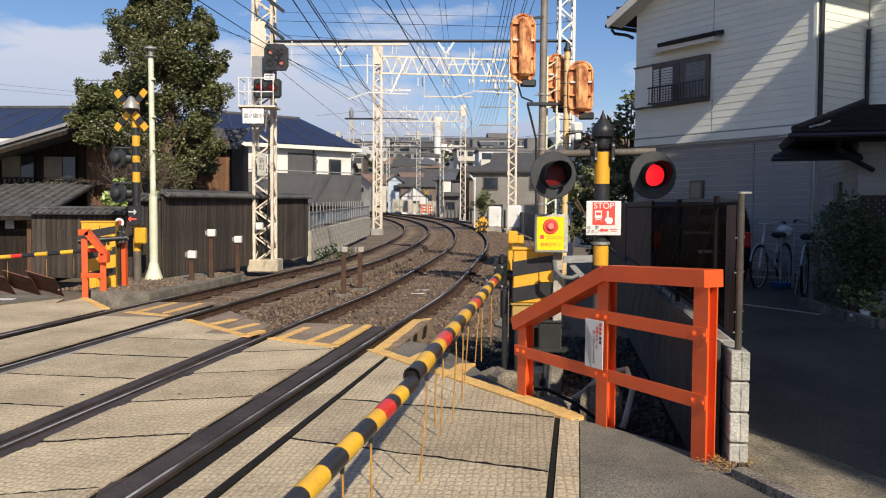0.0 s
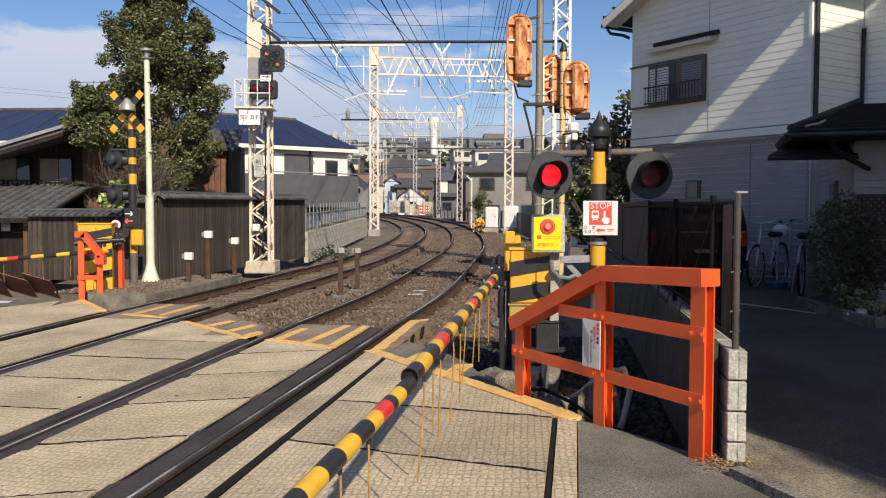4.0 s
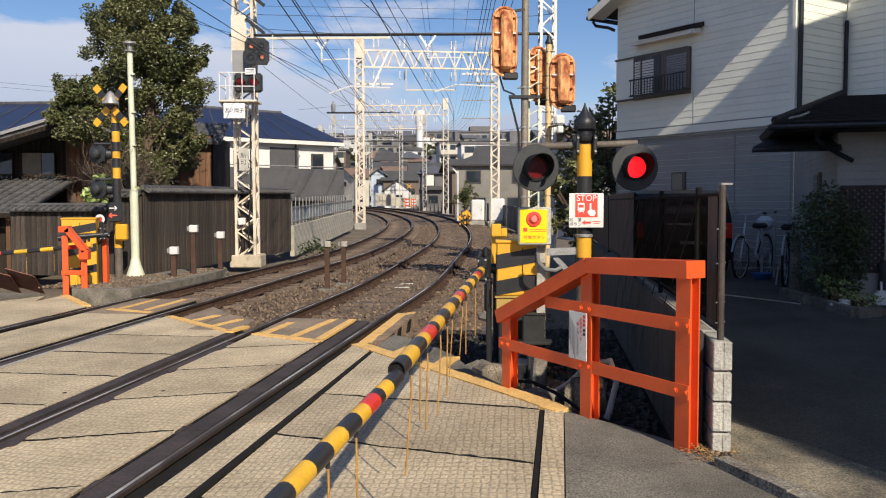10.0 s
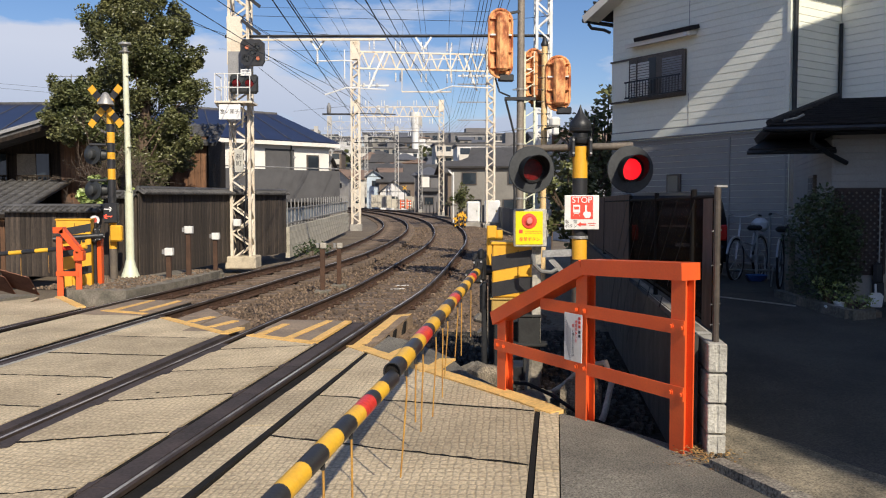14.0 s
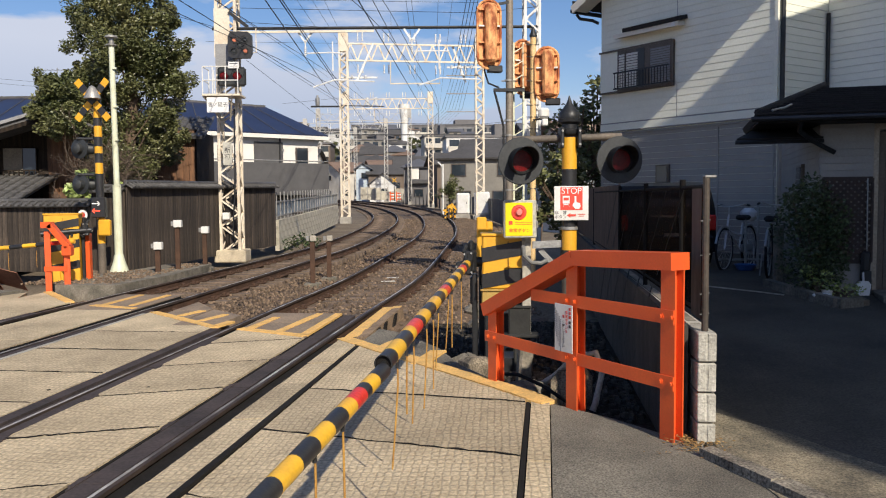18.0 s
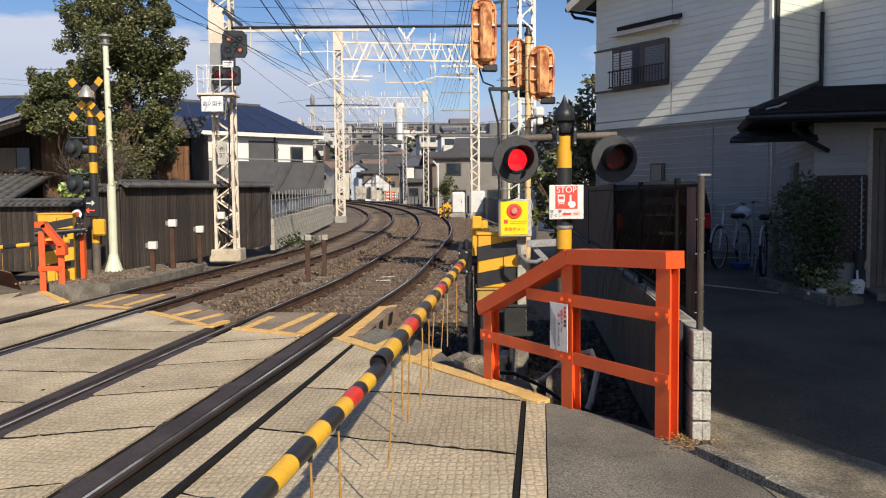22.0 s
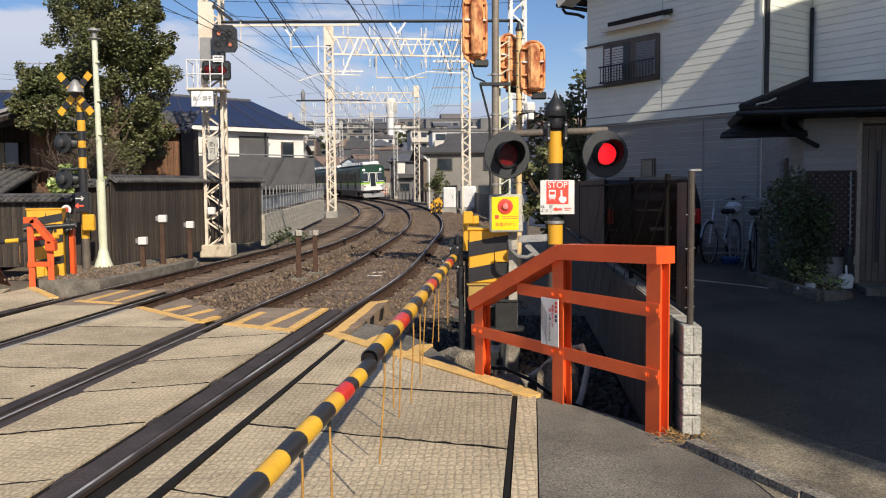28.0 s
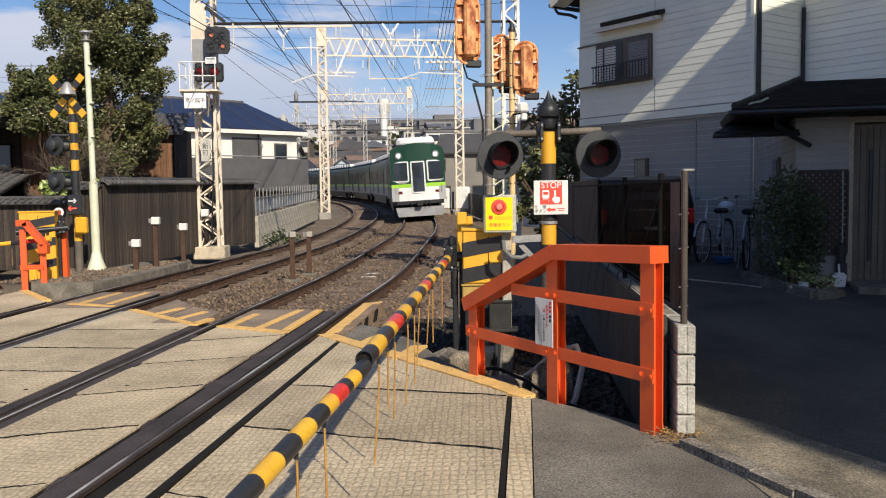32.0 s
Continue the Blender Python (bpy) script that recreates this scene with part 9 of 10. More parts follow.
wire((-0.87, 12.0, 4.81), (3.0, 95.0, 8.76), 0.01008)
wire((-0.66, 12.0, 4.82), (1.49, 75.0, 10.15), 0.0072)
wire((-0.14, 20.0, 6.8), (0.86, 88.0, 12.47), 0.00576)
wire((0.0, 20.0, 6.8), (1.21, 88.0, 12.47), 0.00576)
wire((0.86, 25.0, 8.06), (2.51, 88.0, 12.19), 0.00576)
wire((1.32, 25.0, 8.06), (2.94, 88.0, 10.72), 0.00576)
wire((-4.6, 24.0, 5.66), (-4.81, 51.0, 6.08), 0.0072)
wire((-4.6, 23.2, 6.01), (-4.12, 51.0, 7.34), 0.0072)
wire((-4.61, 23.3, 6.95), (1.89, 23.9, 6.95), 0.0072)
wire((-4.54, 23.3, 6.57), (-2.3, 23.5, 6.47), 0.0072)
wire((-5.36, 28.0, 8.27), (2.22, 28.0, 8.17), 0.00576)
wire((1.89, 23.9, 6.95), (3.58, 24.0, 7.14), 0.0072)
wire((-31.6, 60.0, 10.48), (-21.23, 55.0, 9.07), 0.00864)
wire((-31.61, 60.0, 10.16), (-21.24, 55.0, 8.78), 0.00864)
wire((-12.15, 51.0, 11.12), (-4.03, 51.0, 11.0), 0.00864)
wire((-13.32, 88.0, 11.51), (-6.94, 88.0, 12.13), 0.0144)
wire((-8.59, 88.0, 9.6), (4.11, 51.0, 6.13), 0.0144)
wire((4.11, 51.0, 6.13), (3.46, 24.0, 4.0), 0.00864)
part("wire", Geo().tube([(1.35, 19.0, 6.56), (2.04, 40.0, 7.72), (2.13, 58.0, 7.76), (0.27, 80.0, 7.65)], 0.009, 5), M_WIRE, wires)
part("wire", Geo().tube([(1.44, 19.0, 6.56), (2.2, 40.0, 7.72), (2.36, 58.0, 7.76), (0.75, 80.0, 7.76)], 0.009, 5), M_WIRE, wires)
part("wire", Geo().tube([(1.52, 19.0, 6.56), (2.37, 40.0, 7.72), (2.6, 58.0, 7.76), (1.23, 80.0, 7.87)], 0.009, 5), M_WIRE, wires)
part("wire", Geo().tube([(1.61, 19.0, 6.56), (2.53, 40.0, 7.72), (2.83, 58.0, 7.76), (1.72, 80.0, 7.98)], 0.009, 5), M_WIRE, wires)
part("wire", Geo().tube([(1.82, 19.0, 6.56), (2.63, 40.0, 7.72), (3.06, 58.0, 7.76), (2.2, 80.0, 8.09)], 0.009, 5), M_WIRE, wires)
part("wire", Geo().tube([(1.88, 19.0, 6.56), (2.69, 40.0, 7.72), (3.3, 58.0, 7.76), (2.68, 80.0, 8.2)], 0.009, 5), M_WIRE, wires)
part("wire", Geo().tube([(2.04, 19.0, 6.56), (2.9, 40.0, 7.73), (3.53, 58.0, 7.76), (3.17, 80.0, 8.31)], 0.009, 5), M_WIRE, wires)


# ---- the town beyond ----
M_FARWALL = [mat("far_wall_a", (0.62, 0.58, 0.50), rough=0.85, scale=0.6, fine=6, grain=0.06, bump=0), mat("far_wall_b", (0.17, 0.165, 0.165), rough=0.85, scale=0.6, fine=6, grain=0.06, bump=0), mat("far_wall_c", (0.17, 0.13, 0.10), rough=0.85, scale=0.6, fine=6, grain=0.08, bump=0),
             mat("far_wall_d", (0.74, 0.73, 0.70), rough=0.85, scale=0.6, fine=6, grain=0.05, bump=0), mat("far_wall_e", (0.52, 0.60, 0.66), rough=0.85, scale=0.6, fine=6, grain=0.05, bump=0)]
# grey wall colour; on the hipped house it stands in for a shaded wall
M_FARWALL.append(mat("far_wall_shade_grey", (0.25, 0.235, 0.205), rough=0.85, scale=0.6, fine=6, grain=0.08, bump=0))
M_FARROOF = [mat("far_roof_a", (0.085, 0.082, 0.08), rough=0.7, scale=0.7, fine=5, grain=0.15, bump=0), mat("far_roof_b", (0.12, 0.125, 0.14), rough=0.6, scale=0.7, fine=5, grain=0.15, bump=0), mat("far_roof_c", (0.22, 0.15, 0.11), rough=0.7, scale=0.7, fine=5, grain=0.15, bump=0)]


def town_house(x, y, z, rz, w, d, h, rh, wi, ri, label, storeys=2, gable=True, name="house", group="town houses"):
    """A plain house: walls, gable or hip roof with eaves, framed windows in each storey."""
    t = thing(name, (x, y, z, 0, 0, rz), label, "house", group)
    wm, rm = M_FARWALL[wi], M_FARROOF[ri]
    part("wall", Geo().box((0, 0, h / 2 - 0.3), (w, d, h + 0.6)), wm, t)
    o = 0.45
    if gable:
        for sy in (-1, 1):
            part("roof", Geo().slab([(-w / 2 - o, sy * (d / 2 + o), h - 0.15), (w / 2 + o, sy * (d / 2 + o), h - 0.15), (w / 2 + o, 0, h + rh), (-w / 2 - o, 0, h + rh)], 0.14), rm, t)
        for sx in (-1, 1):
            part("gable", Geo().add([(sx * w / 2, -d / 2, h - 0.1), (sx * w / 2, d / 2, h - 0.1), (sx * w / 2, 0, h + rh - 0.1), (sx * (w / 2 - 0.15), -d / 2, h - 0.1), (sx * (w / 2 - 0.15), d / 2, h - 0.1), (sx * (w / 2 - 0.15), 0, h + rh - 0.1)], [(0, 1, 2), (3, 4, 5), (0, 1, 4, 3), (1, 2, 5, 4), (0, 2, 5, 3)]), wm, t)
    else:
        g = Geo()
        k = min(w, d) * 0.45
        a, b, c, e = (-w / 2 - o, -d / 2 - o, h), (w / 2 + o, -d / 2 - o, h), (w / 2 + o, d / 2 + o, h), (-w / 2 - o, d / 2 + o, h)
        r0, r1 = (-w / 2 + k, 0, h + rh), (w / 2 - k, 0, h + rh)
        for pts in ((a, b, r1, r0), (c, e, r0, r1), (b, c, r1), (e, a, r0)):
            g.slab(pts, 0.14)
        part("roof", g, rm, t)
    n = max(1, int(w / 2.6))
    for s in range(storeys):
        zz = (s + 0.55) * h / storeys
        for i in range(n):
            xx = -w / 2 + w * (i + 0.5) / n + 0.2 * (-1) ** (i + s)
            wv = part("window", Geo().box((xx, -d / 2 - 0.02, zz), (1.25, 0.1, 1.05)), M_ALU, t)
            part("pane", Geo().box((xx, -d / 2 - 0.075, zz), (1.1, 0.01, 0.9)), M_GLASS, wv)
        for sx in (-1, 1):
            wv = part("window", Geo().box((sx * (w / 2 + 0.02), 0.2 * sx, zz), (0.1, 1.0, 0.9)), M_ALU, t)
            part("pane", Geo().box((sx * (w / 2 + 0.075), 0.2 * sx, zz), (0.01, 0.85, 0.75)), M_GLASS, wv)
    return t


def block(x, y, z, rz, w, d, h, floors, wi, label, bays):
    """A flat-roofed block of flats with windows and balcony bands on each floor."""
    t = thing("apartment_block", (x, y, z, 0, 0, rz), label, "apartment block", "apartment blocks")
    part("wall", Geo().box((0, 0, h / 2), (w, d, h)), M_FARWALL[wi], t)
    part("roof", Geo().box((0, 0, h + 0.2), (w + 0.6, d + 0.6, 0.4)), M_FARWALL[1], t)
    part("plant_room", Geo().box((w * 0.2, 0, h + 1.4), (w * 0.15, d * 0.5, 2.4)), M_FARWALL[1], t)
    for f in range(floors):
        zz = h * (f + 0.5) / floors
        part("balcony", Geo().box((0, -d / 2 - 0.5, zz - h / floors * 0.3), (w * 0.96, 1.0, h / floors * 0.38)), M_FARWALL[0 if f % 2 else wi], t)
        for i in range(bays):
            part("window", Geo().box((-w / 2 + w * (i + 0.5) / bays, -d / 2 - 0.04, zz + 0.1), (w / bays * 0.62, 0.1, h / floors * 0.6)), M_GLASS, t)
    return t


town_house(6.35, 73, 0.5, -8, 6.8, 8, 4.45, 1.75, 5, 0, "cream house greyed for shade, with a wide dark hipped roof beyond the masts", 2, False)
town_house(3.6, 92, 0.8, 10, 2.6, 5, 4.6, 1.2, 2, 0, "brown timber house beside the far bend", 2)
dh = town_house(0.95, 109, 1.0, -6, 3.3, 5, 4.6, 1.1, 1, 1, "dark house with a white upper window beside the bend", 2, False)
part("white_bay", Geo().box((-0.25, -2.62, 3.75), (1.05, 0.16, 1.5), bv=0.02), M_STUCCO, dh, "white upper bay")
part("balcony", Geo().box((0.1, -2.85, 2.7), (2.8, 0.6, 0.5), bv=0.02), M_CHARC, dh, "dark balcony front")
town_house(-4.35, 130.5, 1.2, 90, 6.0, 4.0, 2.6, 1.7, 3, 0, "low white-gabled building by the far crossing", 1)
town_house(-3.9, 138, 1.2, 2, 6.2, 6, 4.4, 1.5, 2, 0, "long dark-roofed house behind the white gable", 1)
town_house(-7.75, 138.5, 1.2, 90, 6, 2.3, 5.2, 1.0, 4, 1, "narrow pale blue house by the far crossing", 2)
town_house(0.6, 150, 1.2, 2, 7, 7, 5.8, 2.0, 1, 0, "grey roofed house behind the far crossing", 2)
town_house(-13.5, 96, 0.9, -8, 6, 6, 4.9, 1.5, 0, 0, "cream house behind the solar-roofed one", 2)
town_house(-17, 112, 1.0, 6, 7, 6, 5.2, 1.6, 2, 2, "brown house among the far gantries", 2)
town_house(9.8, 92, 0.9, -10, 8, 7, 5.4, 1.8, 1, 0, "grey house behind the hipped roof", 2)
town_house(13, 70, 0.7, 12, 8, 7, 5.2, 1.9, 3, 1, "pale house with a dark roof beside the line", 2)
town_house(9.5, 40, 0.5, 15, 6, 5.5, 3.4, 1.4, 3, 2, "low pale house with a red-brown roof behind the trees", 1)
cw = thing("concrete_fence", (0, 0, 0), "pale concrete panel fence behind the far crossing", "fence")
for k in range(9):
    x = -7.2 + 0.95 * k
    z0 = 1.45 - 0.04 * k
    part("panel", Geo().box((x + 0.45, 119.5, z0 + (0.85 if k not in (3, 4) else 0.65)), (0.90, 0.12, 1.75 if k not in (3, 4) else 1.3), bv=0.01), M_WHITEBLOCK, cw)
    part("post", Geo().box((x, 119.45, z0 + 0.9), (0.12, 0.16, 1.95)), M_CONC, cw)


def slope_z(x, y):
    """Height of the built-up slope beyond the line."""
    k = min(max((y - 150) / 210, 0), 1)
    return 1.0 + 23.0 * k * k * (3 - 2 * k) + 1.6 * noise.noise(Vector((x * 0.02, y * 0.02, 4))) * k


block(5.2, 178, 2.0, 4, 5.5, 9, 12.2, 5, 0, "stepped cream flats on the slope", 3)
block(13.4, 156, 1.5, 2, 14.5, 10, 10.9, 4, 3, "white flat-roofed block behind the hipped house", 5)
block(19, 210, 3.0, -6, 18, 12, 12, 5, 3, "white flats on the slope", 6)
block(-13, 262, 8.0, 8, 16, 12, 11, 4, 5, "grey flats on the far slope", 6)
block(-30, 215, 2.0, 0, 20, 12, 13, 4, 2, "brown flats on the far slope", 7)
block(9, 330, slope_z(9, 330) - 2, 3, 64, 14, 8.5, 2, 1, "long grey building along the top of the slope", 22)
block(-50, 330, slope_z(-50, 330) - 2, -3, 36, 14, 7.0, 2, 1, "low grey building along the top of the slope", 12)
rg = random.Random(77)
for i in range(96):
    y = rg.uniform(150, 330)
    x = rg.uniform(-0.20, 0.17) * y - 3
    if abs(x + 14 - (y - 140) * -0.45) < 8 and y < 200:
        continue
    town_house(x, y, slope_z(x, y), rg.uniform(-40, 40), rg.uniform(5, 8), rg.uniform(5, 7), rg.uniform(4.2, 6.4), rg.uniform(1.2, 2.2), rg.choice((0, 1, 2, 3, 4, 5, 5, 1)), rg.randrange(3), rg.choice(["plain house with a tiled roof on the slope", "pale two-storey house on the slope"]), 2, rg.random() < 0.6)

# far slope and hills
g = Geo()
hx = [-1400 + 40 * i for i in range(71)]
hy = [150, 175, 210, 260, 330, 420, 560, 760, 1000]
for j, y in enumerate(hy):
    for x in hx:
        h = slope_z(x, y) + 14 * min(max((y - 400) / 500, 0), 1) * (0.6 + 0.6 * noise.noise(Vector((x * 0.004, y * 0.003, 1))))
        g.v.append(Vector((x, y, h - (1.5 if j == 0 else 0))))
n = len(hx)
g.f = [[j * n + i, j * n + i + 1, (j + 1) * n + i + 1, (j + 1) * n + i] for j in range(len(hy) - 1) for i in range(n - 1)]
solo("far_hills", g, M_HILL, "wooded hills behind the town, greyed for haze", "hills", "structure")
wd = Geo()
for i in range(900):
    y = rg.uniform(190, 400)
    x = rg.uniform(-0.6, 0.6) * y
    c = Vector((x, y, slope_z(x, y)))
    for _ in range(6):
        v = Vector((rg.gauss(0, 1.2), rg.gauss(0, 1.2), rg.gauss(1.5, 1.0)))
        leaf(wd, c + v, 3.0, rg)
solo("far_woods", wd, M_LEAF, "dark trees scattered over the far slope", "woods", "", "stuff", smooth=0)


def round_tree(x, y, z, h, r, label, n=34, size=0.16, material=None):
    t = thing("tree", (x, y, z), label, "tree", "garden trees")
    tk = Geo().tube([(0, 0, -0.2), (0.05, 0, h * 0.3), (0, 0.05, h * 0.6)], 0.09, 7)
    lf = Geo()
    for _ in range(n):
        v = Vector((rg.gauss(0, 0.5), rg.gauss(0, 0.5), rg.gauss(0, 0.45)))
        v = v if v.length < 1 else v.normalized()
        c = Vector((v.x * r, v.y * r, h * 0.62 + v.z * h * 0.4))
        tk.tube([(0, 0, h * 0.4), c], 0.025, 4)
        clump(lf, c, r * 0.32, 60, size, rg)
    part("trunk", tk, M_BARK, t)
    part("crown", lf, material or M_LEAF, t, smooth=0)
    return t


round_tree(2.72, 60, 0.55, 2.75, 0.85, "rounded green garden tree beside the line", 26)
round_tree(4.4, 22.5, 0.3, 3.9, 0.95, "dark green tree behind the signal poles", 40)
round_tree(5.2, 23.5, 0.3, 5.2, 1.0, "slender green tree behind the lamp post", 34)
round_tree(3.55, 19.5, 0.2, 2.7, 0.75, "dark leafy bush behind the lamp post", 40)
round_tree(4.6, 30.0, 0.3, 2.6, 1.1, "dark green tree beside the hipped house", 30)

# far level crossing: striped gates and a small crossbuck
for k, (x, m) in enumerate(((-3.0, M_ORANGE), (-2.1, M_ORANGE), (-0.9, M_SIGNYEL))):
    t = thing("far_gate", (x, 118, rise(118) - 0.1), "small orange and striped gate at the far crossing", "gate", "far gates")
    part("post", Geo().box((0, 0, 0.7), (0.14, 0.14, 1.4)), m, t)
    for n in range(5):
        part("slat", Geo().box((0.3, 0, 0.35 + n * 0.2), (0.55, 0.06, 0.17)), (M_BARBLACK if k == 2 else M_PLAINWHITE) if n % 2 else m, t)
fc = thing("far_crossbuck", (-2.4, 117, rise(117)), "small crossbuck post at the far crossing", "crossing signal")
part("pole", Geo().rod((0, 0, 0), (0, 0, 3.2), 0.05, n=8), M_STEELDK, fc)
for sg in (1, -1):
    b = part("board", Geo().box((0, 0, 0), (0.8, 0.05, 0.10)), M_SIGNYEL, fc)
    b.matrix_basis = pose(0, -0.1, 2.9, 0, 45 * sg, 0)
fl2 = thing("line_fence", (0, 0, 0), "dark low panel fence along the railway bend", "fence")
FX = lambda y: offset(NEAR, 3.4)[min(range(len(NEAR)), key=lambda j: abs(NEAR[j].y - y))]
for k in range(26):
    p = FX(44 + k * 2.4)
    part("panel", Geo().box((p.x, p.y, rise(p.y) + 0.5), (0.08, 2.3, 1.3)), M_CHARC, fl2)


# ---- the train ----
CAR, GAP_, BOGIE = 18.2, 0.5, 12.4


def train_car(front):
    """A car along its y axis, nose at y = 0 facing -y, rails at z = 0."""
    t = thing("train_car", (0, 300, 0), "green and white electric train car with lit headlights" if front else "dark green and white electric train car", "train", "train cars")
    w, z0, z1, zr = 1.36, 0.95, 3.35, 3.78
    prof = [(-w, z0), (-w, z1), (-w * 0.93, z1 + 0.22), (-w * 0.7, zr - 0.08), (0, zr + 0.06), (w * 0.7, zr - 0.08), (w * 0.93, z1 + 0.22), (w, z1), (w, z0)]

    low, belt = 1.62, 1.80
    g = Geo().box((0, CAR / 2 + 0.05, (z0 + low) / 2), (2 * w, CAR - 0.1, low - z0))
    part("lower_body", g, M_TRLOW, t, "white lower body, greyed for the shaded side")
    part("belt", Geo().box((0, CAR / 2 + 0.05, (low + belt) / 2), (2 * w + 0.006, CAR - 0.1, belt - low)), M_LIME, t, "lime green belt line")
    g = Geo()
    pts = [(-w, belt)] + prof[1:-1] + [(w, belt)]
    n = len(pts)
    for y in (0.10, CAR):
        g.v += [Vector((x, y, z)) for x, z in pts]
    g.f = [[i, n + i, n + (i + 1) % n, (i + 1) % n] for i in range(n)] + [list(reversed(range(n))), [n + i for i in range(n)]]
    body = part("upper_body", g, M_GREEN, t, "glossy dark green upper body")
    part("roof", Geo().box((0, CAR / 2, zr + 0.03), (2.0, CAR - 1.0, 0.10), bv=0.03), M_TRGREY, t, "grey roof")
    for k in range(9):
        part("roof_cooler", Geo().box((0, 2.2 + k * 1.75, zr + 0.20), (1.7, 1.15, 0.32), bv=0.05), M_TRWHITE, t, "pale roof cooler")
    for sx in (-1, 1):
        for k in range(3):
            y0 = 3.1 + k * 5.6
            d = part("door", Geo().box((sx * (w + 0.004), y0 + 0.65, 2.05), (0.02, 1.3, 1.95)), M_TRSIDE, t, "green sliding door")
            for q in (0.34, 0.96):
                part("door_window", Geo().box((sx * (w + 0.016), y0 + q, 2.45), (0.012, 0.42, 0.8)), M_TRGLASS, d)
            for q in (2.35, 3.5, 4.55):
                if y0 + q < CAR - 0.8:
                    part("side_window", Geo().box((sx * (w + 0.006), y0 + q, 2.45), (0.02, 0.95, 0.82), bv=0.004), M_TRGLASS, t)
        # one dark block draws both the underfloor gear and the shadow there
        part("skirt_shadow", Geo().box((sx * 1.15, CAR / 2, 0.62), (0.3, CAR - 6, 0.6)), M_STEELDK, t, "dark block for underfloor gear and the shade around it")
    part("underframe", Geo().box((0, CAR / 2, 0.85), (2.5, CAR - 0.6, 0.22)), M_STEELDK, t)
    for yb in ((CAR - BOGIE) / 2, (CAR + BOGIE) / 2):
        b = part("bogie", Geo().box((0, yb, 0.5), (2.2, 2.9, 0.3), bv=0.05), M_STEELDK, t, "dark steel bogie")
        for dy in (-1.05, 1.05):
            for sx in (-1, 1):
                part("wheel", Geo().lathe((sx * 0.74 - 0.06, yb + dy, 0.43), [(0.40, 0), (0.43, 0.02), (0.43, 0.12), (0.3, 0.13)], 18, "x"), M_RAIL, b)
    if not front:
        part("end_door", Geo().box((0, 0.06, 2.1), (0.8, 0.06, 1.9)), M_TRGREY, t)
        return t
    # the nose: a gently folded front with a middle door
    nose = Geo()
    for x0, x1, d0, d1 in ((-w, -0.42, 0.16, 0.0), (-0.42, 0.42, 0.0, 0.0), (0.42, w, 0.0, 0.16)):
        nose.add([(x0, d0, low), (x1, d1, low), (x0, d0, z0), (x1, d1, z0), (x0, 0.4, low), (x1, 0.4, low), (x0, 0.4, z0), (x1, 0.4, z0)], [(0, 1, 3, 2), (4, 5, 7, 6), (0, 1, 5, 4), (2, 3, 7, 6), (0, 2, 6, 4), (1, 3, 7, 5)])
    part("nose_white", nose, M_TRWHITE, t, "white nose panel")
    up = Geo()
    bl = Geo()
    for x0, x1, d0, d1 in ((-w, -0.42, 0.16, 0.0), (-0.42, 0.42, 0.0, 0.0), (0.42, w, 0.0, 0.16)):
        bl.add([(x0, d0 - 0.003, low), (x1, d1 - 0.003, low), (x0, d0 - 0.003, belt), (x1, d1 - 0.003, belt), (x0, 0.4, low), (x1, 0.4, low), (x0, 0.4, belt), (x1, 0.4, belt)], [(0, 1, 3, 2), (4, 5, 7, 6), (0, 1, 5, 4), (2, 3, 7, 6), (0, 2, 6, 4), (1, 3, 7, 5)])
    part("nose_belt", bl, M_LIME, t)
    top = lambda x: 3.35 + 0.47 * (1 - (abs(x) / w) ** 2.6)
    cols = [-w, -1.1, -0.8, -0.42, 0, 0.42, 0.8, 1.1, w]
    dep = lambda x: 0.16 * max(0, (abs(x) - 0.42) / (w - 0.42))
    for x in cols:
        up.v += [Vector((x, dep(x), belt)), Vector((x, dep(x) + 0.06, top(x))), Vector((x, 0.45, top(x))), Vector((x, 0.45, belt))]
    k = len(cols)
    up.f = [[4 * i + j, 4 * i + 4 + j, 4 * i + 4 + (j + 1) % 4, 4 * i + (j + 1) % 4] for i in range(k - 1) for j in range(4)] + [[3, 2, 1, 0], [4 * k - 4, 4 * k - 3, 4 * k - 2, 4 * k - 1]]
    part("nose_green", up, M_GREEN, t, "glossy green nose")
    for x, wd, zc, h in ((-0.88, 0.74, 2.42, 0.92), (0.88, 0.74, 2.42, 0.92), (0.0, 0.60, 2.12, 1.48)):
        rot = -math.degrees(math.atan(0.17)) * (1 if x < 0 else -1) if x else 0
        f = part("window_frame" if x else "front_door", Geo().box((0, 0, 0), (wd + 0.12, 0.06, h + 0.12), bv=0.05), M_TRWHITE, t, "white framed cab window" if x else "white framed front door")
        f.matrix_basis = pose(x, dep(x) - 0.0, zc, -1.5, 0, rot)
        part("pane", Geo().box((0, -0.018, 0), (wd, 0.05, h), bv=0.02), M_GLASS, f, "dark cab glass")
    for x in (-0.93, 0.93):
        hl = part("headlight", Geo().lathe((x, dep(x) + 0.02, 3.22), [(0.17, -0.02), (0.17, 0.05), (0.14, 0.06)], 18, "y"), M_TRGREY, t, "round headlight")
        part("headlight_lens", Geo().lathe((x, dep(x) - 0.035, 3.22), [(0.085, 0), (0.08, 0.012), (0.01, 0.02)], 18, "y"), M_HEAD, hl, "lit white lens")
        tlp = part("tail_lamp", Geo().box((x, dep(x) - 0.01, 1.38), (0.24, 0.04, 0.16), bv=0.02), M_TRGREY, t)
        part("tail_lens", Geo().box((x, dep(x) - 0.034, 1.38), (0.16, 0.01, 0.09)), M_REDLENS, tlp)
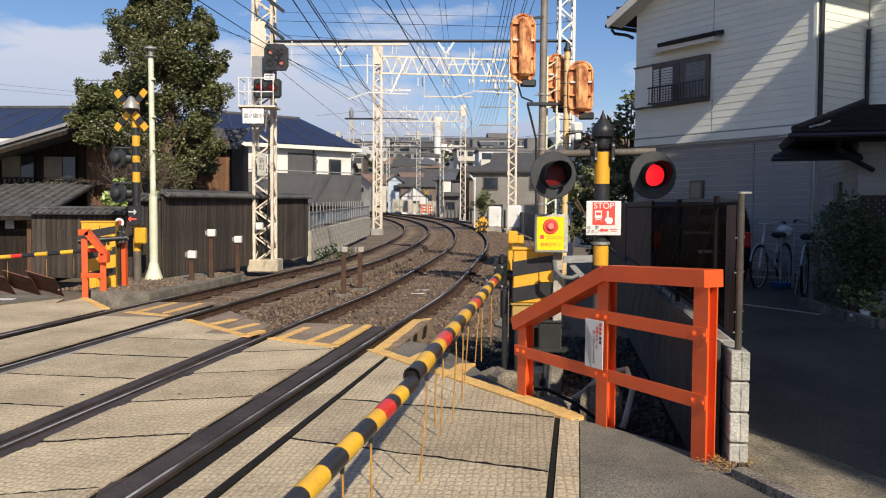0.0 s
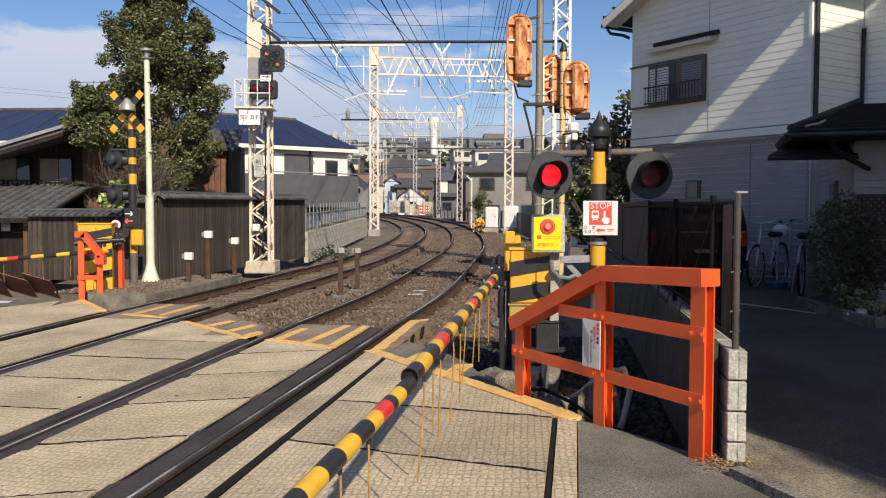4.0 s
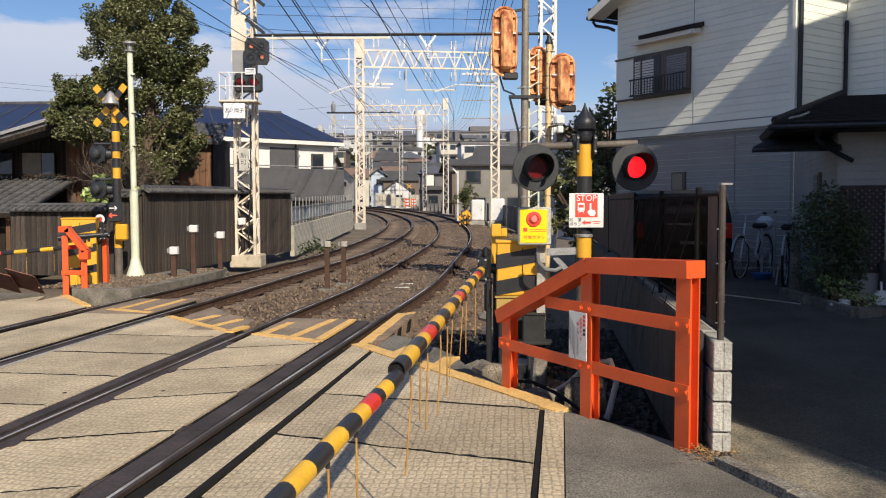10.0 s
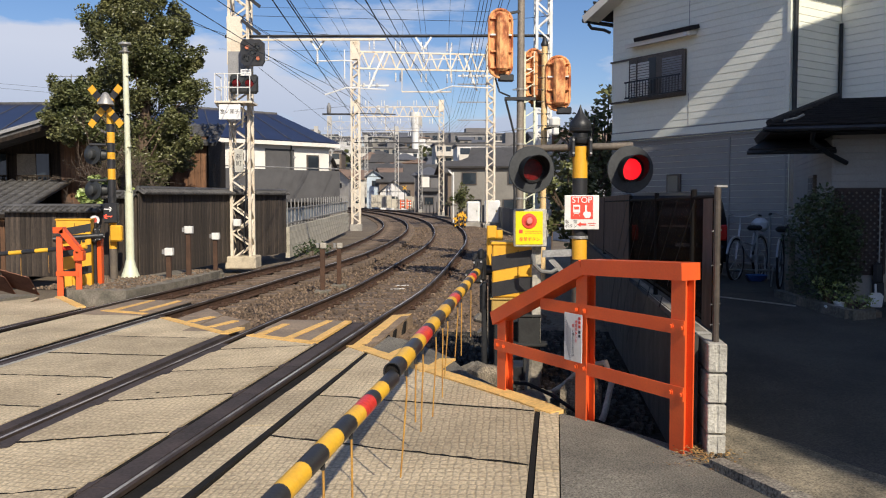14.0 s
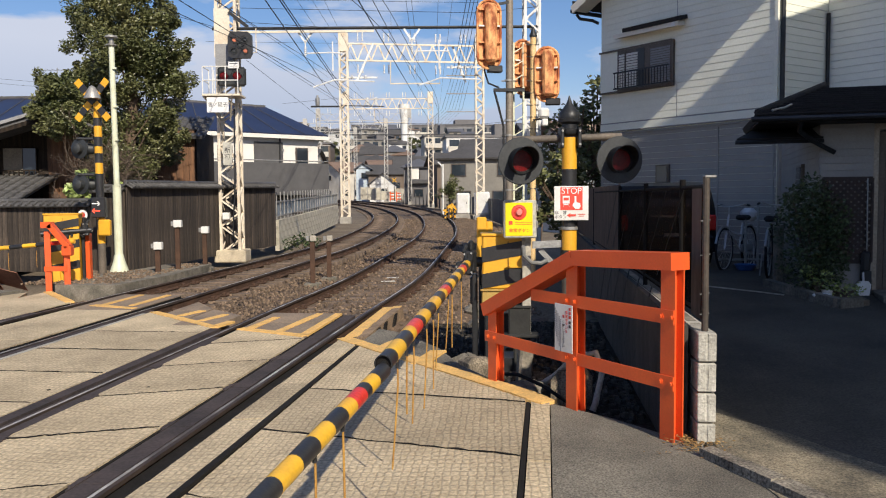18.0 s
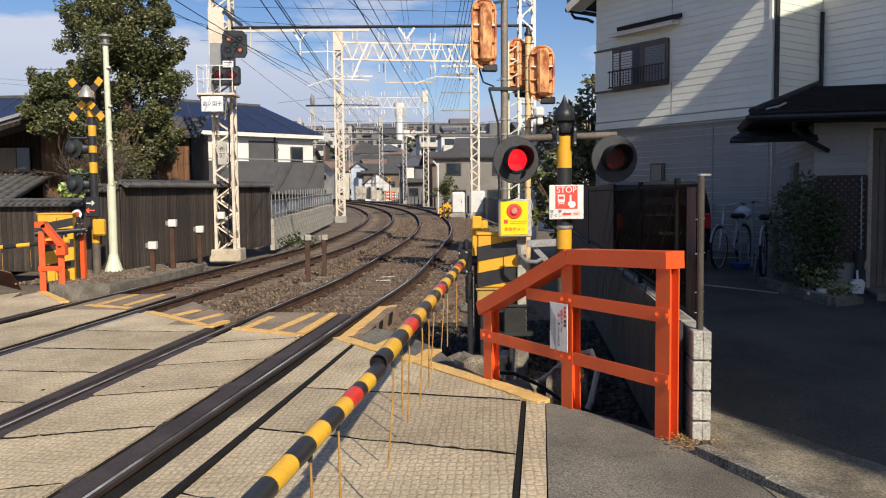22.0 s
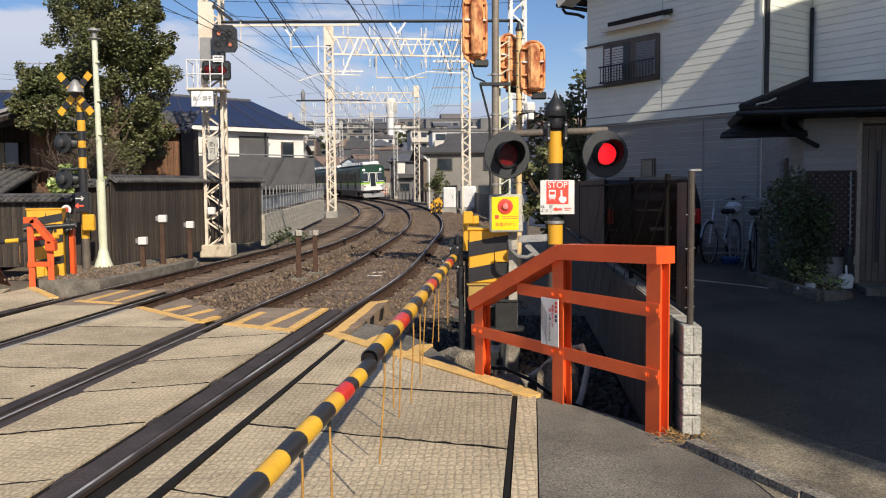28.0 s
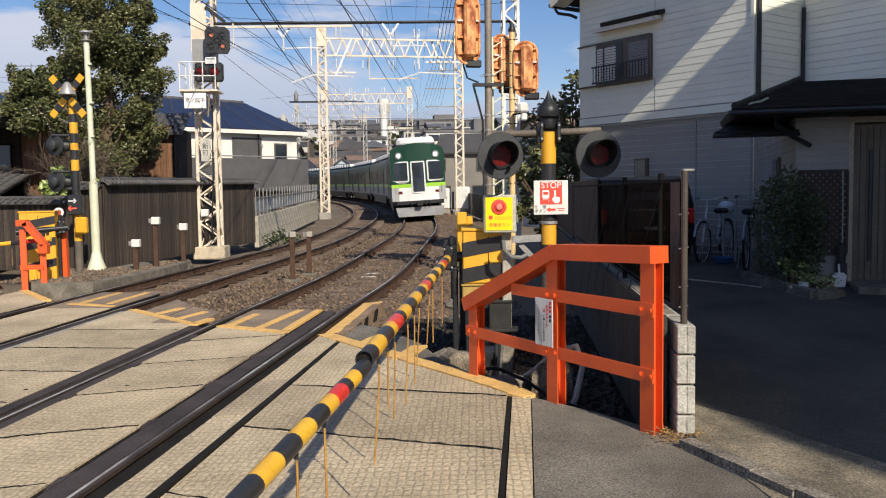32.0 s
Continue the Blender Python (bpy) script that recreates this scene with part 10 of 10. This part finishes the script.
        part("step", Geo().box((x * 1.25, dep(x) - 0.02, 1.5), (0.05, 0.05, 0.3)), M_TRGREY, t)
    dl = part("destination_sign", Geo().box((-0.02, -0.035, 1.66), (0.36, 0.02, 0.34)), M_BARBLACK, t, "dark sign with two light bars")
    for k in range(2):
        part("writing", Geo().box((-0.02, -0.048, 1.74 - k * 0.15), (0.28, 0.006, 0.08)), M_TRWHITE, dl)
    part("number_bar", Geo().box((-0.82, dep(-0.82) - 0.012, 1.87), (0.42, 0.012, 0.09), (0, 0, -9)), M_TRGREY, t, "plain pale bar")
    part("bumper_beam", Geo().box((0, 0.25, 0.86), (2.3, 0.5, 0.16)), M_STEELDK, t)
    cp2 = part("coupler", Geo().box((0, -0.12, 0.80), (0.32, 0.4, 0.26), bv=0.05), M_STEELDK, t, "dark coupler")
    for x in (-0.45, 0.3, 0.5):
        part("hose", Geo().tube([(x, 0.0, 0.9), (x + 0.03, -0.1, 0.72), (x - 0.02, -0.06, 0.62)], 0.03, 6), M_STEELDK, cp2)
    part("pilot", Geo().prism([(-1.22, 0.62), (1.22, 0.62), (1.14, 0.16), (-1.10, 0.16)], -0.25, 0.05, pose(0, 0.1, 0) @ UPRIGHT), M_TRGREY, t, "grey pilot plate")
    part("roof_front", Geo().box((0, 1.4, zr + 0.16), (1.9, 1.3, 0.42), bv=0.12), M_TRWHITE, t, "rounded white roof cover")
    pn = part("pantograph", Geo().tube([(-0.8, 5.0, zr + 0.35), (-0.5, 5.6, zr + 0.8), (-0.8, 5.0, zr + 1.2), (0.8, 5.0, zr + 1.2), (0.5, 5.6, zr + 0.8), (0.8, 5.0, zr + 0.35)], 0.03, 5), M_STEELDK, t, "dark folded pantograph")
    return t


CARS = [train_car(True)] + [train_car(False) for _ in range(1)]
for _ in range(4):
    CARS.append(copy_thing(CARS[1], pose(0, 300, 0)))
# length along the near line from its start
RUN = [0.0]
for p, q in zip(NEAR, NEAR[1:]):
    RUN.append(RUN[-1] + (q - p).length)


def along(s):
    """A place on the near track, s metres from its start; straight on past its end."""
    if s >= RUN[-1]:
        d = (NEAR[-1] - NEAR[-3]).normalized()
        return NEAR[-1] + d * (s - RUN[-1])
    k = min(int(s / 0.5), len(NEAR) - 2)
    while k > 0 and RUN[k] > s:
        k -= 1
    while k < len(NEAR) - 2 and RUN[k + 1] < s:
        k += 1
    return NEAR[k].lerp(NEAR[k + 1], (s - RUN[k]) / (RUN[k + 1] - RUN[k]))


def car_pose(nose):
    """The pose of a car whose nose stands nose metres along the line."""
    a, b = along(nose + (CAR - BOGIE) / 2), along(nose + (CAR + BOGIE) / 2)
    d = (b - a).normalized()
    o = a - d * (CAR - BOGIE) / 2
    rz = math.degrees(math.atan2(-d.x, d.y))
    rx = math.degrees(math.asin(d.z))
    c = CANT * min(max((o.y - 14) / 14, 0), 1)
    return pose(o.x, o.y, o.z, 0, 0, rz) @ pose(0, 0, 0, rx, -math.degrees(math.atan(c)), 0)


# ---- motion ----
def motions():
    """All that moves: the lamps turn over to flash, the train comes round the bend."""
    dark = ((7.08, 9.52), (15.95, 19.3), (24.75, 27.4), (31.12, 33.0))
    period, first = 1.058, 0.57

    def lit(lamp, t):
        if any(a < t < b for a, b in dark):
            return False
        left = ((t - first) % period) < 0.48
        return left if lamp == 0 else not left

    for k, disc in enumerate((LIGHT_A, LIGHT_B)):
        base = pose(0, -0.02, 0)
        state, since, flips = lit(k, 0.0), 0.0, []
        first_turn = 180 if state else 0
        for f in range(1, 955):
            t = f / 30
            if lit(k, t) != state and t - since > 0.16:
                state, since = not state, t
                flips.append(t)
        turn = first_turn
        rows = [(0.0, base @ pose(0, 0, 0, 0, 0, turn))]
        for t in flips:
            for n in range(4):
                rows.append((t + (n - 1) / 30, base @ pose(0, 0, 0, 0, 0, turn + 60 * n)))
            turn += 180
        rows.append((32.0, base @ pose(0, 0, 0, 0, 0, turn)))
        walk(disc, rows)
    for n, car_ in enumerate(CARS):
        rows = []
        for k in range(0, 129):
            t = k * 0.25
            nose = 47.5 + 13.0 * (32.0 - t) + n * (CAR + GAP_)
            rows.append((t, car_pose(nose)))
        walk(car_, rows)


motions()
